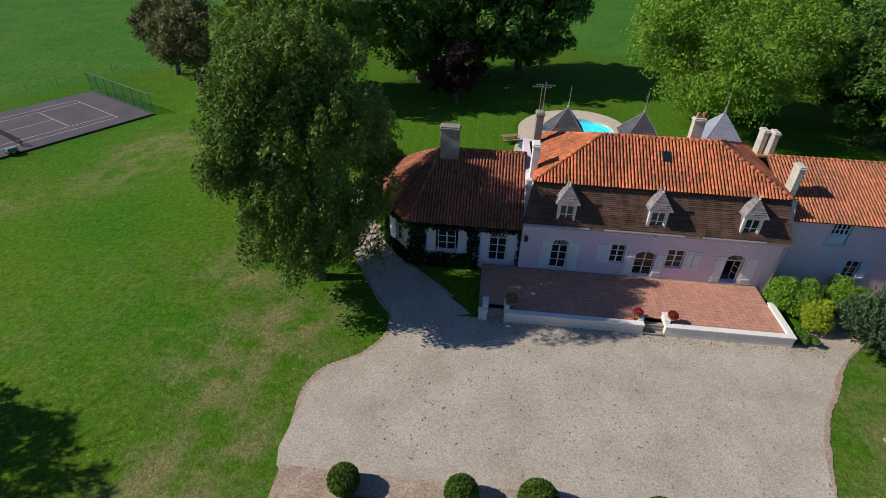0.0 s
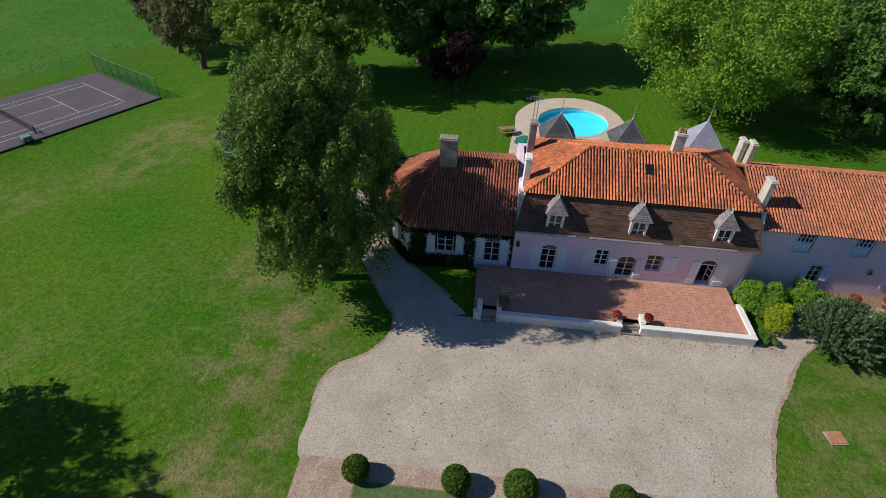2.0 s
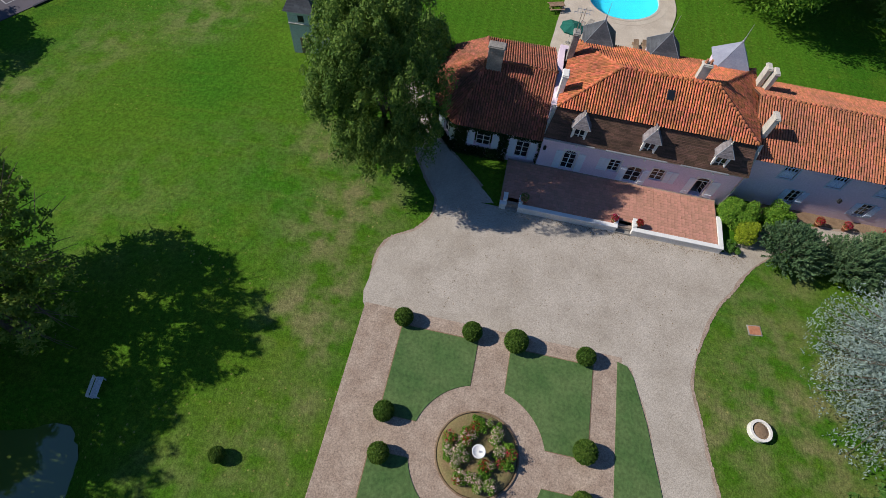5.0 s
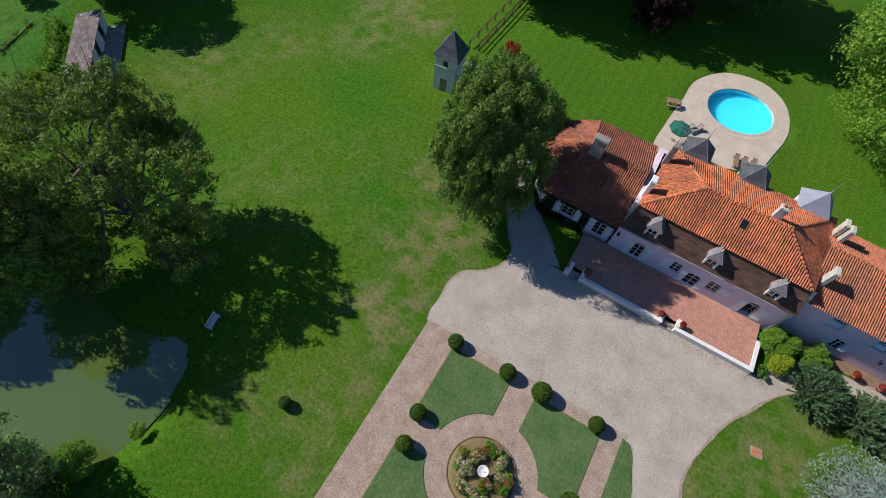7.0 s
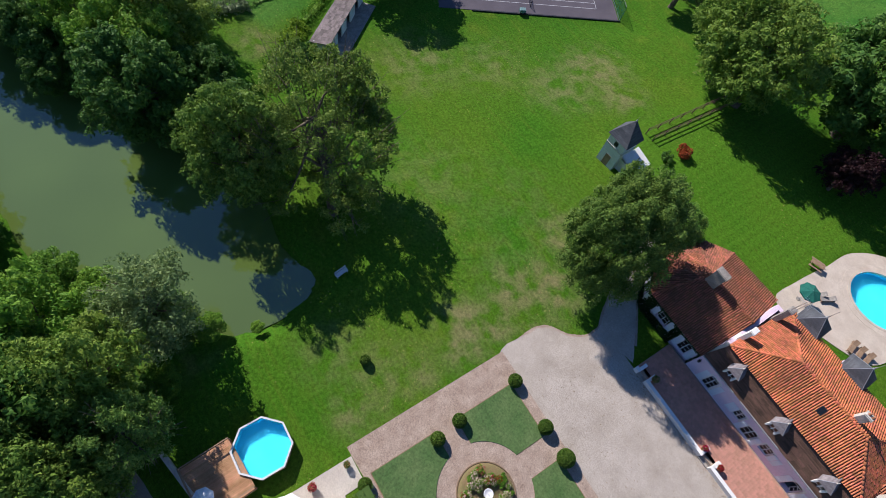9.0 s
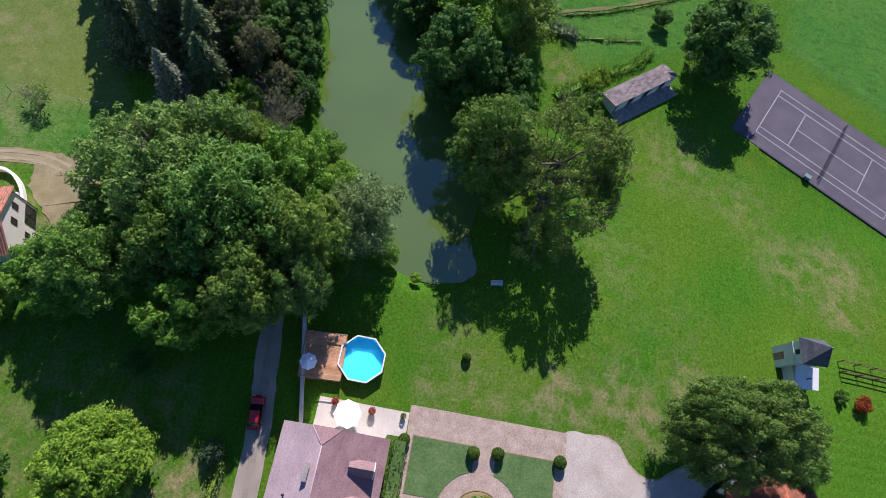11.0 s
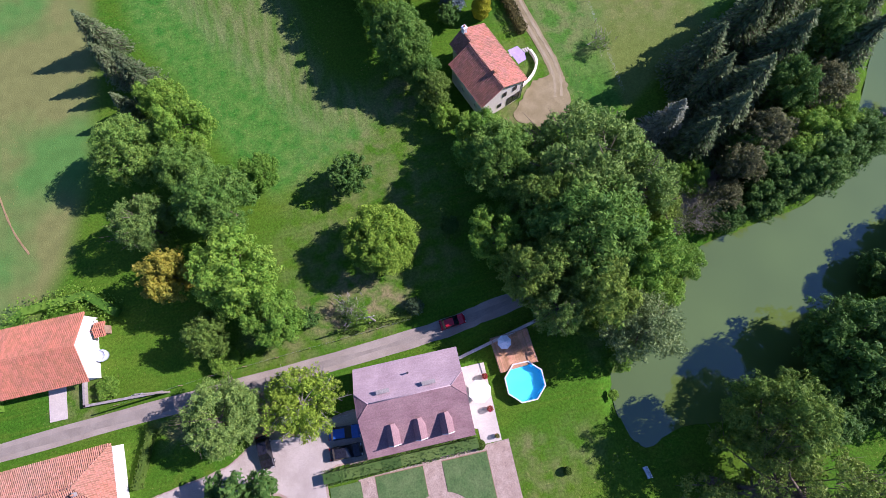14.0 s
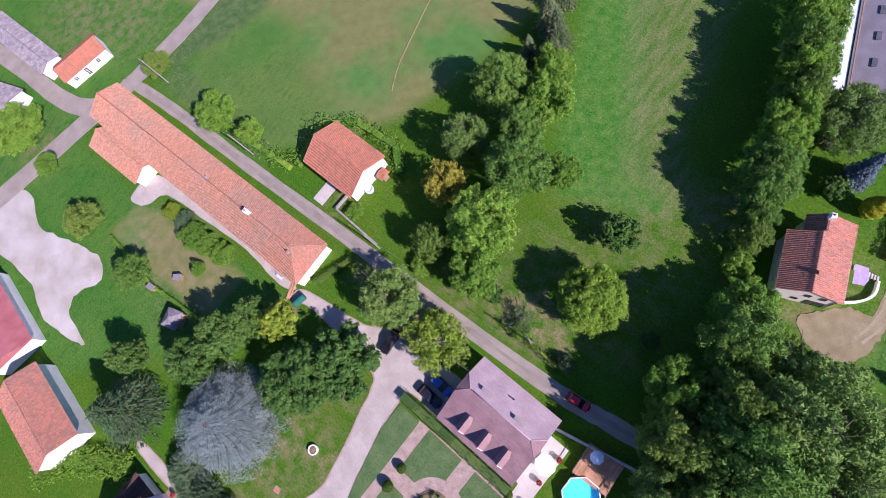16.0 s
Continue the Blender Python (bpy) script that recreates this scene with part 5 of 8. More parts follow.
casement(wing, Matrix.Translation((0, 0.12, 0)) @ wm(-0.95, 1.3), 1.3, 1.75, panes=(2, 3))
casement(wing, Matrix.Translation((0, 0.12, 0)) @ wm(2.72, T + 0.1), 1.25, 2.42, panes=(2, 3), name="glazed_door", lattice=True)
for x, z, w, h in ((-2.4, 1.25, 0.6, 1.85), (-0.1, 1.25, 0.62, 1.85), (1.45, T + 0.08, 0.62, 2.5), (3.38, T + 0.08, 0.62, 2.5)):
    shutter(wing, wm(x, z), w, h, arched=True)
side = Matrix.Translation(Vector((-3.6, FW, 0)) + OW) @ Matrix.Rotation(math.atan2(34.9 - FW, -1.9) + math.pi, 4, "Z")
L = math.hypot(1.9, 34.9 - FW)
casement(wing, side @ pose(-L * 0.5, 0.15, 1.0), L * 0.36, 2.0)
shutter(wing, side @ pose(-L * 0.98, 0, 1.0), L * 0.3, 2.0)
shutter(wing, side @ pose(-L * 0.3, 0, 1.0), L * 0.28, 2.0)
# ivy: a dense skin of leaves on the walls, leaving the openings free
pts, nn = [], 5200
iv = np.random.default_rng(3)
for (xa, ya), (xb, yb), share in ((WX[0], WX[1], 0.55), (WX[1], WX[2], 0.22), (WX[2], WX[3], 0.23)):
    k = int(nn * share)
    s, z = iv.uniform(0, 1, k), iv.uniform(0.0, 3.75, k) ** 1.0
    x, y = xa + (xb - xa) * s, ya + (yb - ya) * s
    nx, ny = (yb - ya), -(xb - xa)
    L = math.hypot(nx, ny)
    o = iv.uniform(0.02, 0.34, k)
    free = np.ones(k, bool)
    if share == 0.55:
        free = ~(((x > -2.5) & (x < 0.6) & (z > 1.15) & (z < 3.15)) | ((x > 1.35) & (x < 4.1) & (z < 3.25)))
        free &= ~((x > 0.7) & (z < 2.9) & (iv.random(k) < 0.3))
    if share == 0.22:
        free = ~((s > 0.03) & (s < 0.97) & (z > 0.95) & (z < 3.0))
    pts.append(np.stack([x - nx / L * o, y - ny / L * o, z], 1)[free])
pts = np.concatenate(pts)
V, F = leaves(pts + np.array(OW), np.full(len(pts), 0.10), 13000, 0.13, 0.3, -1.0, lr=iv)
part("ivy", fast_mesh("ivy", V, F, M["l_ivy"]), M["l_ivy"], wing, "dense dark ivy on the wall")

# the long wing on the other side
east = thing("east_wing", 34, 38, 0, 0, "long pink wing with pale blue windows and an old tile roof", "house wing")
OE = Vector((-34, -38, 0))
EF, EX0, EX1 = 33.6, 22.0, 38.0
eholes, up, lowr = [], [(25.6, 3.75, 1.2, 1.6), (29.75, 3.75, 1.2, 1.6), (33.9, 3.75, 1.2, 1.6)], [(27.5, 0.95, 0.95, 1.6), (33.8, 0.95, 0.95, 1.6)]
for x, z, w, h in up + lowr:
    eholes.append((x - w / 2, x + w / 2, z, z + h))
mb = MB().wall(EX0, EX1, -0.2, 5.75, EF, EF + 0.5, eholes, Matrix.Translation(OE))
part("front_wall", mb, M["pink"], east)
part("back_wall", MB().box(EX0, 42.9, -0.2, EX1 - 0.5, 43.4, 5.6, Matrix.Translation(OE)), M["pink"], east)
part("end_wall", MB().box(EX1 - 0.5, EF + 0.5, -0.2, EX1, 43.4, 5.6, Matrix.Translation(OE)).poly([(EX1 - 34, EF + 0.5 - 38, 5.6), (EX1 - 34, 43.4 - 38, 5.6), (EX1 - 34, 38.7 - 38, 7.7)]), M["pink"], east)
em = lambda x, z: Matrix.Translation(Vector((x, EF, z)) + OE)
for x, z, w, h in up:
    casement(east, Matrix.Translation((0, 0.1, 0)) @ em(x, z), w, h, M["shutterpale"], panes=(4, 4))
    for k in (-w / 2 + 0.02, 0.01):
        shutter(east, em(x + k, z) @ pose(0, 0.12, 0), w / 2 - 0.03, h * 0.5, M["shutterpale"])
for x, z, w, h in lowr:
    casement(east, Matrix.Translation((0, 0.1, 0)) @ em(x, z), w, h)
    shutter(east, em(x - w / 2 - 0.62, z), 0.6, h, M["shutterpale"])
    shutter(east, em(x + w / 2 + 0.02, z), 0.6, h, M["shutterpale"])
for x0, x1, z0, z1 in eholes:
    mb = MB()
    mb.box(x0 - 0.16, EF - 0.02, z0 - 0.16, x0, EF + 0.04, z1 + 0.16, Matrix.Translation(OE)).box(x1, EF - 0.02, z0 - 0.16, x1 + 0.16, EF + 0.04, z1 + 0.16, Matrix.Translation(OE))
    mb.box(x0, EF - 0.02, z1, x1, EF + 0.04, z1 + 0.16, Matrix.Translation(OE)).box(x0, EF - 0.02, z0 - 0.16, x1, EF + 0.04, z0, Matrix.Translation(OE))
    part("stone_surround", mb, M["shutterblue"], east)
ep = lambda x, y, z: tuple(Vector((x, y, z)) + OE)
roof(east, [[ep(EX0 - 0.3, EF - 0.35, 5.6), ep(EX1 + 0.2, EF - 0.35, 5.6), ep(EX1 + 0.2, 38.7, 7.8), ep(EX0 - 0.3, 38.7, 7.8)], [ep(EX1 + 0.2, 43.8, 5.6), ep(EX0 - 0.3, 43.8, 5.6), ep(EX0 - 0.3, 38.7, 7.8), ep(EX1 + 0.2, 38.7, 7.8)]],
     "canal", M["easttile"], caps=[(ep(EX0 - 0.2, 38.7, 7.8), ep(EX1, 38.7, 7.8))])
chimney(east, *ep(22.35, 35.5, 0)[:2], 5.6, 8.6, 0.4, 0.9, M["limestone"], 0)
for x in (31.1, 36.6):
    ln = part("wall_lantern", MB().box(-0.12, -0.38, 0, 0.12, -0.16, 0.34).tube((0, -0.27, 0.34), (0, -0.27, 0.5), 0.1, 0.01, 4).tube((0, -0.27, 0.42), (0, 0, 0.3), 0.02, 0.02, 5), M["dark"], east, m=em(x, 2.4))
part("wall_lantern", MB().box(-0.12, -0.38, 0, 0.12, -0.16, 0.34).tube((0, -0.27, 0.34), (0, -0.27, 0.5), 0.1, 0.01, 4).tube((0, -0.27, 0.42), (0, 0, 0.3), 0.02, 0.02, 5), M["dark"], house, m=at(4.6, 3.0))

# stair turrets with pointed roofs along the back of the house
def turret(x, y, w, eave, peak, roofmat, label):
    t = thing("turret", x, y, 0, 0, label, "turret", "turrets behind the manor house")
    part("wall", MB().box(-w / 2, -w / 2, -0.2, w / 2, w / 2, eave), M["pink"], t)
    e = w / 2 + 0.28
    r = MB()
    top = (0, 0, eave + peak)
    cs = [(-e, -e, eave), (e, -e, eave), (e, e, eave), (-e, e, eave)]
    for i in range(4):
        r.poly([cs[i], cs[(i + 1) % 4], top])
        courses(r, [cs[i], cs[(i + 1) % 4], top], 0.14, 0.02)
    r.poly(cs[::-1])
    part("roof", r, roofmat, t)
    part("hip_flashing", MB().tube(cs[0], top, 0.03, 0.03, 6).tube(cs[1], top, 0.03, 0.03, 6).tube(cs[2], top, 0.03, 0.03, 6).tube(cs[3], top, 0.03, 0.03, 6), M["zinc"], t)
    part("finial", MB().lathe([(0.06, eave + peak - 0.1), (0.12, eave + peak + 0.05), (0.05, eave + peak + 0.15), (0.08, eave + peak + 0.3), (0.03, eave + peak + 0.5), (0.02, eave + peak + 1.7)], 8), M["zinc"], t)


for x in (7.7, 13.75):
    turret(x, 43.5, 2.5, 6.9, 2.0, M["slate"], "square stair turret with a pointed slate roof and tall finial")
turret(19.9, 43.5, 2.7, 7.1, 2.15, M["lavender"], "square stair turret with a pale lavender-white roof and tall finial")

# ---- terrace ----
terrace = thing("terrace", 11.3, 29.6, 0, 0, "raised terrace paved with terracotta tiles behind a low white wall", "terrace")
OT = Vector((-11.3, -29.6, 0))
TM = Matrix.Translation(OT)
TX0, TX1, TY0 = 1.7, 21.3, 26.9
part("slab", MB().box(TX0, TY0 + 0.32, -0.2, TX1 - 0.3, FY - 0.005, T - 0.03, TM), M["joint"], terrace)
STEPS = ((2.25, 3.35), (12.1, 13.45))
lowwall, cope = MB(), MB()
xs = [TX0, STEPS[0][0], STEPS[0][1], STEPS[1][0], STEPS[1][1], TX1]
for xa, xb in ((xs[0], xs[1]), (xs[2], xs[3]), (xs[4], xs[5])):
    lowwall.box(xa, TY0, -0.2, xb, TY0 + 0.30, T + 0.10, TM)
    cope.box(xa - 0.04, TY0 - 0.05, T + 0.10, xb + 0.04, TY0 + 0.36, T + 0.20, TM)
for x in xs[1:5]:
    s = 0.15 if x in (xs[1], xs[3]) else -0.15
    lowwall.box(x - s - 0.15 if s > 0 else x, TY0 + 0.305, T - 0.1, x if s > 0 else x + 0.30, TY0 + 1.15, T + 0.30, TM)
    cope.box((x - 0.34) if s > 0 else x - 0.04, TY0 + 0.37, T + 0.30, x + 0.04 if s > 0 else x + 0.34, TY0 + 1.2, T + 0.40, TM)
lowwall.box(TX1 - 0.3, TY0 + 0.305, -0.2, TX1, TY0 + 3.4, T + 0.10, TM)
cope.box(TX1 - 0.36, TY0 + 0.365, T + 0.10, TX1 + 0.05, TY0 + 3.45, T + 0.20, TM)
part("parapet", lowwall, M["whitewash"], terrace)
part("coping", cope, M["white"], terrace, "white-painted coping", bevel=0.012)
for xa, xb in STEPS:
    st = part("steps", MB(), M["greystone"], terrace)
    for i in range(3):
        part("step", MB().box(xa + 0.02, TY0 - 0.05 + 0.33 * i, -0.1, xb - 0.02, TY0 + 0.33 * (i + 1), T * (i + 1) / 3 - 0.02 - (0.01 if i == 2 else 0), TM), M["greystone"], st, bevel=0.015)

# ---- other buildings ----
def lodge():
    t = thing("lodge", 3.95, -10.5, 0, 0, "cream lodge with a mauve tiled hipped roof and three dormers", "house")
    x0, x1, y0, y1 = -6.55, 6.55, -5.2, 5.2
    z = 2.75
    mb = MB().wall(x0, x1, -0.2, z, y1 - 0.35, y1, [(-5.2, -4.0, 0.9, 2.1), (-1.6, -0.4, 0.9, 2.1), (1.2, 2.4, 0.1, 2.2), (4.2, 5.2, 0.9, 2.1)]).box(x0, y0, -0.2, x1, y0 + 0.35, z)
    mb.box(x0, y0 + 0.35, -0.2, x0 + 0.35, y1 - 0.35, z).box(x1 - 0.35, y0 + 0.35, -0.2, x1, y1 - 0.35, z)
    part("wall", mb, M["whitewash"], t)
    back = Matrix.Rotation(math.pi, 4, "Z")
    for x, zz, w, h, nm in ((-4.6, 0.9, 1.2, 1.2, "window"), (-1.0, 0.9, 1.2, 1.2, "window"), (1.8, 0.1, 1.2, 2.1, "door"), (4.7, 0.9, 1.0, 1.2, "window")):
        casement(t, Matrix.Translation((x, y1 - 0.12, zz)) @ back, w, h, name=nm)
    e = 0.4
    a, b, c, d = (x0 - e, y0 - e, z), (x1 + e, y0 - e, z), (x1 + e, y1 + e, z), (x0 - e, y1 + e, z)
    ry, rz = -1.05, 5.85

    def on_edge(p, f):
        return (p[0], ry + (p[1] - ry) * f, rz + (p[2] - rz) * f)

    l, r = (-5.2, ry, rz), (5.2, ry, rz)
    a1, b1, c1_, d1 = on_edge(a, 0.31), on_edge(b, 0.31), on_edge(c, 0.24), on_edge(d, 0.24)
    # back slope in the paler copy: its sky sheen is painted in
    roof(t, [[a, b, b1, r, l, a1]], "flat", M["mauvetile_sheen"], caps=[(l, r), (a1, l), (b1, r)], length=0.2, cap_r=0.07)
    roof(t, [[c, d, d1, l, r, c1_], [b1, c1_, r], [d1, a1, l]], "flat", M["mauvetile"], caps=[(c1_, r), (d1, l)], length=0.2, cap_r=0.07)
    for x, s_ in ((x0 + 0.02, -1), (x1 - 0.32, 1)):
        g_ = MB()
        k = [(y0, z), (y1, z), (y1 + (ry - y1) * 0.74, z + (rz - z) * 0.70), (y0 + (ry - y0) * 0.66, z + (rz - z) * 0.62)]
        g_.poly([(x, yy, zz) for yy, zz in k]).poly([(x + 0.3, yy, zz) for yy, zz in k[::-1]])
        part("gable", g_, M["whitewash"], t)
    for x in (3.1, -0.3, -3.7):
        dormer(t, Matrix.Translation((x, 4.35, z + 0.3)) @ back, 1.2, 1.0, M["mauvetile"], M["whitewash"], 1.9, 1.05, False)
    for x, y in ((3.2, -2.15), (-2.6, -2.0)):
        zz = z + (y - y0 + e) * (rz - z) / (ry - y0 + e)
        part("roof_vent", MB().box(x - 0.75, y - 0.18, zz - 0.2, x + 0.75, y + 0.18, zz + 0.55).box(x - 0.85, y - 0.26, zz + 0.55, x + 0.85, y + 0.26, zz + 0.64), M["greystone"], t)
    for x, y in ((-0.2, -3.7),):
        zz = z + (y - y0 + e) * (rz - z) / (ry - y0 + e)
        part("vent_pipe", MB().tube((x, y, zz - 0.1), (x, y, zz + 0.75), 0.09, 0.09, 8).lathe([(0.14, zz + 0.72), (0.02, zz + 0.85)], 8, x, y), M["dark"], t)


def gabled(name, label, x, y, turn, L, W, eave, rise, tile, wallmat, ridge=0.0, holes=(), hip0=0.0, hip1=0.0, category="house", w=0.26, z=None):
    """A plain house with a tiled roof whose ridge runs along its length; hips where asked; holes on the long front (at -y)."""
    t = thing(name, x, y, float(fall(x, y)) if z is None else z, turn, label, category)
    e, g = 0.4, 0.25
    mb = MB().wall(-L / 2, L / 2, -0.3, eave, -W / 2, -W / 2 + 0.35, [(a - b / 2, a + b / 2, c, c + d) for a, b, c, d in holes]).box(-L / 2, W / 2 - 0.35, -0.3, L / 2, W / 2, eave)
    for sx, hip in ((-1, hip0), (1, hip1)):
        xa, xb = sorted((sx * L / 2, sx * (L / 2 - 0.35)))
        mb.box(xa, -W / 2 + 0.35, -0.3, xb, W / 2 - 0.35, eave)
        if not hip:
            top = eave + rise - 0.15
            k = len(mb.v)
            mb.v += [(xx, yy, zz) for xx in (xa, xb) for yy, zz in ((-W / 2, eave), (W / 2, eave), (ridge, top))]
            mb.f += [(k, k + 2, k + 1), (k + 3, k + 4, k + 5), (k, k + 3, k + 5, k + 2), (k + 1, k + 2, k + 5, k + 4)]
    part("wall", mb, wallmat, t)
    for a, b, c, d in holes:
        casement(t, Matrix.Translation((a, -W / 2 + 0.1, c)), b, d, name="door" if c < 0.4 else "window")
    A, B = (-L / 2 - g, -W / 2 - e, eave - 0.05), (L / 2 + g, -W / 2 - e, eave - 0.05)
    C, D = (L / 2 + g, W / 2 + e, eave - 0.05), (-L / 2 - g, W / 2 + e, eave - 0.05)
    l, r = (-L / 2 - g + hip0, ridge, eave + rise), (L / 2 + g - hip1, ridge, eave + rise)
    slopes = [[A, B, r, l], [C, D, l, r]]
    caps = [(l, r)]
    if hip0:
        slopes.append([D, A, l])
        caps += [(A, l), (D, l)]
    if hip1:
        slopes.append([B, C, r])
        caps += [(B, r), (C, r)]
    roof(t, slopes, "canal", M[tile], caps, w, 0.42, under=M[tile], cap_r=0.10)
    return t


lodge()
# roadside cottage with a white gable
c1 = gabled("cottage", "small roadside house with an orange clay-tile roof and white gable", 51.0, -26.9, 0, 11.6, 8.4, 3.0, 2.4, "newtile", M["whitewash"], 0.0)
part("door", MB().box(-0.5, 4.15, 0.05, 0.5, 4.26, 2.1), M["wood"], c1, m=pose(0.2, 0, 0))
part("path_slab", MB().box(-1.0, 4.3, 0.01, 1.4, 8.6, 0.05), M["cream"], c1)
# long farmhouse along the lane
lf = gabled("farmhouse", "very long low farmhouse with weathered clay tiles and white end wall", 72.9, -8.4, 182.3, 60.4, 7.7, 3.0, 1.75, "farmtile", M["whitewash"], 0.3, hip1=4.3,
            holes=[(24, 1.1, 0.9, 1.2), (18, 1.0, 0.1, 2.1), (13, 1.1, 0.9, 1.2), (6, 1.1, 0.9, 1.2), (1, 1.0, 0.1, 2.1), (-6, 1.1, 0.9, 1.2), (-14, 1.1, 0.9, 1.2)])
chimney(lf, 15.6, 0.4, 4.1, 5.9, 0.9, 0.7, M["whitewash"], 1)
chimney(lf, 26.5, -0.6, 3.7, 5.0, 0.4, 0.4, M["greystone"], 1)
chimney(lf, 4.0, 0.7, 4.1, 5.1, 0.4, 0.4, M["greystone"], 0)
an = gabled("farm_annexe", "low annexe with a clay-tile roof against the farmhouse", 90.5, -1.3, 3, 15.0, 4.2, 2.6, 1.1, "farmtile", M["whitewash"], -1.0)
# house in the trees by the farm track
AX = math.degrees(math.atan2(0.93, -0.36))
h2 = gabled("white_house", "white two-storey house with a red clay-tile roof by the trees", -16.13, -53.08, AX, 8.0, 7.1, 4.9, 2.0, "redtile", M["creamwash"], -0.4,
            holes=[(-2.6, 0.8, 3.2, 1.0), (-0.2, 0.8, 3.2, 1.0), (2.4, 0.8, 3.2, 1.0), (-1.2, 0.9, 1.0, 1.1), (2.0, 0.9, 1.0, 1.1)])
h2b = gabled("house_extension", "narrower end of the white house under red tiles", -15.14, -58.54, AX, 2.6, 5.2, 4.75, 1.75, "redtile", M["creamwash"], -1.0)
chimney(h2b, -0.9, -0.9, 5.6, 7.7, 0.6, 0.6, M["whitewash"], 1)
chimney(h2, 1.6, -0.1, 6.2, 7.5, 0.4, 0.4, M["terrapot"], 0)
gm = pose(4.0, 0, 0, 0, 0, 90)
for yy, zz, w, h in ((0.2, 3.5, 0.7, 1.1), (2.0, 3.5, 0.7, 1.1), (-0.5, 1.1, 0.7, 0.9), (2.0, 0.1, 2.3, 2.1)):
    casement(h2, gm @ pose(yy, -0.08, zz), w, h, M["dark"], name="window" if zz > 0.5 else "garage_door")
part("drain_pipe", MB().tube((4.06, 3.45, 0), (4.06, 3.45, 4.8), 0.05, 0.05, 8), M["dark"], h2)
part("porch_slab", MB().box(-3.6, 3.6, -0.1, 2.6, 6.0, 0.10), M["cream"], h2)
part("porch_wall", MB().prism(smooth_line([(3.0, 3.6), (2.6, 6.3), (1.7, 8.2), (0.4, 9.3), (-1.5, 9.5)], False, 5) + smooth_line([(-1.5, 9.22), (0.25, 9.0), (1.42, 8.05), (2.3, 6.2), (2.7, 3.6)], False, 5), -0.4, 0.6), M["creamwash"], h2)
for i in range(9):
    part("stepping_stone", MB().box(-2.3 - 0.1 * i, 9.3 - 0.36 * i, -0.15, -1.6 - 0.1 * i, 9.52 - 0.36 * i, 0.07), M["limestone"], h2)
gabled("wash_house", "low outbuilding with a dark brown tiled hipped roof", 40.7, 36.2, 0, 4.6, 4.4, 2.5, 1.4, "browntile", M["whitewash"], hip0=1.8, hip1=1.8, category="outbuilding")
# big roofs beside the yard
gabled("outhouse", "tall outbuilding with an orange clay-tile roof and white gable", 63.8, 39.7, 174, 16.0, 8.4, 4.2, 2.0, "redtile", M["whitewash"], 0.0)
rb = thing("red_barn", 86.0, 36.6, 0, 173, "barn with a faded red sheet roof and white wall", "barn")
part("wall", MB().box(-9, -4.5, -0.3, 9, 4.5, 3.4), M["whitewash"], rb)
part("roof", MB().poly([(-9.4, -4.9, 3.3), (9.4, -4.9, 3.3), (9.4, 0, 5.2), (-9.4, 0, 5.2)]).poly([(9.4, 4.9, 3.3), (-9.4, 4.9, 3.3), (-9.4, 0, 5.2), (9.4, 0, 5.2)]).poly([(9.38, -4.9, 3.3), (9.38, 4.9, 3.3), (9.38, 0, 5.2)]).poly([(-9.38, 4.9, 3.3), (-9.38, -4.9, 3.3), (-9.38, 0, 5.2)]), M["redmetal"], rb)
gabled("roadside_house", "little white house with an orange tile roof by the crossroads", 116.9, -10.2, 260, 10.6, 5.4, 2.7, 1.5, "newtile", M["whitewash"], holes=[(-3.4, 0.9, 0.9, 1.1), (-0.6, 0.9, 0.1, 2.0), (2.6, 0.9, 0.9, 1.1)])
gabled("far_house", "long low building with a pale grey-pink roof beside the road", 134.0, -4.4, 3, 24.0, 4.8, 2.8, 0.9, "lauze", M["whitewash"])
gabled("corner_house", "white house with a pale roof at the crossroads", 128.0, 9.0, 18, 13, 8, 2.8, 1.5, "lauze", M["whitewash"])
hb = thing("hangar", -8.6, -87.2, 0, -68, "large hangar with a grey sheet roof and a white lean-to", "hangar")
part("wall", MB().box(-10, -5.0, -0.3, 10, 5.0, 3.8), M["wood"], hb)
part("roof", MB().poly([(-10.3, -5.4, 3.7), (10.3, -5.4, 3.7), (10.3, 0, 4.8), (-10.3, 0, 4.8)]).poly([(10.3, 5.3, 3.7), (-10.3, 5.3, 3.7), (-10.3, 0, 4.8), (10.3, 0, 4.8)]).poly([(10.2, -5.3, 3.7), (10.2, 5.2, 3.7), (10.2, 0, 4.8)]).poly([(-10.2, 5.2, 3.7), (-10.2, -5.3, 3.7), (-10.2, 0, 4.8)]), M["greysheet"], hb)
for x in (-7, -2.5, 2, 6.5):
    for y in (-2.8, 2.6):
        part("skylight", MB().box(x - 0.7, y - 0.35, 4.18, x + 0.7, y + 0.35, 4.38), M["slate"], hb)
part("lean_to_roof", MB().box(-10.2, 5.4, 3.4, 10.2, 8.1, 3.5), M["whitesheet"], hb)
for x in (-9.9, -3.3, 3.3, 9.7):
    part("lean_to_post", MB().box(x, 7.8, -0.2, x + 0.2, 8.0, 3.4), M["wood"], hb)


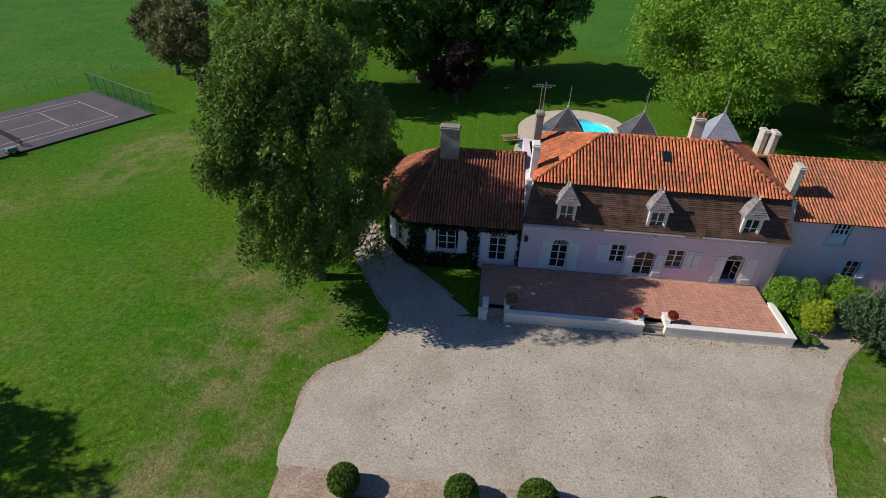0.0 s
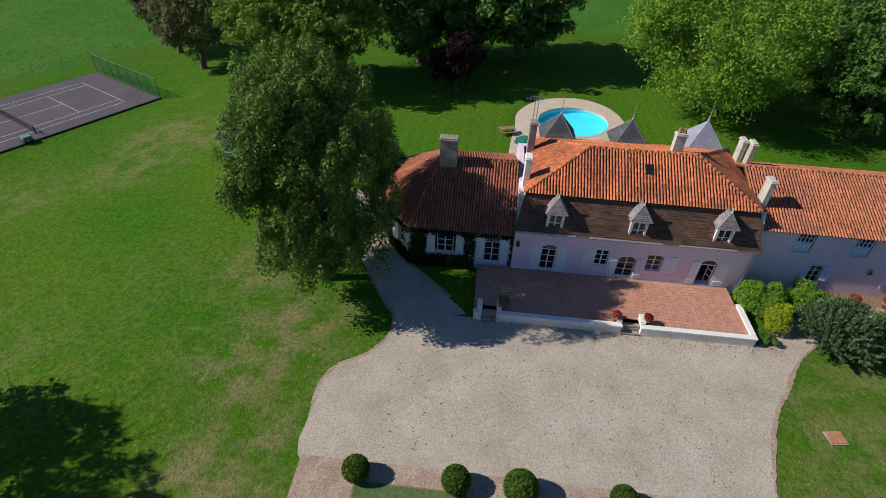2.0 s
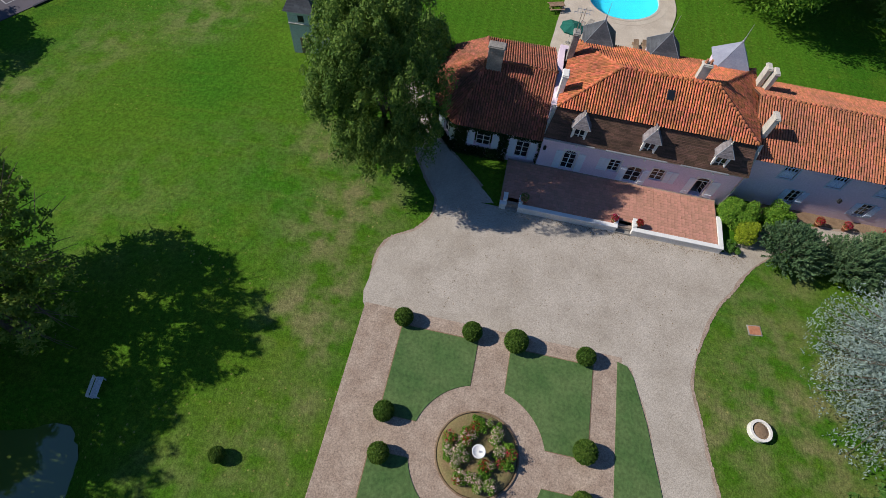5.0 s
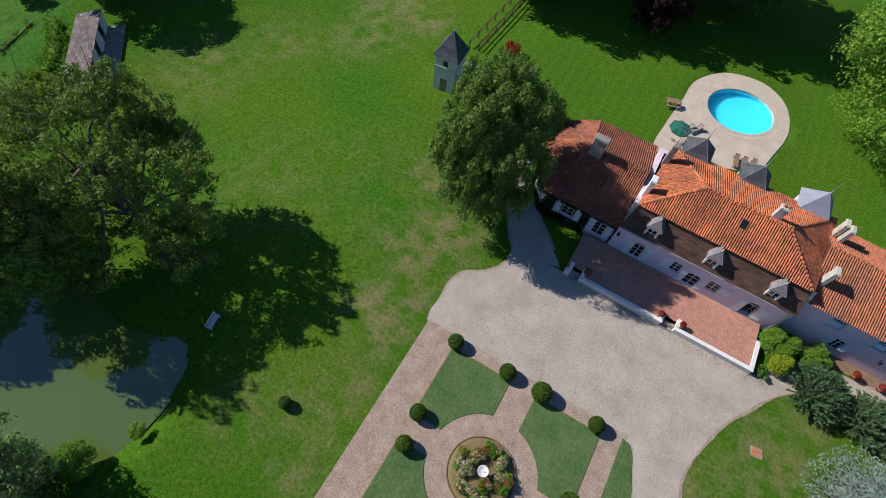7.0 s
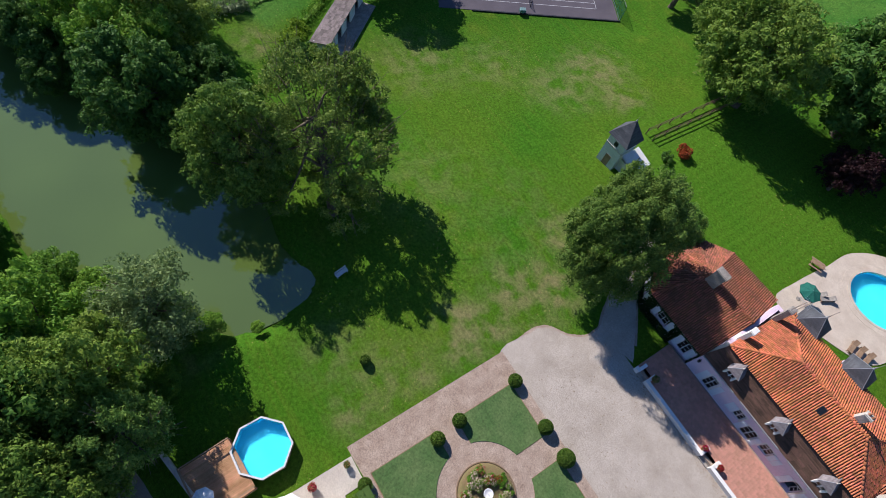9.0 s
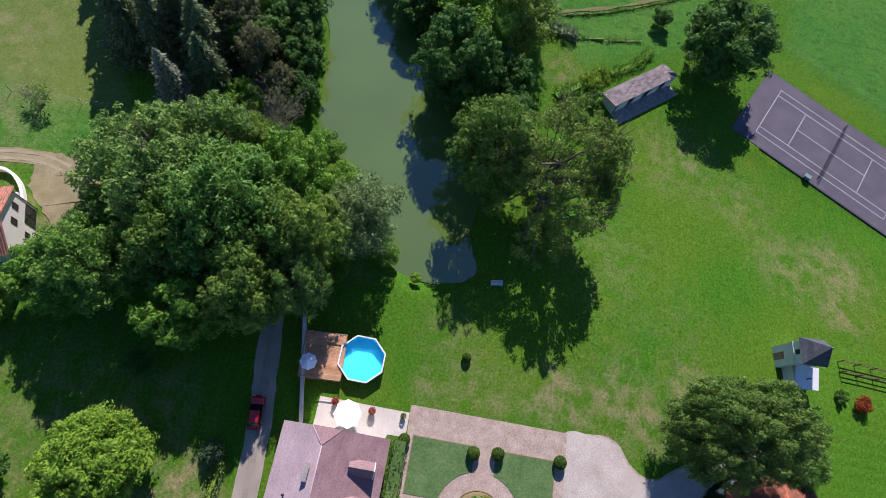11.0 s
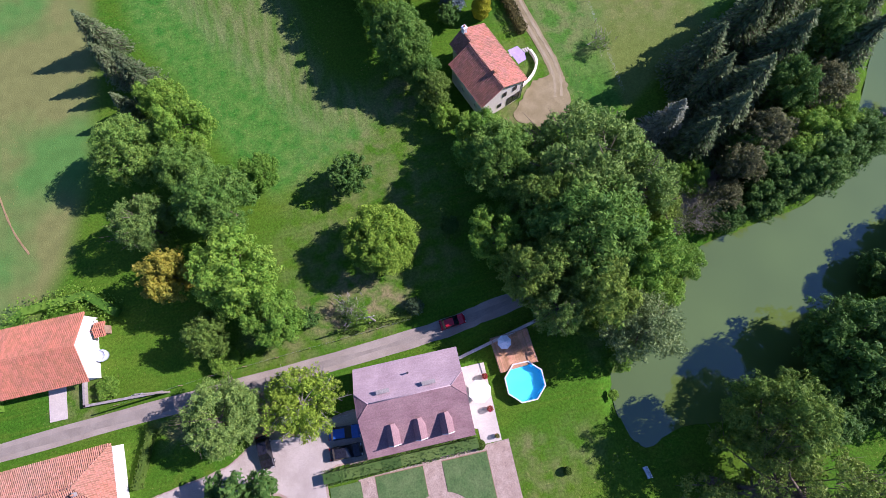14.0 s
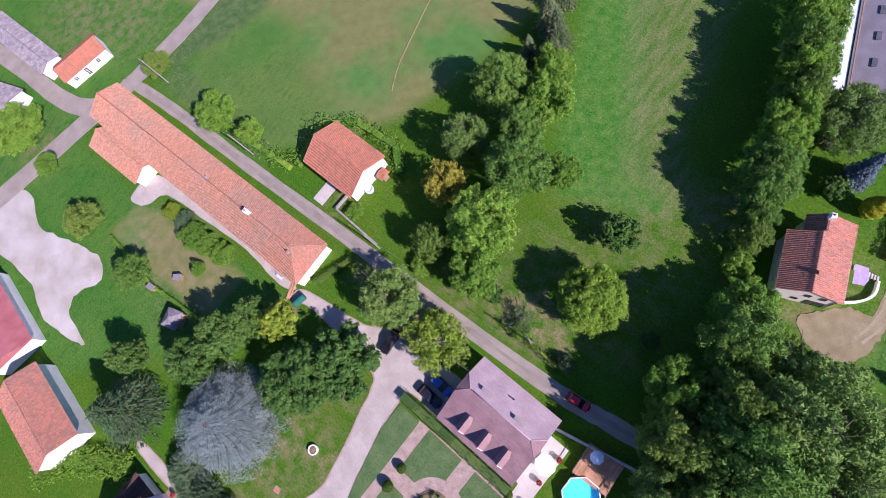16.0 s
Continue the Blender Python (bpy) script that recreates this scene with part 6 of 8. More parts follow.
def field_shed():
    x, y = -61.7, 23.6
    t = thing("open_shed", x, y, float(fall(x, y)), 131, "long open-fronted shed with a brown-grey slab roof and white front panels", "shed")
    L, W = 12.9, 2.7
    part("back_wall", MB().box(-L / 2, W / 2 - 0.2, -0.3, L / 2, W / 2, 1.7), M["offwhite"], t)
    part("end_wall", MB().box(-L / 2, -W / 2, -0.3, -L / 2 + 0.2, W / 2 - 0.2, 1.9), M["offwhite"], t)
    part("end_wall", MB().box(L / 2 - 0.2, -W / 2, -0.3, L / 2, W / 2 - 0.2, 1.9), M["offwhite"], t)
    for i in range(4):
        xa = -L / 2 + 1.0 + i * 3.4
        part("front_panel", MB().box(xa, -W / 2, -0.3, xa + 1.9, -W / 2 + 0.15, 2.05), M["white"], t)
    part("floor_slab", MB().box(-L / 2, -W / 2 - 2.2, -0.2, L / 2, W / 2 - 0.2, 0.06), M["greystone"], t)
    rf = MB()
    pts = [(-L / 2 - 0.3, -W / 2 - 0.12, 2.35), (L / 2 + 0.3, -W / 2 - 0.12, 2.35), (L / 2 + 0.3, W / 2 + 0.3, 1.75), (-L / 2 - 0.3, W / 2 + 0.3, 1.75)]
    back = [pts[3], pts[2], pts[1], pts[0]]
    rf.poly(pts).poly([Vector(p) - Vector((0, 0, 0.1)) for p in back])
    for i in range(4):
        j = (i + 1) % 4
        rf.poly([Vector(pts[i]) - Vector((0, 0, 0.1)), Vector(pts[j]) - Vector((0, 0, 0.1)), pts[j], pts[i]])
    p0, p1 = Vector(pts[0]), Vector(pts[3])
    for i in range(9):
        for j in range(18):
            f0, f1 = i / 9, (i + 1) / 9
            xa, xb = -L / 2 - 0.3 + (L + 0.6) * j / 18, -L / 2 - 0.3 + (L + 0.6) * (j + 0.97) / 18
            ya, yb = p0.y + (p1.y - p0.y) * f0, p0.y + (p1.y - p0.y) * (f1 + 0.02)
            za, zb = p0.z + (p1.z - p0.z) * f0, p0.z + (p1.z - p0.z) * f1
            k = 0.03 + 0.02 * rng.random()
            rf.poly([(xa, ya, za + 0.01), (xb, ya, za + 0.01), (xb, yb, zb + k), (xa, yb, zb + k)])
    part("roof", rf, M["shedtile"], t)


field_shed()


def dovecote():
    x, y = -21.6, 43.7
    t = thing("dovecote", x, y, float(fall(x, y)), 4, "square white dovecote tower with a pointed slate roof", "tower")
    w, e = 1.35, 1.65
    part("wall", MB().box(-w, -w, -0.4, w, w, 5.0), M["offwhite"], t)
    part("string_course", MB().box(-w - 0.06, -w - 0.06, 3.4, w + 0.06, w + 0.06, 3.55).box(-w - 0.12, -w - 0.12, 4.85, w + 0.12, w + 0.12, 5.0), M["limestone"], t)
    r = MB()
    cs, top = [(-e, -e, 5.0), (e, -e, 5.0), (e, e, 5.0), (-e, e, 5.0)], (0, 0, 7.9)
    for i in range(4):
        r.poly([cs[i], cs[(i + 1) % 4], top])
        courses(r, [cs[i], cs[(i + 1) % 4], top], 0.14, 0.02)
    r.poly(cs[::-1])
    part("roof", r, M["slate"], t)
    part("finial", MB().lathe([(0.1, 7.8), (0.12, 7.95), (0.03, 8.1), (0.02, 8.6)], 8), M["zinc"], t)
    part("window", MB().box(-0.3, -w - 0.02, 3.8, 0.3, -w + 0.05, 4.5), M["dark"], t)
    part("door", MB().box(-0.45, -w - 0.03, 0, 0.45, -w + 0.05, 1.9), M["wood"], t)
    ann = part("lean_to", MB().box(w, -0.5, -0.3, w + 2.5, 2.4, 2.0), M["offwhite"], t)
    part("lean_to_roof", MB().poly([(w, -0.65, 2.7), (w + 2.7, -0.65, 2.1), (w + 2.7, 2.55, 2.1), (w, 2.55, 2.7)]).poly([(w, 2.55, 2.63), (w + 2.7, 2.55, 2.03), (w + 2.7, -0.65, 2.03), (w, -0.65, 2.63)]), M["white"], ann)
    part("roof_pipe", MB().tube((w + 1.5, 0.9, 2.2), (w + 1.5, 0.9, 3.1), 0.07, 0.07, 8), M["dark"], ann)


dovecote()


def tennis():
    x, y, z, a = COURT
    t = thing("tennis_court", x, y, z, a, "fenced hard tennis court, dark mauve-grey with white lines", "tennis court")
    part("surface", MB().box(-15.4, -8.0, -0.3, 15.4, 8.0, 0.0), M["court"], t)
    w = 0.05
    L, D, S, V = 11.885, 5.485, 4.115, 6.4
    for xa, ya, xb, yb in ((-L, -D, L, -D), (-L, D, L, D), (-L, -S, L, -S), (-L, S, L, S), (-L, -D, -L, D), (L, -D, L, D), (-V, -S, -V, S), (V, -S, V, S), (-V, 0, V, 0)):
        part("line", MB().box(min(xa, xb) - w, min(ya, yb) - w, 0.0, max(xa, xb) + w, max(ya, yb) + w, 0.006), M["line"], t)
    for s in (-6.4, 6.4):
        part("net_post", MB().tube((0, s, 0), (0, s, 1.07), 0.05, 0.05, 8), M["dark"], t)
    net = MB().box(-0.015, -6.4, 0.88, 0.015, 6.4, 0.95)
    for i in range(65):
        yy = -6.4 + 12.8 * i / 64
        net.box(-0.008, yy - 0.012, 0.05, 0.008, yy + 0.012, 0.88)
    for i in range(5):
        net.box(-0.006, -6.4, 0.1 + 0.16 * i, 0.006, 6.4, 0.125 + 0.16 * i)
    part("net", net, M["dark"], t)
    kerb = MB().box(-10, -8.25, -0.2, 15.55, -8.02, 0.12)
    part("edge_board", kerb, M["dark"], t)
    for sx in (15.55,):
        f = part("fence", MB().box(sx - 0.03, -8.05, 2.72, sx + 0.03, 8.05, 2.78).box(sx - 0.03, -8.05, 0.05, sx + 0.03, 8.05, 0.1), M["steel"], t)
        for i in range(8):
            yy = -8.05 + 16.1 * i / 7
            part("post", MB().tube((sx, yy, -0.2), (sx, yy, 2.8), 0.04, 0.04, 6), M["greencloth"], f)
        mesh = MB()
        for i in range(90):
            yy = -8.05 + 16.1 * i / 90
            mesh.box(sx - 0.006, yy - 0.006, 0.1, sx + 0.006, yy + 0.006, 2.72)
        for i in range(12):
            mesh.box(sx - 0.006, -8.05, 0.2 + 0.21 * i, sx + 0.006, 8.05, 0.212 + 0.21 * i)
        part("mesh", mesh, M["greencloth"], f)
    b = thing("umpire_trolley", *(Matrix.Translation((x, y, z)) @ Matrix.Rotation(radians(a), 4, "Z") @ Vector((-1.6, -7.9, 0))), a, "small faded teal roller trolley on the court", "trolley")
    part("body", MB().box(-0.5, -0.4, 0.25, 0.5, 0.4, 0.8), M["teal"], b, bevel=0.05)
    for sx in (-0.35, 0.35):
        for sy in (-0.42, 0.42):
            part("wheel", MB().tube((sx, sy - 0.04, 0.2), (sx, sy + 0.04, 0.2), 0.2, 0.2, 12), M["rubber"], b)


tennis()

# ---- round swimming pool behind the house ----
pool = thing("swimming_pool", 12.1, 62.0, 0, 0, "oval turquoise swimming pool with a pale stone rim", "swimming pool")
rim, basin = MB(), MB()
n = 56


def oval(r, z):
    a = radians(35)
    out = []
    for i in range(n):
        t = 2 * math.pi * i / n
        u, v = r * 1.06 * math.cos(t), r * 0.95 * math.sin(t)
        out.append((u * math.cos(a) - v * math.sin(a), u * math.sin(a) + v * math.cos(a), z))
    return out


def band(mb, *rings):
    k = len(mb.v)
    for r in rings:
        mb.v += r
    for j in range(len(rings) - 1):
        mb.f += [(k + j * n + i, k + j * n + (i + 1) % n, k + (j + 1) * n + (i + 1) % n, k + (j + 1) * n + i) for i in range(n)]


band(rim, oval(5.3, -0.1), oval(5.3, 0.085), oval(4.55, 0.085), oval(4.55, 0.115), oval(4.2, 0.115), oval(4.2, -0.3))
part("rim", rim, M["poolside"], pool)
band(basin, oval(4.22, 0.0), oval(4.22, -1.1), oval(0.01, -1.2))
part("basin", basin, M["liner"], pool)
w_ = part("water", MB().poly(oval(4.21, -0.06)), M["poolwater"], pool)
w_.visible_shadow = False
deck_pts = smooth_line([(4.9, 59.1), (5.4, 63.9), (8.6, 68.2), (13.6, 69.4), (17.2, 66.9), (18.5, 62.0), (17.5, 56.7), (16.0, 52.8), (11, 50.4), (4.6, 48.6), (4.3, 53.7)][::-1], True, 6)
mb = MB()


def ray_out(th):
    """Where the deck's edge lies in a direction from the pool's middle."""
    best = 0.0
    dx, dy = math.cos(th), math.sin(th)
    for (xa, ya), (xb, yb) in zip(deck_pts, deck_pts[1:] + deck_pts[:1]):
        ex, ey = xb - xa, yb - ya
        det = ex * dy - ey * dx
        if abs(det) > 1e-9:
            t = (ex * (ya - 62.0) - ey * (xa - 12.1)) / det
            s = (dx * (ya - 62.0) - dy * (xa - 12.1)) / det
            if t > 0 and 0 <= s <= 1:
                best = max(best, t)
    return best


ring_i, ring_o = [], []
for i in range(120):
    th = 2 * math.pi * i / 120
    ux, uy = math.cos(th - radians(35)) / (5.25 * 1.06), math.sin(th - radians(35)) / (5.25 * 0.95)
    ri = 1 / math.hypot(ux, uy)
    ro = max(ray_out(th), ri + 0.2)
    ring_i.append((12.1 + ri * math.cos(th), 62 + ri * math.sin(th)))
    ring_o.append((12.1 + ro * math.cos(th), 62 + ro * math.sin(th)))
for i in range(120):
    j = (i + 1) % 120
    mb.poly([(*ring_i[i], 0.07), (*ring_o[i], 0.07), (*ring_o[j], 0.07), (*ring_i[j], 0.07)])
    mb.poly([(*ring_o[i], -0.2), (*ring_o[j], -0.2), (*ring_o[j], 0.07), (*ring_o[i], 0.07)])
tagged(part("pool_terrace", mb, M["poolside"]), "pale beige paved surround of the swimming pool", "pavement", kind="structure")

# ---- raised octagonal pool with its timber deck ----
px, py = -10.9, -9.75
op = thing("raised_pool", px, py, 0, 0, "octagonal raised pool with pale timber sides and bright blue water", "swimming pool")
oc = lambda r, z: [(r * math.cos(math.pi / 8 + i * math.pi / 4), r * math.sin(math.pi / 8 + i * math.pi / 4), z) for i in range(8)]
for i in range(8):
    a, b = oc(2.72, 0)[i], oc(2.72, 0)[(i + 1) % 8]
    c, d = oc(2.6, 0)[(i + 1) % 8], oc(2.6, 0)[i]
    side_ = part("side_panel", MB().prism([(p[0], p[1]) for p in (a, b, c, d)], -0.1, 1.18), M["wood"], op)
    a, b, c, d = oc(2.78, 0)[i], oc(2.78, 0)[(i + 1) % 8], oc(2.6, 0)[(i + 1) % 8], oc(2.6, 0)[i]
    part("rim_board", MB().prism([(p[0], p[1]) for p in (a, b, c, d)], 1.18, 1.22), M["offwhite"], op)
part("basin", MB().poly(oc(2.58, 0.1)), M["liner"], op)
wall8 = MB()
for i in range(8):
    wall8.poly([oc(2.585, 0.1)[i], oc(2.585, 0.1)[(i + 1) % 8], oc(2.585, 1.17)[(i + 1) % 8], oc(2.585, 1.17)[i]])
part("liner", wall8, M["liner"], op)
w8 = part("water", MB().poly(oc(2.58, 1.02)), M["poolwater"], op)
w8.visible_shadow = False
dk = thing("pool_deck", -10.45, -13.9, 0, 4, "raised reddish timber deck with a rail beside the round pool", "deck")
for i in range(33):
    xa = -2.55 + 5.1 * i / 33
    part("plank", MB().box(xa, -2.5, 1.0, xa + 0.143, 2.2, 1.04), M["deckwood"], dk)
for x in (-2.5, 0, 2.4):
    for y in (-2.4, 2.1):
        part("post", MB().box(x, y, -0.1, x + 0.1, y + 0.1, 1.9 if y < 0 or abs(x) > 2 else 0.99), M["wood"], dk)
part("rail", MB().box(-2.55, -2.45, 1.85, 2.55, -2.35, 1.93).box(-2.55, -2.45, 1.4, 2.55, -2.38, 1.46), M["wood"], dk)
part("side_rail", MB().box(2.42, -2.35, 1.85, 2.52, 2.2, 1.93), M["wood"], dk)
part("side_rail", MB().box(-2.52, -2.35, 1.85, -2.42, 2.2, 1.93), M["wood"], dk)
part("fascia", MB().box(-2.55, -2.55, 0.4, 2.55, -2.51, 0.99).box(2.56, -2.5, 0.4, 2.6, 2.2, 0.99), M["wood"], dk)


def parasol(x, y, z, r, h, mat, label, ribs=8):
    t = thing("parasol", x, y, z, 11, label, "parasol")
    part("pole", MB().tube((0, 0, 0), (0, 0, h), 0.03, 0.03, 8), M["offwhite"], t)
    part("base", MB().lathe([(0.28, 0), (0.28, 0.06), (0.06, 0.1)], 14), M["greystone"], t)
    cn = MB()
    for i in range(ribs):
        a0, a1 = 2 * math.pi * i / ribs, 2 * math.pi * (i + 1) / ribs
        p, q = (r * math.cos(a0), r * math.sin(a0), h - 0.45), (r * math.cos(a1), r * math.sin(a1), h - 0.45)
        am = (a0 + a1) / 2
        m_ = (r * 0.9 * math.cos(am), r * 0.9 * math.sin(am), h - 0.47)
        cn.poly([(0, 0, h), p, m_]).poly([(0, 0, h), m_, q])
        cn.poly([p, (p[0], p[1], p[2] - 0.15), (m_[0], m_[1], m_[2] - 0.15), m_]).poly([m_, (m_[0], m_[1], m_[2] - 0.15), (q[0], q[1], q[2] - 0.15), q])
    part("canopy", cn, mat, t)
    for i in range(ribs):
        a0 = 2 * math.pi * i / ribs
        part("rib", MB().tube((0, 0, h - 0.02), (r * math.cos(a0), r * math.sin(a0), h - 0.47), 0.012, 0.012, 4), M["offwhite"], t)
    return t


parasol(-4.75, -9.9, 0.03, 1.55, 2.45, M["cloth"], "open white parasol over the cream terrace")
parasol(-9.3, -15.3, 1.04, 0.95, 2.3, M["cloth"], "small white parasol on the timber deck")
parasol(5.9, 51.6, 0.07, 1.35, 2.5, M["greencloth"], "dark green parasol beside the pool terrace")
tagged(part("cream_terrace", MB().prism([(-6.2, -13.4), (-3.0, -13.4), (-3.0, -5.4), (-3.5, -5.2), (-3.5, -3.2), (-6.2, -3.2)], -0.2, 0.05), M["cream"]), "pale cream paved terrace beside the lodge", "pavement", kind="structure")
gw = thing("garden_wall", -9.0, -16.0, 0, math.degrees(math.atan2(2.6, 11.4)), "low limewashed garden wall along the lane", "wall")
part("wall", MB().box(-6.0, -0.14, -0.2, 6.0, 0.14, 1.0), M["limestone"], gw, bevel=0.03)
part("coping", MB().box(-6.1, -0.2, 1.0, 6.1, 0.2, 1.1), M["limestone"], gw)

# ---- trees ----
D1 = "broad green deciduous tree with a full uneven crown"
dec = [
    place(tree("deciduous_tree", 11.0, 5.0, M["l_mid"], 11, D1, 70, 16000, 0.22, spread=0.23, k=0.38), 23.0, -31.3, 0, 1.1),
    place(tree("deciduous_tree", 11.0, 5.0, M["l_oak"], 12, "olive-green deciduous tree with a ragged crown", 76, 16500, 0.21, bottom=0.03, spread=0.22, k=0.34), -19.8, -39.5, 80, 0.8, 0.85),
    place(tree("deciduous_tree", 11.0, 5.0, M["l_dark"], 13, "dark green deciduous tree with a dense crown", 64, 15000, 0.25, bottom=0.02, core=0.25, spread=0.25), -1.0, 82.0, 0, 2.1),
]
MID, OAK, DARK = dec
COOL = place(tree("deciduous_tree", 11.0, 5.0, M["l_cool"], 14, "fresh green deciduous tree with a lumpy crown", 80, 17000, 0.21, bottom=0.03, spread=0.21, k=0.38), 24.0, -41.4, 0, 1.05, 1.1)
FEATHER = place(tree("deciduous_tree", 11.0, 5.0, M["l_feather"], 15, "pale olive deciduous tree with a loose feathery crown", 85, 18000, 0.19, bottom=0.03, spread=0.2, k=0.34, out=0.65, twigs=14), -25.0, -35.4, 0, 1.5, 1.4)
another(MID, 19.3, -24.5, 100, 0.75, 0.75)
another(COOL, 35.2, -51.8, 200, 1.0, 0.95)
another(MID, 27.6, -53.7, 290, 0.85, 0.95)
another(COOL, 28.0, -47.5, 10, 0.75, 0.95)
another(OAK, 28.4, -24.7, 60, 0.6, 0.7)
another(MID, 18.8, -45.9, 70, 0.55, 0.55)
another(MID, 30.5, -59.0, 70, 0.65, 0.8)
another(FEATHER, 27.3, -13.8, 30, 0.98, 0.8)
another(DARK, 45.8, 8.0, 130, 0.75, 0.85)
another(DARK, 31.0, 4.6, 30, 1.1, 0.85)
another(DARK, 43.8, 2.9, 230, 0.65, 0.8)
another(DARK, 47.2, 14.0, 0, 0.8, 0.8)
another(COOL, -14.5, -38.6, 210, 1.05, 1.05)
another(COOL, -22.2, -26.2, 160, 1.45, 1.45)
another(FEATHER, -29.8, -30.6, 120, 1.1, 1.3)
another(MID, -28.2, -22.2, 20, 1.05, 1.25)
another(OAK, -22.0, -18.8, 300, 0.95, 1.3)
another(FEATHER, -16.4, -17.8, 60, 0.7, 1.1)
another(MID, -11.5, -28.8, 45, 0.82, 0.9)
another(OAK, -17.2, -23.2, 245, 0.85, 1.2)
another(OAK, -17.8, -32.2, 45, 0.9, 1.2)
another(OAK, -32.8, -27.6, 145, 0.6, 0.95)
another(MID, -3.4, -65.9, 0, 0.7, 0.95)
another(COOL, -5.3, -59.2, 90, 0.8, 0.95)
another(OAK, -7.9, -52.7, 180, 0.55, 0.6)
another(MID, -8.8, -48.6, 270, 0.4, 0.42)
another(MID, -12.0, -45.4, 30, 0.5, 0.5)
another(OAK, -2.0, -73.0, 120, 0.75, 1.0)
another(COOL, 1.0, -80.0, 220, 0.8, 1.0)
another(COOL, -4.4, -62.4, 33, 0.75, 0.95)
another(MID, -2.8, -69.4, 133, 0.75, 1.0)
another(MID, -0.6, -76.4, 233, 0.75, 1.0)
another(MID, 2.6, -83.2, 303, 0.8, 1.0)
another(COOL, -6.9, -55.8, 13, 0.55, 0.66)
another(MID, 4.6, -88.5, 53, 0.85, 1.0)
another(MID, -13.1, -42.2, 120, 0.9, 0.8)
another(COOL, 69.4, 12.2, 0, 0.68, 0.5)
another(OAK, 86.4, 12.3, 60, 0.72, 0.5)
another(MID, 79.6, -19.3, 60, 0.8, 0.45)
another(MID, 70.5, -20.5, 160, 0.5, 0.4)
another(OAK, 99.7, -19.5, 60, 0.6, 0.4)
another(MID, 115.5, 9.2, 200, 1.2, 0.55)
another(MID, 104.4, 10.4, 20, 0.5, 0.3)
another(DARK, -51.2, -6.0, 0, 1.15, 1.25)
another(MID, -57.7, -4.5, 100, 1.1, 1.25)
another(OAK, -61.8, 0.5, 200, 1.25, 1.2)
another(MID, -65.0, -8.0, 300, 0.9, 1.1)
another(DARK, -52.0, 1.0, 30, 0.8, 0.8)
another(DARK, -70.0, 35.0, 30, 1.4, 1.2)
another(DARK, -47.0, 1.5, 250, 0.9, 0.7)
another(OAK, -26.0, 69.0, 110, 1.5, 1.4)
another(OAK, -20.5, 68.5, 200, 1.5, 1.45)
another(DARK, -9.0, 79.0, 90, 1.9, 1.7)
another(DARK, 5.5, 84.5, 290, 1.7, 1.7)
another(DARK, 47.0, 72.0, 40, 1.4, 1.3)
another(DARK, 57.0, 78.0, 140, 1.6, 1.4)
another(MID, 46.0, 88.0, 240, 1.6, 1.4)
purple = place(tree("purple_tree", 7.5, 3.6, M["l_purple"], 21, "dark purple-leaved ornamental tree", 26, 5000, 0.26), -3.0, 69.5)
brown = place(tree("brown_leaved_tree", 10.5, 4.4, M["l_brown"], 22, "tall brownish tree with thinning leaves", 30, 6500, 0.27), -43.0, 78.0, 0, 1.25)
another(brown, -51.0, 86.0, 70, 1.2)
bright = place(tree("plane_tree", 17.0, 11.3, M["l_bright"], 23, "very large bright green spreading tree", 110, 43000, 0.235, bottom=0.02, spread=0.26, k=0.42, shell=(0.6, 1.08)), 29.0, 68.5)
another(DARK, 46.0, 64.0, 130, 1.3, 1.2)
place(tree("linden_tree", 8.4, 5.0, M["l_lime"], 24, "round yellow-green lime tree, dense and even", 140, 32000, 0.19, bottom=0.0, spread=0.2, out=0.85, k=0.40, shell=(0.75, 1.05), core=0.35, reach=(0.75, 1.0)), 3.7, -32.2)
small = place(tree("round_tree", 6.0, 3.0, M["l_dark"], 25, "small dark round-headed tree", 30, 5000, 0.24, bottom=0.1, spread=0.3), 6.4, -42.8)
another(small, 27.4, -1.6, 50, 1.95, 1.2, "large round dark-green tree beside the drive")
another(small, -5.9, -32.8, 120, 0.45, 0.45)
another(small, 15.8, -24.4, 60, 0.5, 0.35)
orange = place(tree("autumn_tree", 8.5, 3.6, M["l_orange"], 26, "tree turning orange-yellow for autumn", 26, 5200, 0.28), 32.7, -33.4)
place(tree("yellow_tree", 7.0, 2.6, M["l_yellow"], 27, "slim tree with yellowing leaves", 20, 3400, 0.25), 39.8, 0.2, 0, 1.2)
place(tree("sparse_tree", 8.0, 4.7, M["l_fresh"], 28, "yellow-green tree with sparse leaves and bare twigs", 30, 6500, 0.23, bark=M["greybark"], out=0.4, k=0.25, twigs=30), 17.4, -13.4)
willow = place(tree("willow_tree", 10.0, 4.8, M["l_willow"], 29, "pale grey-green willow with feathery leaves", 34, 10500, 0.21, out=0.3, twigs=10), -26.3, -13.0)
another(FEATHER, 34.5, -41.1, 60, 0.78, 0.9)
another(FEATHER, -9.3, -73.6, 120, 1.0, 0.9)
another(willow, -73.7, -2.0, 220, 1.1, 0.9)
another(willow, -67.0, 3.5, 20, 0.9, 0.8)
# the big oak by the pond, with bare twigs at its edge
oak = place(tree("oak_tree", 16.5, 8.6, M["l_oldoak"], 30, "very large old oak with an open olive-green crown", 62, 26000, 0.22, bottom=0.0, spread=0.23, lean=(-9.5, 2.0), trunk_r=0.55, out=0.4, k=0.22, twigs=62, core=0.06, boughs=30), -31.0, 7.4)
another(OAK, -37.8, 0.3, 140, 1.1, 1.42)
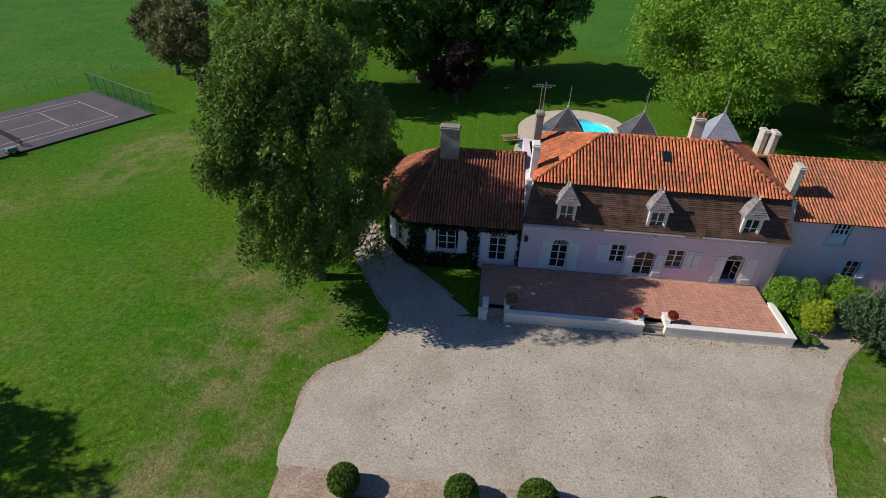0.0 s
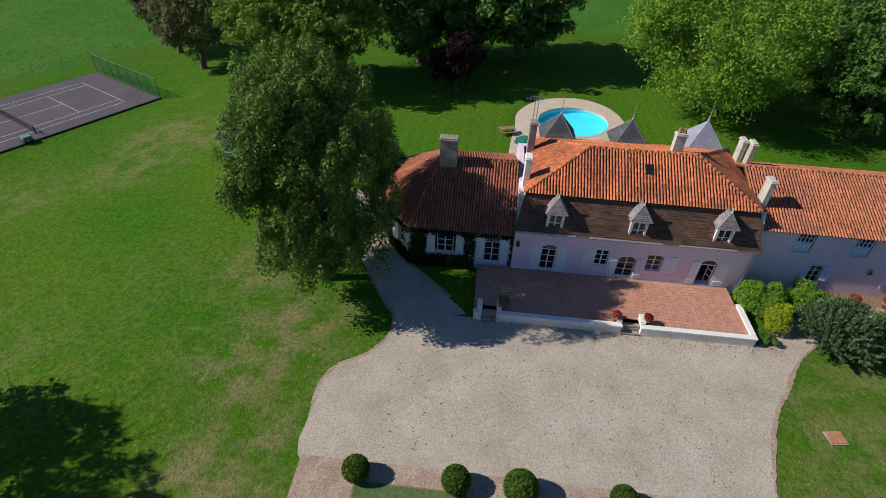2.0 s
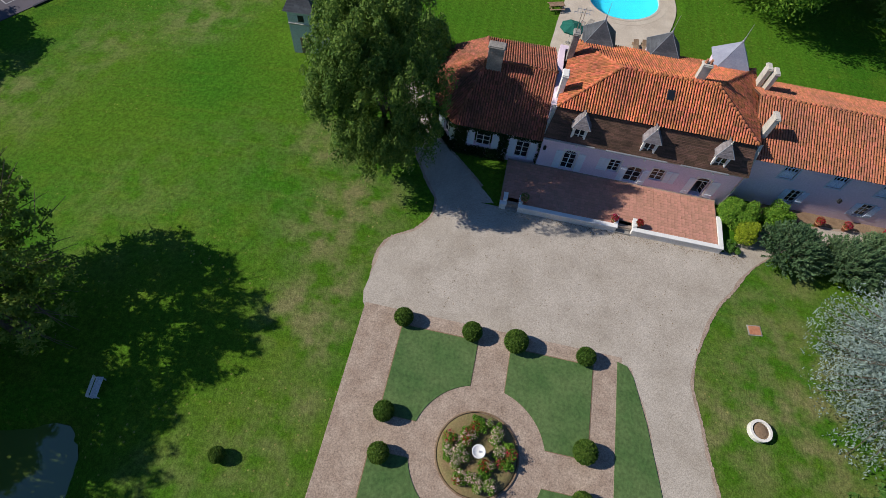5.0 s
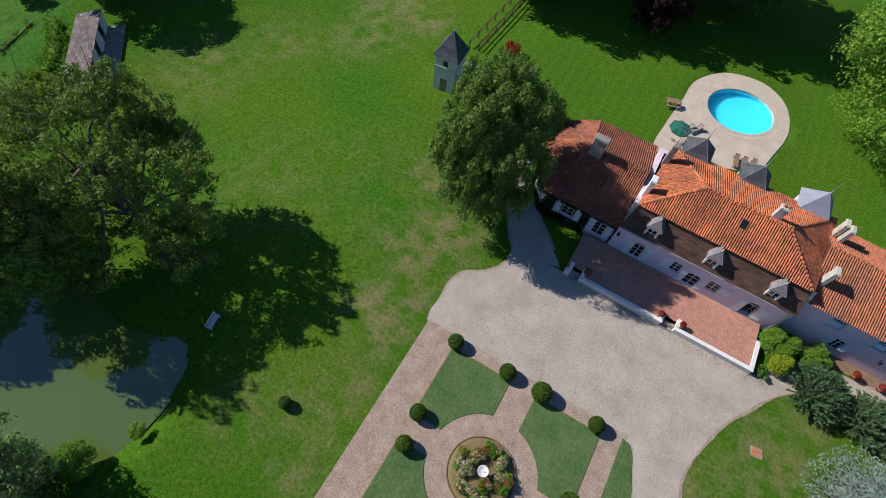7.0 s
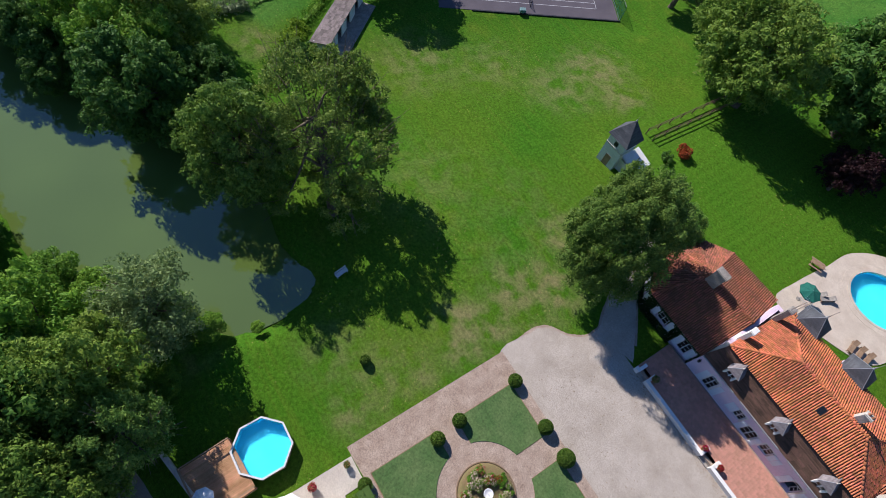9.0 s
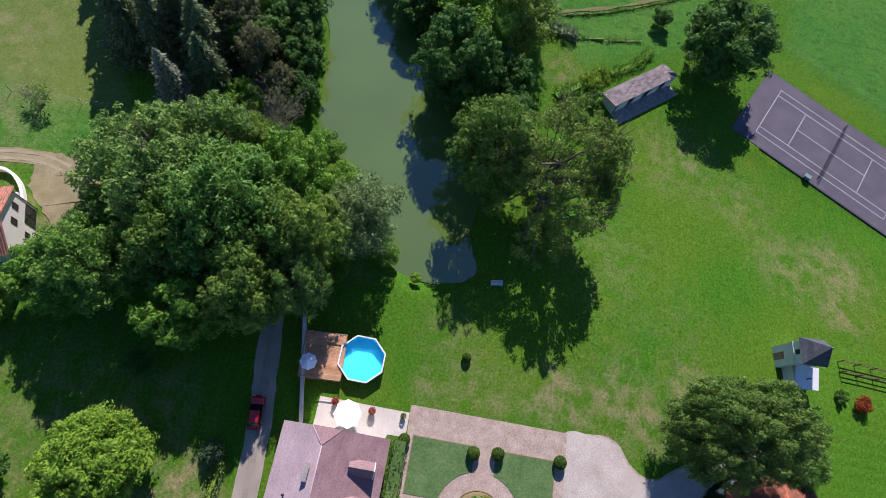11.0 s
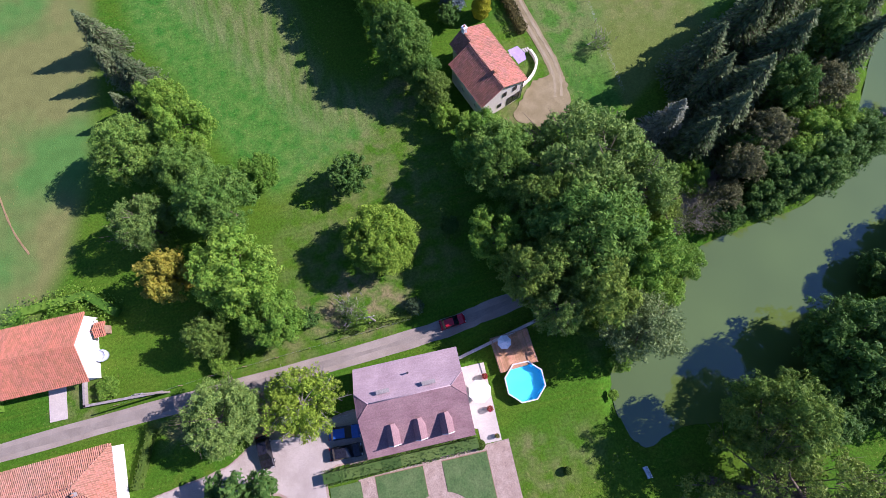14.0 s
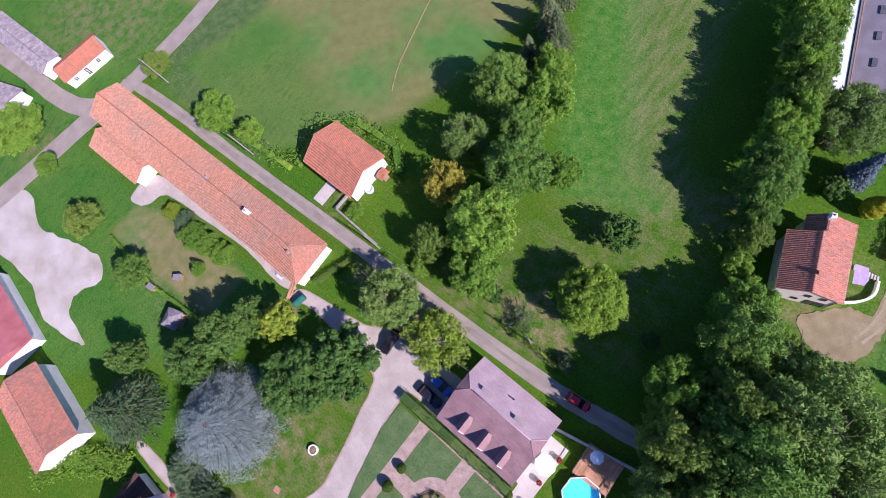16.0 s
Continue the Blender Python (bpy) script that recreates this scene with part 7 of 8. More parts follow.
# the evergreen oak beside the house
holm = place(tree("evergreen_oak", 17.4, 6.8, M["l_holm"], 31, "dense dark evergreen tree with an upright uneven crown", 64, 62000, 0.17, bottom=0.05, spread=0.25, lean=(-0.3, 0.7), trunk_r=0.4, out=0.8, k=0.30, density=1.0, column=True, core=0.22, shell=(0.6, 1.1), plume=0.8), -11.0, 30.4)
holm.matrix_world = pose(-9.55, 29.9, 0) @ Matrix.Diagonal((0.88, 1.06, 0.97, 1.0))
another(COOL, -8.6, 41.2, 0, 0.62, 0.62, "young bright green tree behind the evergreen")
# conifers
fir = place(conifer("fir_tree", 11.5, 3.9, M["l_fir"], 41, "tall dark fir with drooping branches", 22, 13, 38, 0.27), -42.0, -36.5)
for x, y, a, s, sz in ((-50.0, -42.0, 70, 1.25, 1.25), (-46.0, -44.0, 130, 0.95, 1.15), (-56.0, -46.0, 200, 1.35, 1.4), (-66.0, -44.0, 15, 1.2, 1.3), (-46.5, -38.5, 95, 1.15, 1.1), (-70, -50, 15, 1.2, 1.25), (-46.5, -48.5, 155, 1.1, 1.15), (-53.5, -51.5, 310, 1.2, 1.3), (-60.5, -55.0, 5, 1.2, 1.3), (-68.0, -59.0, 100, 1.2, 1.3),
                       (34.4, -65.2, 80, 0.75, 0.85), (37.9, -67.8, 120, 0.7, 0.8), (32.4, -62.0, 160, 0.6, 0.7), (36.5, -60.5, 10, 0.55, 0.65), (39.5, -73, 10, 0.8, 0.85)):
    another(fir, x, y, a, s, sz)
for x, y, a, s, sz in ((-57.0, -29.8, 10, 0.9, 0.85), (-52.5, -29.0, 80, 0.75, 0.75), (-63.5, -31.5, 150, 0.8, 0.75), (-49.0, -32.5, 220, 0.7, 0.8)):
    another(DARK, x, y, a, s, sz)
for x, y, a, s, sz in ((-40.2, -31.5, 60, 0.5, 0.55), (-36.5, -26.5, 200, 0.35, 0.3)):
    another(MID, x, y, a, s, sz)
for x, y, a, s in ((-43.5, -25.6, 0, 0.5), (-48.5, -26.6, 70, 0.6), (-54.0, -27.8, 140, 0.6), (-60.0, -29.6, 210, 0.65), (-66.5, -32.6, 280, 0.65)):
    another(DARK, x, y, a, s, s)
another(OAK, -14.4, -23.2, 20, 0.85, 1.15)
for o, x, y, a, s in ((DARK, -61.5, -13.5, 20, 0.6), (MID, -67.0, -13.0, 0, 0.7), (DARK, -73.0, -16.5, 70, 1.0), (DARK, -79.5, -17.5, 140, 1.05), (OAK, -71.0, -5.5, 20, 0.75), (MID, -80.5, -6.5, 90, 0.7), (willow, -79.0, -11.0, 40, 1.05), (willow, -87.5, -14.5, 140, 1.15), (DARK, -87.0, -21.0, 240, 1.1), (DARK, -93.0, -12.0, 40, 1.2), (DARK, -67.0, -12.0, 200, 0.95)):
    another(o, x, y, a, s, s * 0.95)
another(brown, -46.0, -31.5, 40, 0.65, 0.95)
another(brown, -50.5, -35.0, 90, 0.8, 1.0)
another(brown, -60.5, -39.5, 190, 0.85, 1.0)
another(MID, -56.5, -33.5, 130, 0.85, 0.85)
another(MID, -61.5, -35.0, 40, 0.75, 0.75)
another(DARK, -55.0, -40.5, 75, 0.75, 1.15)
another(DARK, -63.0, -47.0, 175, 0.8, 1.3)
fruit = place(tree("fruit_tree", 3.0, 1.8, M["l_feather"], 37, "small thin fruit tree with few leaves", 14, 700, 0.13, bark=M["greybark"], out=0.3, twigs=14), -34.9, -56.3)
another(fruit, 9.8, -24.0, 60, 1.25, 0.95, "sparse dry shrub on the bank above the lane")
another(small, -13.1, -65.9, 30, 0.6, 0.55, "dark rounded shrub behind the white house")
another(fir, -33.9, -74.6, 30, 0.5, 0.72)
another(fir, -35.4, -75.6, 130, 0.45, 0.68)
another(small, -41.8, -34.0, 60, 0.8, 0.75)
place(tree("weeping_willow", 4.8, 3.3, M["l_yellow"], 33, "yellow-green weeping willow leaning over the pond", 26, 3600, 0.2, bottom=0.0, lean=(-1.2, -0.6), twigs=10), -75.2, -34.6, z=WATER + 0.3)
another(brown, -43.5, -27.8, 140, 0.5, 0.65)
another(DARK, 57.0, 21.5, 0, 0.55, 0.8)
blue = place(conifer("blue_cedar", 8.5, 8.6, M["l_blue"], 42, "wide blue-grey cedar with level needled branches", 14, 20, 440, 0.125, 0.05, flat=1.0), 36.1, 17.6)
place(conifer("blue_spruce", 9.5, 2.1, M["l_spruce"], 43, "tall blue-grey spruce tree", 24, 12, 34, 0.20), -14.4, -69.0)
place(conifer("grey_spruce", 11.0, 3.2, M["l_greyfir"], 46, "tall grey-green spruce among dark conifers", 20, 12, 34, 0.26), -39.0, -40.0)
place(conifer("dark_cedar", 11.0, 6.6, M["l_darkcedar"], 44, "spreading dark green cedar with drooping branches", 16, 14, 80, 0.26, 0.22), 51.6, 28.2)
def cypress(x, y, H, R):
    """A dense teardrop of small sprays on a solid heart."""
    lr = np.random.default_rng(45)
    t = thing("golden_cypress", x, y, float(fall(x, y)), 0, "dense golden conical cypress tree", "tree")
    shape = lambda k: R * (0.55 + 1.5 * k - 2.05 * k * k) ** 0.7 if k < 0.3 else R * (1 - ((k - 0.3) / 0.7) ** 1.5) ** 0.85
    part("heart", MB().lathe([(max(0.02, 0.86 * shape(i / 12)), H * i / 12.6) for i in range(13)], 20), M["l_gold"], t, smooth=True)
    k = lr.uniform(0, 1, 2600) ** 1.25
    a = lr.uniform(0, 6.2832, 2600)
    r = np.array([shape(v) for v in k]) * (1 + 0.10 * np.sin(a * 5 + k * 22))
    c = np.stack([r * np.cos(a), r * np.sin(a), k * H], 1)
    V, F = leaves(c, np.full(len(c), 0.09), 9000, 0.11, 0.6, -1, lr=lr)
    part("foliage", fast_mesh("foliage", V, F, M["l_gold"]), M["l_gold"], t)


cypress(-18.4, -66.0, 5.4, 1.45)
# dead trees with bare grey branches
def bare(name, H, seed, x, y):
    lr = np.random.default_rng(seed)
    t = thing(name, x, y, float(fall(x, y)), 0, "nearly leafless grey tree with fine bare branches", "tree")
    mb = MB()
    tips = [(lr.normal(0, 1.2), lr.normal(0, 1.2), H * lr.uniform(0.45, 1.0)) for _ in range(40)]
    limbs(mb, 0.14, H * 0.75, tips[:12], lr)
    for i in range(520):
        tip = Vector(tips[i % 40])
        p = Vector((tip.x * 0.2, tip.y * 0.2, tip.z * 0.7)).lerp(tip, lr.uniform(0.3, 1.0))
        q = p + Vector((tip.x * 0.5, tip.y * 0.5, 0.9)).normalized() * lr.uniform(0.2, 0.8) + Vector(lr.normal(0, 0.3, 3))
        mb.tube(p, q, 0.018, 0.006, 3, False)
    part("trunk", mb, M["deadwood"], t)
    V, F = leaves(np.array(tips), np.full(40, 0.8), 900, 0.14, 0.3, -1, lr=lr)
    part("dry_leaves", fast_mesh("dry_leaves", V, F, M["l_brown"]), M["l_brown"], t)


bare("bare_tree", 11.0, 51, -37.6, -25.8)
bare("bare_tree", 9.0, 52, -34.2, -24.6)


# ---- clipped balls and hedges ----
def ball(name, r, h, mat, seed, label, count=1500, size=0.085):
    lr = np.random.default_rng(seed)
    t = thing(name, 0, 0, 0, 0, label, "topiary")
    core = MB().lathe([(r * 0.55, 0), (r * 0.86, h * 0.22), (r * 0.92, h * 0.5), (r * 0.72, h * 0.8), (r * 0.3, h * 0.95), (0.01, h * 0.97)], 18)
    part("core", core, mat, t, smooth=True)
    d = lr.normal(size=(count, 3))
    d /= np.linalg.norm(d, axis=1)[:, None]
    c = d * np.array([r * 0.97, r * 0.97, h * 0.5]) + np.array([0, 0, h * 0.5])
    V, F = leaves(c, np.full(count, 0.035), count * 2, size, 0.3, -1, lr=lr)
    part("foliage", fast_mesh("foliage", V, F, mat), mat, t)
    return t


box1 = place(ball("box_ball", 0.72, 1.35, M["l_box"], 61, "clipped box ball beside the garden path"), -3.9, 14.5)
for x, y, s in ((1.45, 14.5, 1.05), (10.2, 14.5, 1.0), (-3.55, 7.3, 1.0), (-3.2, 4.55, 1.0), (10.55, 7.6, 1.15), (10.6, 4.4, 1.0), (-3.3, -3.3, 0.9), (-13.5, 2.2, 0.75)):
    another(box1, x, y, 40 * s * x, s)
another(box1, 4.85, 14.45, 77, 1.25, 1.2, "larger clipped box ball beside the garden path")


def hedge(name, pts, w, h, mat, seed, label, density=90, size=0.11, wild=0.0):
    """A leafy hedge along a line: a core and a skin of leaves."""
    lr = np.random.default_rng(seed)
    x0, y0 = pts[0]
    z0 = float(fall(x0, y0))
    t = thing(name, x0, y0, z0, 0, label, "hedge")
    core = MB()
    cs = []
    for (xa, ya), (xb, yb) in zip(pts, pts[1:]):
        L = math.hypot(xb - xa, yb - ya)
        ang = math.atan2(yb - ya, xb - xa)
        m = Matrix.Translation((xa - x0, ya - y0, 0)) @ Matrix.Rotation(ang, 4, "Z")
        q = 0.6 if wild else 0.88
        pieces = max(1, int(L / 2.5))
        for i in range(pieces):
            f0, f1 = i / pieces, (i + 1) / pieces
            zg = float(fall(xa + (xb - xa) * (f0 + f1) / 2, ya + (yb - ya) * (f0 + f1) / 2)) - z0
            core.box(L * f0, -w * 0.42 * q, zg - 0.4, L * f1 + 0.02, w * 0.42 * q, zg + h * q, m)
        k = int(L * (w + 2 * h) * density / 10)
        s = lr.uniform(0, L, k)
        f = lr.uniform(0, w + 2 * h, k)
        yy = np.where(f < h, -w / 2, np.where(f < h + w, f - h - w / 2, w / 2)) + lr.normal(0, 0.05 + wild, k)
        zz = np.where(f < h, f, np.where(f < h + w, h + 0.08 * np.sin(s * 1.3) + 0.06 * np.sin(s * 3.1), 2 * h + w - f)) * (1 + wild * np.sin(s * 0.9 + 2 * np.sin(s * 0.37))) + lr.normal(0, 0.04 + wild * 0.5, k)
        cs.append(np.stack([xa - x0 + s * math.cos(ang) - yy * math.sin(ang), ya - y0 + s * math.sin(ang) + yy * math.cos(ang), zz], 1))
    c = np.concatenate(cs)
    c[:, 2] += fall(c[:, 0] + x0, c[:, 1] + y0) - z0
    part("core", core, mat, t)
    V, F = leaves(c, np.full(len(c), 0.08), len(c) * 3, size, 0.3, -1, lr=lr)
    part("foliage", fast_mesh("foliage", V, F, mat), mat, t)


hedge("garden_hedge", [(-3.1, -3.7), (17.2, -3.6)], 1.7, 1.55, M["l_hedge"], 71, "thick leafy hedge between the lodge and the garden")
hedge("cottage_hedge", [(59, -21), (60.5, -30), (55, -34), (46, -34.5), (42, -31)], 2.2, 1.8, M["l_mid"], 72, "overgrown green hedge round the cottage", 60, 0.16, 0.4)
hedge("roadside_hedge", [(78, -18.5), (60, -20)], 2.0, 1.4, M["l_mid"], 73, "rough green hedge along the lane", 60, 0.16, 0.4)
hedge("farm_hedge", [(41.2, -7.5), (38.5, -14.5)], 1.0, 1.3, M["l_box"], 74, "clipped hedge at the end of the farmhouse")
hedge("yard_hedge", [(45.5, 35.0), (51, 38.5), (56, 43), (59, 48)], 4.0, 1.3, M["l_mid"], 75, "bright green overgrown hedge", 190, 0.2, 0.3)
hedge("track_hedge", [(-16.5, -74.2), (-20.0, -75.0), (-22.2, -71.2), (-23.1, -66.5), (-24.0, -61.2)], 1.3, 1.5, M["l_russet"], 76, "clipped brown hedge along the farm track", 230, 0.15, 0.06)
hedge("orchard_wall_hedge", [(81, 11.5), (66, 12.3), (52.5, 10.2)], 0.7, 0.7, M["l_mid"], 77, "low green hedge round the cottage garden")
hedge("ditch_shrub", [(-69.3, 6.8), (-68.6, 9.6), (-69.2, 12.6)], 1.9, 1.1, M["l_grey"], 78, "grey-green spreading shrub at the end of a ditch", 200, 0.17, 0.22)
hedge("ditch_reeds", [(-69.2, 12.6), (-70.6, 17.4), (-72.8, 24.4)], 0.5, 0.22, M["l_feather"], 81, "thin low line of green reeds along a ditch", 260, 0.13, 0.12)
hedge("shed_shrub", [(-56.0, 10.2), (-59.2, 13.9)], 1.7, 1.0, M["l_mid"], 79, "low green shrub behind the open shed", 210, 0.16, 0.25)
hedge("shed_reeds", [(-59.8, 14.6), (-63.9, 18.6)], 1.9, 0.7, M["l_fresh"], 82, "pale green plants with long spiky leaves", 190, 0.26, 0.3)
hedge("shed_hedge", [(-64.2, 19.2), (-67.0, 23.2), (-71.0, 26.0)], 1.3, 0.8, M["l_mid"], 83, "low ragged hedge behind the open shed", 210, 0.16, 0.25)
hedge("pasture_hedge", [(-72.0, 9.0), (-78.0, 19.6), (-85.6, 32.8), (-95.6, 47.4)], 0.5, 0.22, M["l_oak"], 80, "low line of dark grass beside a ditch", 260, 0.13, 0.14)
hedge("bank_hedge", [(12.4, -21.7), (6.9, -21.9), (2.0, -21.7)], 0.7, 0.9, M["l_oak"], 84, "low dull-green hedge on the bank above the lane", 210, 0.13, 0.12)
another(small, -77.6, 27.2, 40, 0.62, 0.5, "dark rounded shrub beside the ditch")


def leaf_litter():
    """Dry leaves lying on the gravel, thickest along the foot of the terrace."""
    lr = np.random.default_rng(97)
    foot = np.stack([lr.uniform(1.8, 21.4, 420), 26.95 - np.abs(lr.normal(0, 0.45, 420))], 1)
    corner = np.stack([lr.normal(22.3, 0.7, 160), lr.normal(27.0, 0.5, 160)], 1)
    wide = np.stack([lr.uniform(-3.5, 19.0, 420), lr.uniform(16.0, 26.5, 420)], 1)
    p = np.concatenate([foot, corner, wide])
    c = np.concatenate([p, lr.uniform(0.042, 0.060, (len(p), 1))], 1)
    a = lr.uniform(0, 6.2832, len(p))
    d = np.stack([np.cos(a), np.sin(a), lr.normal(0, 0.15, len(p))], 1)
    b = np.stack([-np.sin(a), np.cos(a), lr.normal(0, 0.15, len(p))], 1)
    s = lr.uniform(0.03, 0.065, len(p))[:, None]
    V = np.stack([c - d * s, c - b * s * 0.6, c + d * s, c + b * s * 0.6], 1).reshape(-1, 3)
    tagged(new("leaf_litter", fast_mesh("leaf_litter", V, np.arange(len(p) * 4).reshape(-1, 4), M["l_litter"])), "dry brown fallen leaves scattered over the gravel", "fallen leaves", kind="stuff")


leaf_litter()


def shrub(name, r, h, mat, seed, label, lumps=12, count=1600, size=0.14):
    lr = np.random.default_rng(seed)
    t = thing(name, 0, 0, 0, 0, label, "shrub")
    C, Q = crown_lumps(h, r, lr, lumps, 1.0, 0.0, 0.42)
    mb = MB()
    for x, y, z in C:
        mb.tube((0, 0, -0.1), (x, y, z), 0.05, 0.015, 4, False)
    part("stems", mb, M["bark"], t)
    V, F = leaves(C, Q, count, size, 0.55, -0.9, lr=lr)
    part("foliage", fast_mesh("foliage", V, F, mat), mat, t)
    return t


def shoot_shrub(name, r, h, mat, seed, label, shoots=330):
    """A shrub of long upright shoots, each set with narrow leaves, spreading from one base."""
    lr = np.random.default_rng(seed)
    t = thing(name, 0, 0, 0, 0, label, "shrub")
    stems = MB()
    cs, ts = [], []
    for i in range(shoots):
        a, f = lr.uniform(0, 6.2832), lr.uniform(0, 1) ** 0.5
        tip = np.array([math.cos(a) * r * f, math.sin(a) * r * f, h * (1 - 0.72 * f * f) * lr.uniform(0.85, 1.12)])
        base = tip * np.array([0.35, 0.35, 0.15])
        if i % 6 == 0:
            stems.tube(tuple(base), tuple(tip), 0.03, 0.008, 4, False)
        n = 34
        k = lr.uniform(0.25, 1.03, n)
        bend = np.array([0, 0, 0.18 * h])[None] * (k * (1 - k))[:, None]
        c = base[None] * (1 - k)[:, None] + tip[None] * k[:, None] + bend
        d = (tip - base) / np.linalg.norm(tip - base)
        q = d[None] * 0.9 + lr.normal(0, 0.55, (n, 3))
        cs.append(c + lr.normal(0, 0.05, (n, 3)))
        ts.append(q / np.linalg.norm(q, axis=1)[:, None])
    c, q = np.concatenate(cs), np.concatenate(ts)
    b = np.cross(q, np.array([0, 0, 1.0])[None] + lr.normal(0, 0.4, (len(c), 3)))
    b /= np.linalg.norm(b, axis=1)[:, None]
    s = lr.uniform(0.11, 0.19, len(c))[:, None]
    V = np.stack([c - q * s, c - b * s * 0.3, c + q * s, c + b * s * 0.3], 1).reshape(-1, 3)
    part("stem", stems, M["bark"], t)
    part("foliage", fast_mesh("foliage", V, np.arange(len(c) * 4).reshape(-1, 4), mat), mat, t)
    return t


g1 = place(shoot_shrub("grey_shrub", 3.1, 3.7, M["l_euphorbia"], 81, "large rounded blue-green shrub of upright leafy shoots"), 27.0, 28.0)
another(g1, 31.9, 27.9, 80, 0.95)
another(g1, 1.3, -22.7, 30, 0.45, 0.7, "slim blue-green shrub beside the lane")
another(g1, 37.0, 27.4, 180, 1.3, 1.0)
another(g1, 35.0, 29.5, 220, 0.8, 0.8)
s1 = place(shrub("green_shrub", 1.9, 2.3, M["l_bright"], 82, "bushy green shrub at the corner of the house", 22, 6500, 0.11), 22.9, 31.0)
another(s1, 26.3, 31.5, 60, 0.85, 0.95)
another(s1, 66.0, 0.8, 10, 1.5, 1.2)
another(s1, 62.2, 0.2, 110, 1.3, 1.2)
another(s1, 58.6, -0.7, 210, 1.3, 1.1)
another(s1, 60.7, 4.3, 310, 0.8, 0.9)
another(s1, 20, -23.5, 30, 0.8, 0.7)
another(s1, 44, -21, 30, 0.9, 0.7)
lim = place(shrub("lime_shrub", 1.05, 2.5, M["l_privet"], 83, "yellow-green conical shrub beside the terrace", 18, 4200, 0.10), 23.4, 28.9)
dk1 = place(shrub("dark_shrub", 1.0, 1.0, M["l_dark"], 84, "low dark green shrub", 10, 1200, 0.12), 22.3, 27.6, 0, 0.8)
rust = place(shrub("rust_shrub", 1.2, 1.7, M["l_rust"], 85, "rust-red shrub on the lawn", 12, 1600, 0.13), -17.4, 53.6)
another(dk1, -17.9, 50.8, 20, 1.0, 1.3)
another(dk1, -57.6, 16.2, 20, 1.8, 1.8)
for x, y, s in ((-33, -17.5, 1.4), (-28, -12.2, 1.2), (-24.0, -9.6, 0.9), (-22.0, -5.5, 0.4), (-37, -20.5, 1.5), (-19, -18, 1.3), (-21, -15.4, 1.1), (9.0, -22.5, 0.9), (28, -21.5, 1.2)):
    another(s1, x, y, 47 * x, s, s * 0.8)
another(g1, 69.8, -0.2, 40, 0.75, 0.6, "olive-green rounded shrub beside the gravel strip")
another(lim, 73.2, 0.2, 140, 1.6, 1.0, "olive-yellow rounded shrub beside the gravel strip")

# ---- cars ----
def car(x, y, turn, paint, label):
    t = thing("car", x, y, 0.03, turn, label, "car")
    prof = [(-2.05, 0.35), (-2.1, 0.62), (-1.95, 0.86), (-1.15, 0.95), (0.75, 0.95), (1.75, 0.84), (2.05, 0.66), (2.08, 0.36)]
    cab = [(-1.75, 0.92), (-1.35, 1.42), (0.15, 1.45), (0.95, 0.93)]
    body = MB()
    for pr, w0, w1 in ((prof, 0.86, 0.80),):
        n = len(pr)
        k = len(body.v)
        for yy in (-w0, w0):
            body.v += [(px, yy * (0.94 if pz > 0.8 or pz < 0.4 else 1), pz) for px, pz in pr]
        body.f += [tuple(k + i for i in range(n)), tuple(k + 2 * n - 1 - i for i in range(n))]
        body.f += [(k + i, k + n + i, k + n + (i + 1) % n, k + (i + 1) % n) for i in range(n)]
    b = part("body", body, paint, t, bevel=0.05)
    k = MB()
    kv = [(px, s * (0.80 if pz < 1 else 0.60), pz) for s in (-1, 1) for px, pz in cab]
    k.v += kv
    k.f += [(0, 1, 2, 3), (7, 6, 5, 4), (0, 4, 5, 1), (3, 2, 6, 7)]
    part("cabin_glass", k, M["carglass"], t)
    part("roof", MB().prism([(-1.36, -0.60), (0.16, -0.60), (0.16, 0.60), (-1.36, 0.60)], 1.425, 1.475), paint, t, bevel=0.02)
    for px in (-1.3, 1.3):
        for s in (-1, 1):
            w = part("wheel", MB().tube((px, s * 0.66, 0.31), (px, s * 0.87, 0.31), 0.31, 0.31, 16), M["rubber"], t)
            part("rim", MB().tube((px, s * 0.86, 0.31), (px, s * 0.885, 0.31), 0.19, 0.17, 12), M["steel"], w)
    for s in (-0.62, 0.62):
        part("headlight", MB().box(1.98, s - 0.16, 0.62, 2.08, s + 0.16, 0.76), M["offwhite"], t)
        part("tail_light", MB().box(-2.12, s - 0.12, 0.62, -2.03, s + 0.12, 0.82), M["redpaint"], t)
    part("bumper", MB().box(1.98, -0.82, 0.34, 2.14, 0.82, 0.52), M["dark"], t)
    part("bumper", MB().box(-2.16, -0.82, 0.34, -2.02, 0.82, 0.52), M["dark"], t)
    return t


red_car = car(-3.3, -19.6, 186, M["redpaint"], "small red car parked on the lane in tree shade")
red_car.matrix_world = red_car.matrix_world @ Matrix.Scale(0.84, 4)
car(13.7, -8.6, 175, M["bluepaint"], "bright blue car parked in the shade of the lodge")
car(13.9, -6.2, 178, M["blackpaint"], "dark car parked in the shade of the lodge")
car(24.3, -8.4, 95, M["blackpaint"], "black car parked under the trees")


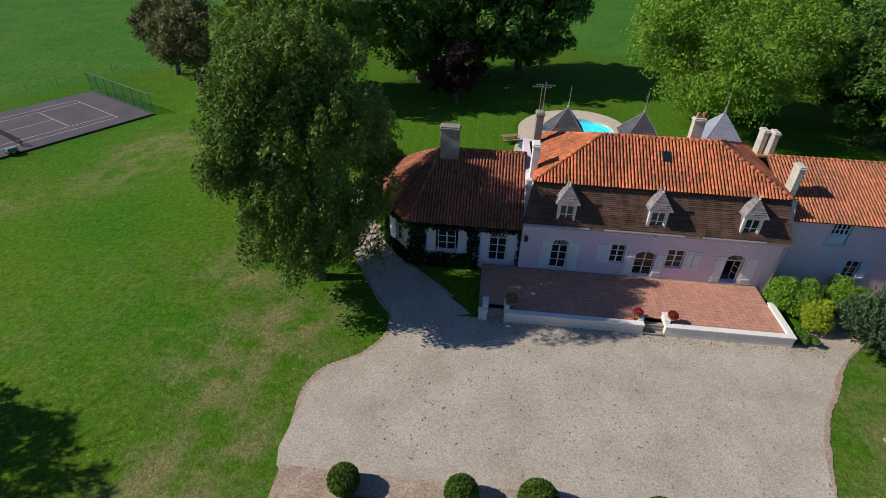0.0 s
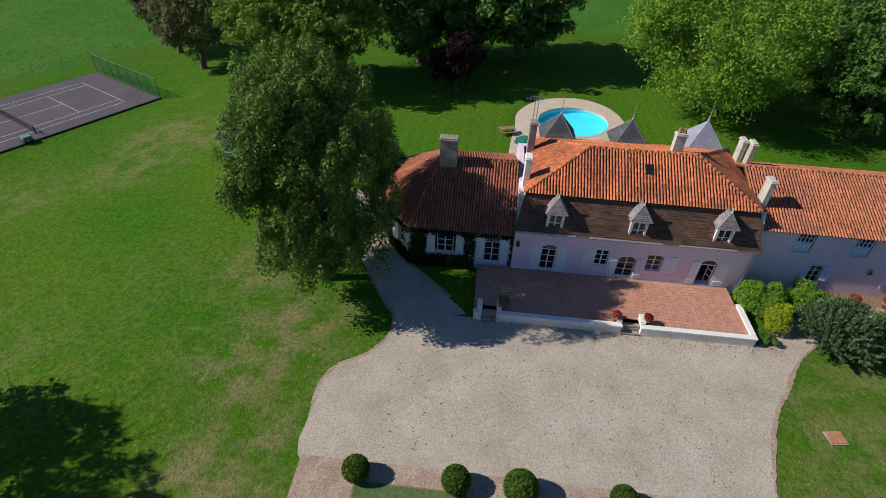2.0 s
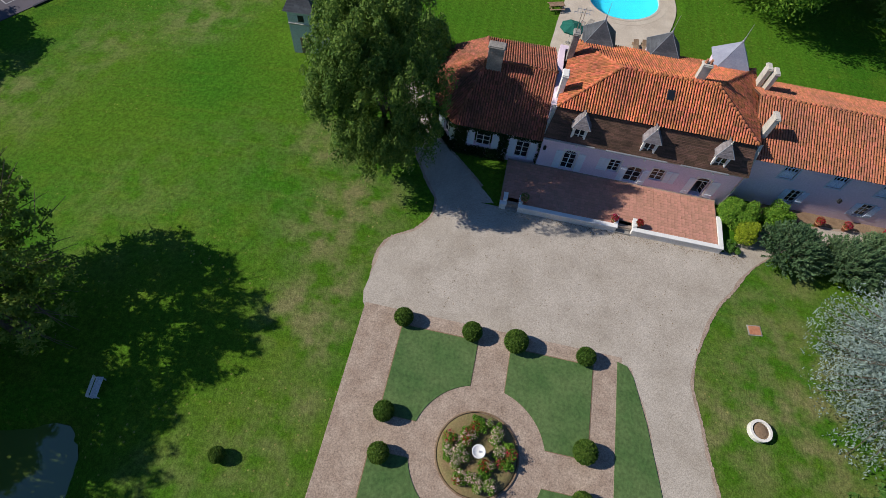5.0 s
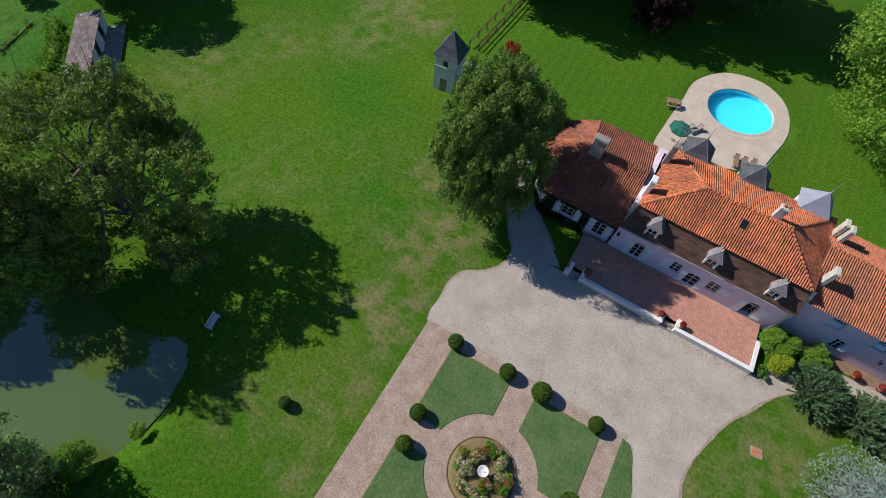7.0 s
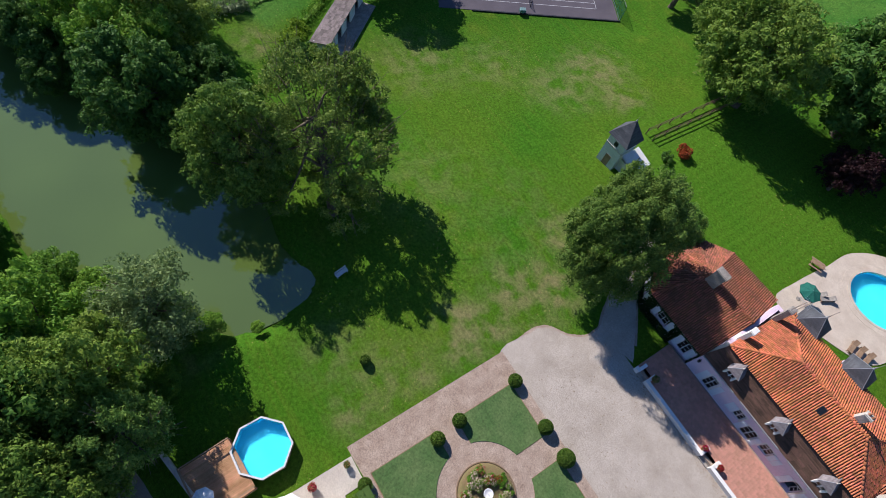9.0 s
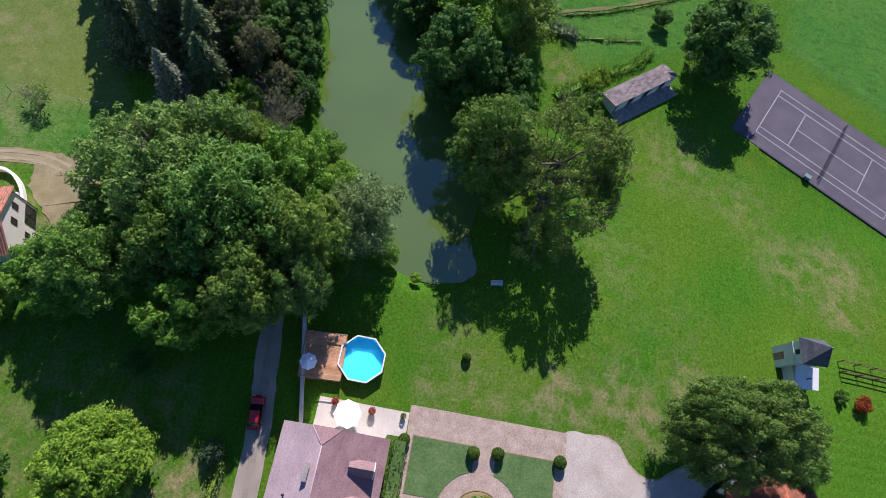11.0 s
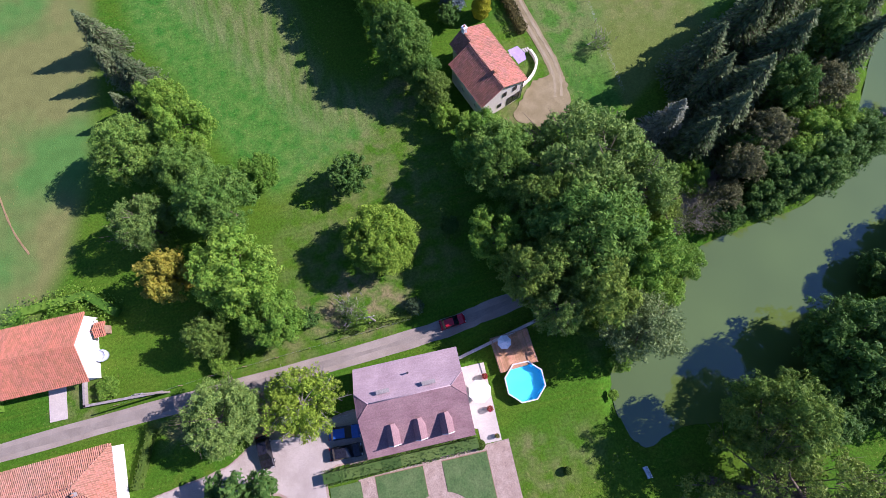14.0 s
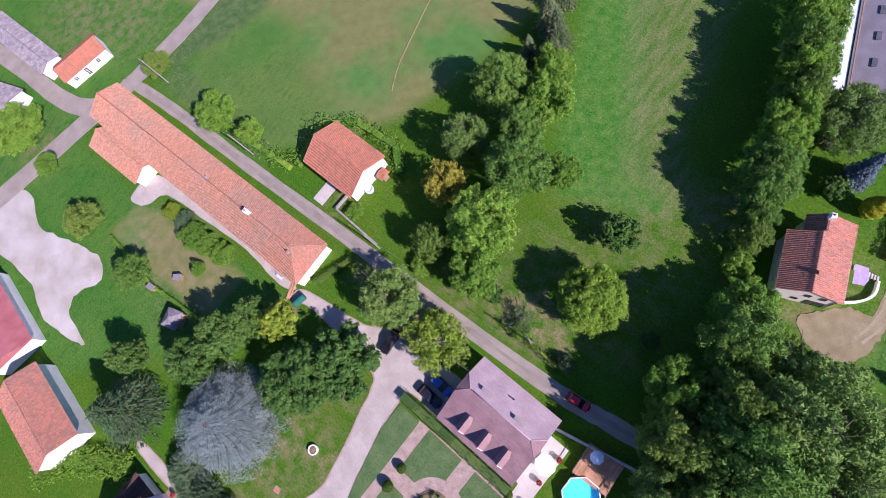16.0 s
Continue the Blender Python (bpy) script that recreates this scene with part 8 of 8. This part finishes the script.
# ---- garden pieces ----
def fountain():
    t = thing("fountain", 3.35, 6.0, 0.16, 0, "small white stone fountain bowl on a baluster in the rose bed", "fountain")
    part("pedestal", MB().lathe([(0.34, 0), (0.34, 0.1), (0.18, 0.2), (0.12, 0.45), (0.17, 0.7), (0.2, 0.78)], 16), M["limestone"], t, smooth=True)
    part("bowl", MB().lathe([(0.18, 0.76), (0.42, 0.9), (0.47, 1.0), (0.43, 1.01), (0.36, 0.93), (0.02, 0.86)], 20), M["white"], t, smooth=True)
    part("spout", MB().lathe([(0.05, 0.86), (0.04, 1.1), (0.015, 1.16)], 8), M["white"], t)


fountain()
lr = np.random.default_rng(91)
rose = place(shrub("rose_bush", 0.42, 0.75, M["l_mid"], 92, "flowering rose bush in the round bed", 7, 420, 0.075), 3.35, 7.6, z=0.18)
for i in range(46):
    a, r = lr.uniform(0, 6.28), math.sqrt(lr.uniform(0.10, 1.0)) * 2.3
    if r > 0.75:
        c = copy_thing(rose, pose(3.35 + r * math.cos(a), 6.0 + r * math.sin(a), 0.17, 0, 0, lr.uniform(0, 360)) @ Matrix.Scale(lr.uniform(0.7, 1.25), 4))
        if i % 3:
            V, F = leaves([(0, 0, 0.55)], [0.4], 46, 0.07, 0.8, 0.0, lr=lr)
            k = M["flower_pale"] if i % 4 else M["flower_red"]
            part("blooms", fast_mesh("blooms", V, F, k), k, c, kind="stuff")


def pot(x, y, z, s, flowers, label):
    t = thing("flower_pot", x, y, z, 0, label, "flower pot")
    part("pot", MB().lathe([(0.16 * s, 0), (0.26 * s, 0.36 * s), (0.30 * s, 0.37 * s), (0.30 * s, 0.43 * s), (0.24 * s, 0.43 * s), (0.2 * s, 0.36 * s)], 16), M["terrapot"], t, smooth=True)
    lq = np.random.default_rng(int(abs(x * 100 + y)))
    V, F = leaves([(0, 0, 0.58 * s)], [0.34 * s], 240, 0.06, 0.5, -0.3, lr=lq)
    part("plant", fast_mesh("plant", V, F, M["l_box"]), M["l_box"], t, kind="stuff")
    if flowers:
        V, F = leaves([(0, 0, 0.62 * s)], [0.37 * s], 330, 0.055, 0.6, -0.1, lr=lq)
        part("flowers", fast_mesh("flowers", V, F, M["flower_red"]), M["flower_red"], t)


pot(11.75, 27.55, T, 0.95, True, "terracotta pot of red geraniums on the terrace")
pot(13.95, 27.6, T, 0.9, True, "terracotta pot of dark red flowers on the terrace")
pot(3.75, 27.7, T, 1.2, False, "terracotta pot with a green plant on the terrace")
pot(-5.9, -11.6, 0.05, 1.2, True, "terracotta pot with red flowers on the cream terrace")
pot(-5.6, -7.4, 0.05, 1.2, True, "terracotta pot with red flowers on the cream terrace")
pot(-5.7, -3.9, 0.05, 1.0, False, "terracotta pot with a green plant on the cream terrace")
for x, y in ((30.5, 32.3), (33.0, 32.4), (36.5, 32.4)):
    pot(x, y, 0.03, 1.1, True, "terracotta pot with red flowers in front of the wing")


def stone_planter():
    t = thing("round_planter", 23.1, 11.9, 0, 0, "round white stone planter filled with dark earth on the lawn", "planter")
    part("rim", MB().lathe([(0.78, -0.1), (0.82, 0.42), (0.80, 0.5), (0.62, 0.5), (0.60, 0.3)], 22), M["whitewash"], t, smooth=False)
    part("soil", MB().lathe([(0.62, 0.2), (0.6, 0.36), (0.3, 0.42), (0.01, 0.44)], 18), M["earth"], t, smooth=True)


stone_planter()
mh = thing("manhole", 23.7, 20.1, 0, 8, "rusty square drain cover in the lawn", "drain cover")
part("frame", MB().box(-0.55, -0.45, -0.05, 0.55, 0.45, 0.05), M["greystone"], mh)
part("cover", MB().box(-0.47, -0.37, 0.05, 0.47, 0.37, 0.085), M["terrapot"], mh, bevel=0.01)


def bench(x, y, turn, label, z=None):
    t = thing("garden_bench", x, y, float(fall(x, y)) if z is None else z, turn, label, "bench")
    for i in range(4):
        part("seat_slat", MB().box(-0.75, -0.24 + 0.125 * i, 0.43, 0.75, -0.13 + 0.125 * i, 0.46), M["offwhite"], t)
    for i in range(3):
        part("back_slat", MB().box(-0.75, 0.25, 0.56 + 0.13 * i, 0.75, 0.28, 0.65 + 0.13 * i), M["offwhite"], t)
    for px in (-0.68, 0.62):
        part("leg", MB().box(px, -0.24, 0, px + 0.06, -0.18, 0.43), M["offwhite"], t)
        part("leg", MB().box(px, 0.2, 0, px + 0.06, 0.26, 0.95), M["offwhite"], t)


bench(-23.4, 4.6, 100, "small white garden bench under the oak")


def lounger(x, y, turn, mat):
    t = thing("sun_lounger", x, y, 0.07, turn, "wooden sun lounger on the pool terrace", "sun lounger", "loungers round the pool")
    part("frame", MB().box(-0.95, -0.33, 0.26, 0.95, 0.33, 0.31), M["wood"], t)
    part("mattress", MB().box(-0.92, -0.29, 0.312, 0.35, 0.29, 0.38), mat, t, bevel=0.02)
    part("backrest", MB().box(0, -0.29, 0, 0.68, 0.29, 0.07, pose(0.36, 0, 0.33, 0, -32, 0)), mat, t)
    for sx in (-0.85, 0.8):
        for sy in (-0.3, 0.24):
            part("leg", MB().box(sx, sy, 0, sx + 0.06, sy + 0.06, 0.26), M["wood"], t)


for x, y, a in ((6.9, 54.2, 60), (7.9, 54.8, 60), (13.6, 52.6, 100), (14.6, 52.8, 100), (15.6, 53.1, 95)):
    lounger(x, y, a, M["greystone"] if y > 54 else M["wood"])


def table(x, y, turn, z=0.07):
    t = thing("picnic_table", x, y, z, turn, "weathered wooden picnic table with benches", "table")
    for i in range(5):
        part("board", MB().box(-0.9, -0.4 + 0.165 * i, 0.72, 0.9, -0.25 + 0.165 * i, 0.76), M["wood"], t)
    for s in (-0.75, 0.62):
        part("bench_board", MB().box(-0.9, s, 0.43, 0.9, s + 0.2, 0.47), M["wood"], t)
    for sx in (-0.7, 0.62):
        part("leg_frame", MB().box(sx, -0.75, 0.36, sx + 0.08, 0.82, 0.43).box(sx, -0.3, 0, sx + 0.08, -0.2, 0.72).box(sx, 0.25, 0, sx + 0.08, 0.35, 0.72), M["wood"], t)


table(4.0, 57.4, 20, 0.0)


def rail_fence(x0, y0, x1, y1):
    L = math.hypot(x1 - x0, y1 - y0)
    t = thing("rail_fence", x0, y0, float(fall(x0, y0)), math.degrees(math.atan2(y1 - y0, x1 - x0)), "double row of weathered post-and-rail fence across the lawn", "fence")
    for off in (-0.7, 0.7):
        n = int(L / 2.3)
        for i in range(n + 1):
            part("post", MB().box(L * i / n - 0.06, off - 0.06, -0.4, L * i / n + 0.06, off + 0.06, 1.25), M["darkwood"], t)
        for z in (0.55, 1.05):
            part("rail", MB().box(0, off - 0.035, z, L, off + 0.035, z + 0.11), M["darkwood"], t)


rail_fence(-22.0, 51.6, -21.5, 68.0)


def wire_fence(pts, label):
    t = thing("wire_fence", pts[0][0], pts[0][1], 0, 0, label, "fence")
    x0, y0 = pts[0]
    for (xa, ya), (xb, yb) in zip(pts, pts[1:]):
        L = math.hypot(xb - xa, yb - ya)
        n = max(1, int(L / 4.0))
        for i in range(n):
            x, y = xa + (xb - xa) * i / n, ya + (yb - ya) * i / n
            part("post", MB().tube((x - x0, y - y0, float(fall(x, y)) - 0.3), (x - x0, y - y0, float(fall(x, y)) + 1.3), 0.04, 0.035, 6), M["wood"], t)
        for z in (0.5, 0.85, 1.2):
            part("wire", MB().tube((xa - x0, ya - y0, float(fall(xa, ya)) + z), (xb - x0, yb - y0, float(fall(xb, yb)) + z), 0.005, 0.005, 3), M["zinc"], t)


wire_fence([(-84, 40), (-76, 58), (-62, 85), (-40, 92), (-20, 98)], "post-and-wire fence round the pasture")
wire_fence([(43, -18.6), (30, -19.6), (12, -20.6), (2, -21.2)], "post-and-wire fence along the lane")


wire_fence([(-34.9, -78), (-35.0, -73.5), (-36.3, -47.7)], "old post-and-wire fence between the pastures")


def low_wall(pts, label):
    t = thing("low_wall", pts[0][0], pts[0][1], 0, 0, label, "wall")
    x0, y0 = pts[0]
    for (xa, ya), (xb, yb) in zip(pts, pts[1:]):
        L = math.hypot(xb - xa, yb - ya)
        m = pose(xa - x0, ya - y0, 0, 0, 0, math.degrees(math.atan2(yb - ya, xb - xa)))
        part("masonry", MB().box(0.12, -0.13, -0.3, L - 0.12, 0.13, 0.62), M["greystone"], t, m=m, bevel=0.02)
        part("coping", MB().box(-0.16, -0.17, 0.622, L + 0.16, 0.17, 0.69), M["greystone"], t, m=m, bevel=0.015)


low_wall([(47.2, -23.6), (47.3, -19.4), (36.9, -19.0)], "low grey stone wall round the cottage plot")


def flat_trailer(x, y, a):
    t = thing("flat_trailer", x, y, float(fall(x, y)), a, "grey flat farm trailer with slatted sides", "trailer")
    part("bed", MB().box(-1.5, -0.8, 0.6, 1.5, 0.8, 0.68), M["greysheet"], t)
    for sy in (-0.78, 0.78):
        for k in range(3):
            part("side_slat", MB().box(-1.5, sy - 0.02, 0.76 + 0.16 * k, 1.5, sy + 0.02, 0.85 + 0.16 * k), M["wood"], t)
        for sx in (-1.4, 0, 1.4):
            part("stake", MB().box(sx - 0.03, sy + 0.02, 0.5, sx + 0.03, sy + 0.07, 1.28), M["wood"], t)
        part("wheel", MB().tube((0.1, sy - 0.1, 0.32), (0.1, sy + 0.1, 0.32), 0.32, 0.32, 16), M["rubber"], t)
    part("drawbar", MB().box(1.5, -0.05, 0.52, 2.9, 0.05, 0.6), M["dark"], t)


flat_trailer(-19.2, -81.0, 15)
heap = thing("stone_heap", -28.7, -69.7, float(fall(-28.7, -69.7)), 0, "small heap of pale field stones in the grass", "stones")
for i in range(7):
    part("stone", MB().lathe([(0.02, -0.2), (0.28, -0.12), (0.32, 0.06), (0.18, 0.2), (0.01, 0.24)], 7), M["greystone"], heap, m=pose(0.42 * math.cos(i * 0.9) * (i > 0), 0.36 * math.sin(i * 0.9) * (i > 0), 0.1, 15 * i, 10 * i, 50 * i) @ Matrix.Scale(0.7 + 0.08 * (i % 4), 4))


def pole(x, y, turn, h=8.0):
    t = thing("utility_pole", x, y, 0, turn, "grey wooden utility pole beside the lane", "pole")
    part("shaft", MB().tube((0, 0, -0.5), (0, 0, h), 0.15, 0.09, 10), M["greybark"], t)
    part("crossarm", MB().box(-0.7, -0.05, h - 0.6, 0.7, 0.05, h - 0.48), M["greybark"], t)
    for px in (-0.6, 0, 0.6):
        part("insulator", MB().lathe([(0.04, h - 0.48), (0.05, h - 0.38), (0.02, h - 0.34)], 8, px, 0), M["offwhite"], t)


pole(36.2, -18.8, 0)
pole(68.5, -17.6, 5)
pole(96.5, -18.0, 5)
pole(7.0, -22.0, 0, 6.5)
gk = thing("garden_kiosk", 57.3, 13.2, 0, 20, "small garden hut with a grey pointed roof", "hut")
part("walls", MB().box(-1.3, -1.3, -0.2, 1.3, 1.3, 1.9), M["wood"], gk)
r = MB()
for i in range(4):
    cs = [(-1.6, -1.6, 1.9), (1.6, -1.6, 1.9), (1.6, 1.6, 1.9), (-1.6, 1.6, 1.9)]
    r.poly([cs[i], cs[(i + 1) % 4], (0, 0, 3.0)])
    courses(r, [cs[i], cs[(i + 1) % 4], (0, 0, 3.0)], 0.2)
part("roof", r, M["lauze"], gk)
for x, y, a in ((66, 12.5, 10), (63, 8, 40)):
    c = thing("compost_bin", x, y, 0, a, "small wooden garden box", "garden box")
    part("box", MB().box(-0.7, -0.5, -0.1, 0.7, 0.5, 0.9), M["wood"], c)
    part("lid", MB().box(-0.75, -0.55, 0.9, 0.75, 0.55, 0.97), M["greysheet"], c)

# small things round the white house, the cottage and the farmhouse
aw = thing("awning", -22.0, -56.6, float(fall(-22.0, -56.6)), AX, "pale violet sunshade stretched over the porch", "awning")
part("cloth", MB().poly([(-1.5, -1.0, 2.0), (0.1, -0.9, 1.85), (0.2, 1.0, 1.7), (-1.4, 0.7, 1.8)]).poly([(0.1, -0.9, 1.85), (1.3, -1.0, 2.0), (1.2, 0.5, 1.8), (0.2, 1.0, 1.7)]).poly([(-1.4, 0.7, 1.78), (0.2, 1.0, 1.68), (0.1, -0.9, 1.83), (-1.5, -1.0, 1.98)]).poly([(0.2, 1.0, 1.68), (1.2, 0.5, 1.78), (1.3, -1.0, 1.98), (0.1, -0.9, 1.83)]), M["violet"], aw)
for px in (-1.35, 1.1):
    part("pole", MB().tube((px, 0.5, 0), (px, 0.5, 1.78), 0.03, 0.03, 8), M["steel"], aw)
tub = thing("water_butt", 44.6, -25.6, 0, 0, "blue-grey round water butt against the cottage", "water butt")
part("barrel", MB().lathe([(0.75, 0), (0.85, 0.5), (0.8, 1.0), (0.7, 1.0), (0.68, 0.8), (0.01, 0.8)], 20), M["shutterblue"], tub, smooth=True)
gabled("garden_shed", "small wooden garden shed behind the cottage", 43.9, -29.0, 0, 1.1, 1.1, 1.7, 0.4, "newtile", M["wood"])
bench(47.2, -4.2, 182, "white garden bench against the farmhouse wall")
bm_ = thing("timber_stack", 44.1, -4.2, 0, 112, "pale timber planks stacked beside the farmhouse", "timber")
for i in range(4):
    part("plank", MB().box(-2.0, -0.4 + 0.2 * i, 0, 2.0, -0.22 + 0.2 * i, 0.16 + 0.05 * (i % 2)), M["deckwood"], bm_)
# far yard: two blue covers, and a tank by the farmhouse
for x, y, a, w, d in ((121.5, -39.5, 20, 7.0, 4.2), (114.0, -41.5, 20, 3.5, 3.0)):
    c = thing("blue_tarpaulin", x, y, float(fall(x, y)), a, "crumpled blue tarpaulin over a heap in the far yard", "tarpaulin")
    part("cover", MB().box(-w / 2, -d / 2, -0.1, w / 2, d / 2, 0.5), M["bluepaint"], c, bevel=0.2)
tk = thing("water_tank", 41.2, -3.6, 0, 80, "dark green water tank beside the gate", "tank")
part("tank", MB().tube((-1.1, 0, 0.75), (1.1, 0, 0.75), 0.6, 0.6, 16), M["greencloth"], tk, bevel=0.05)
for px in (-0.7, 0.7):
    part("cradle", MB().box(px - 0.08, -0.5, -0.05, px + 0.08, 0.5, 0.35), M["wood"], tk)

# ---- paving of the terrace: single tiles ----
def paving():
    s = 0.31
    bm = MB().box(-s / 2 + 0.006, -s / 2 + 0.006, 0, s / 2 - 0.006, s / 2 - 0.006, 0.028)
    me = mesh_of("tile", bm, M["paver1"])
    rest = MB()
    count = 0
    for j in range(17):
        for i in range(int((TX1 - 0.32 - TX0) / s)):
            x, y = TX0 + 0.02 + s * (i + 0.5), TY0 + 0.36 + s * (j + 0.5)
            if y + s / 2 > FY or any(a - 0.02 < x < b + 0.02 and y < TY0 + 1.1 for a, b in STEPS):
                continue
            m = Matrix.Translation(Vector((x, y, T - 0.028 + rng.normal(0, 0.002))) + OT) @ Matrix.Rotation(rng.normal(0, 0.008), 4, "Z")
            if 14.0 < x < 20.8 and count < 300:
                part("tile", me, M["paver1"], terrace, m=m)
                count += 1
            else:
                rest.box(-s / 2 + 0.006, -s / 2 + 0.006, 0, s / 2 - 0.006, s / 2 - 0.006, 0.028, m)
    part("tiles", rest, M["paver"], terrace, "terracotta paving tiles", kind="stuff")


M["paver1"] = material("terracotta_paver_single", (0.54, 0.275, 0.195), (0.45, 0.225, 0.165), 0.35, 0.85, 0.2, 10.0, 0.15, objrand=0.13)
paving()
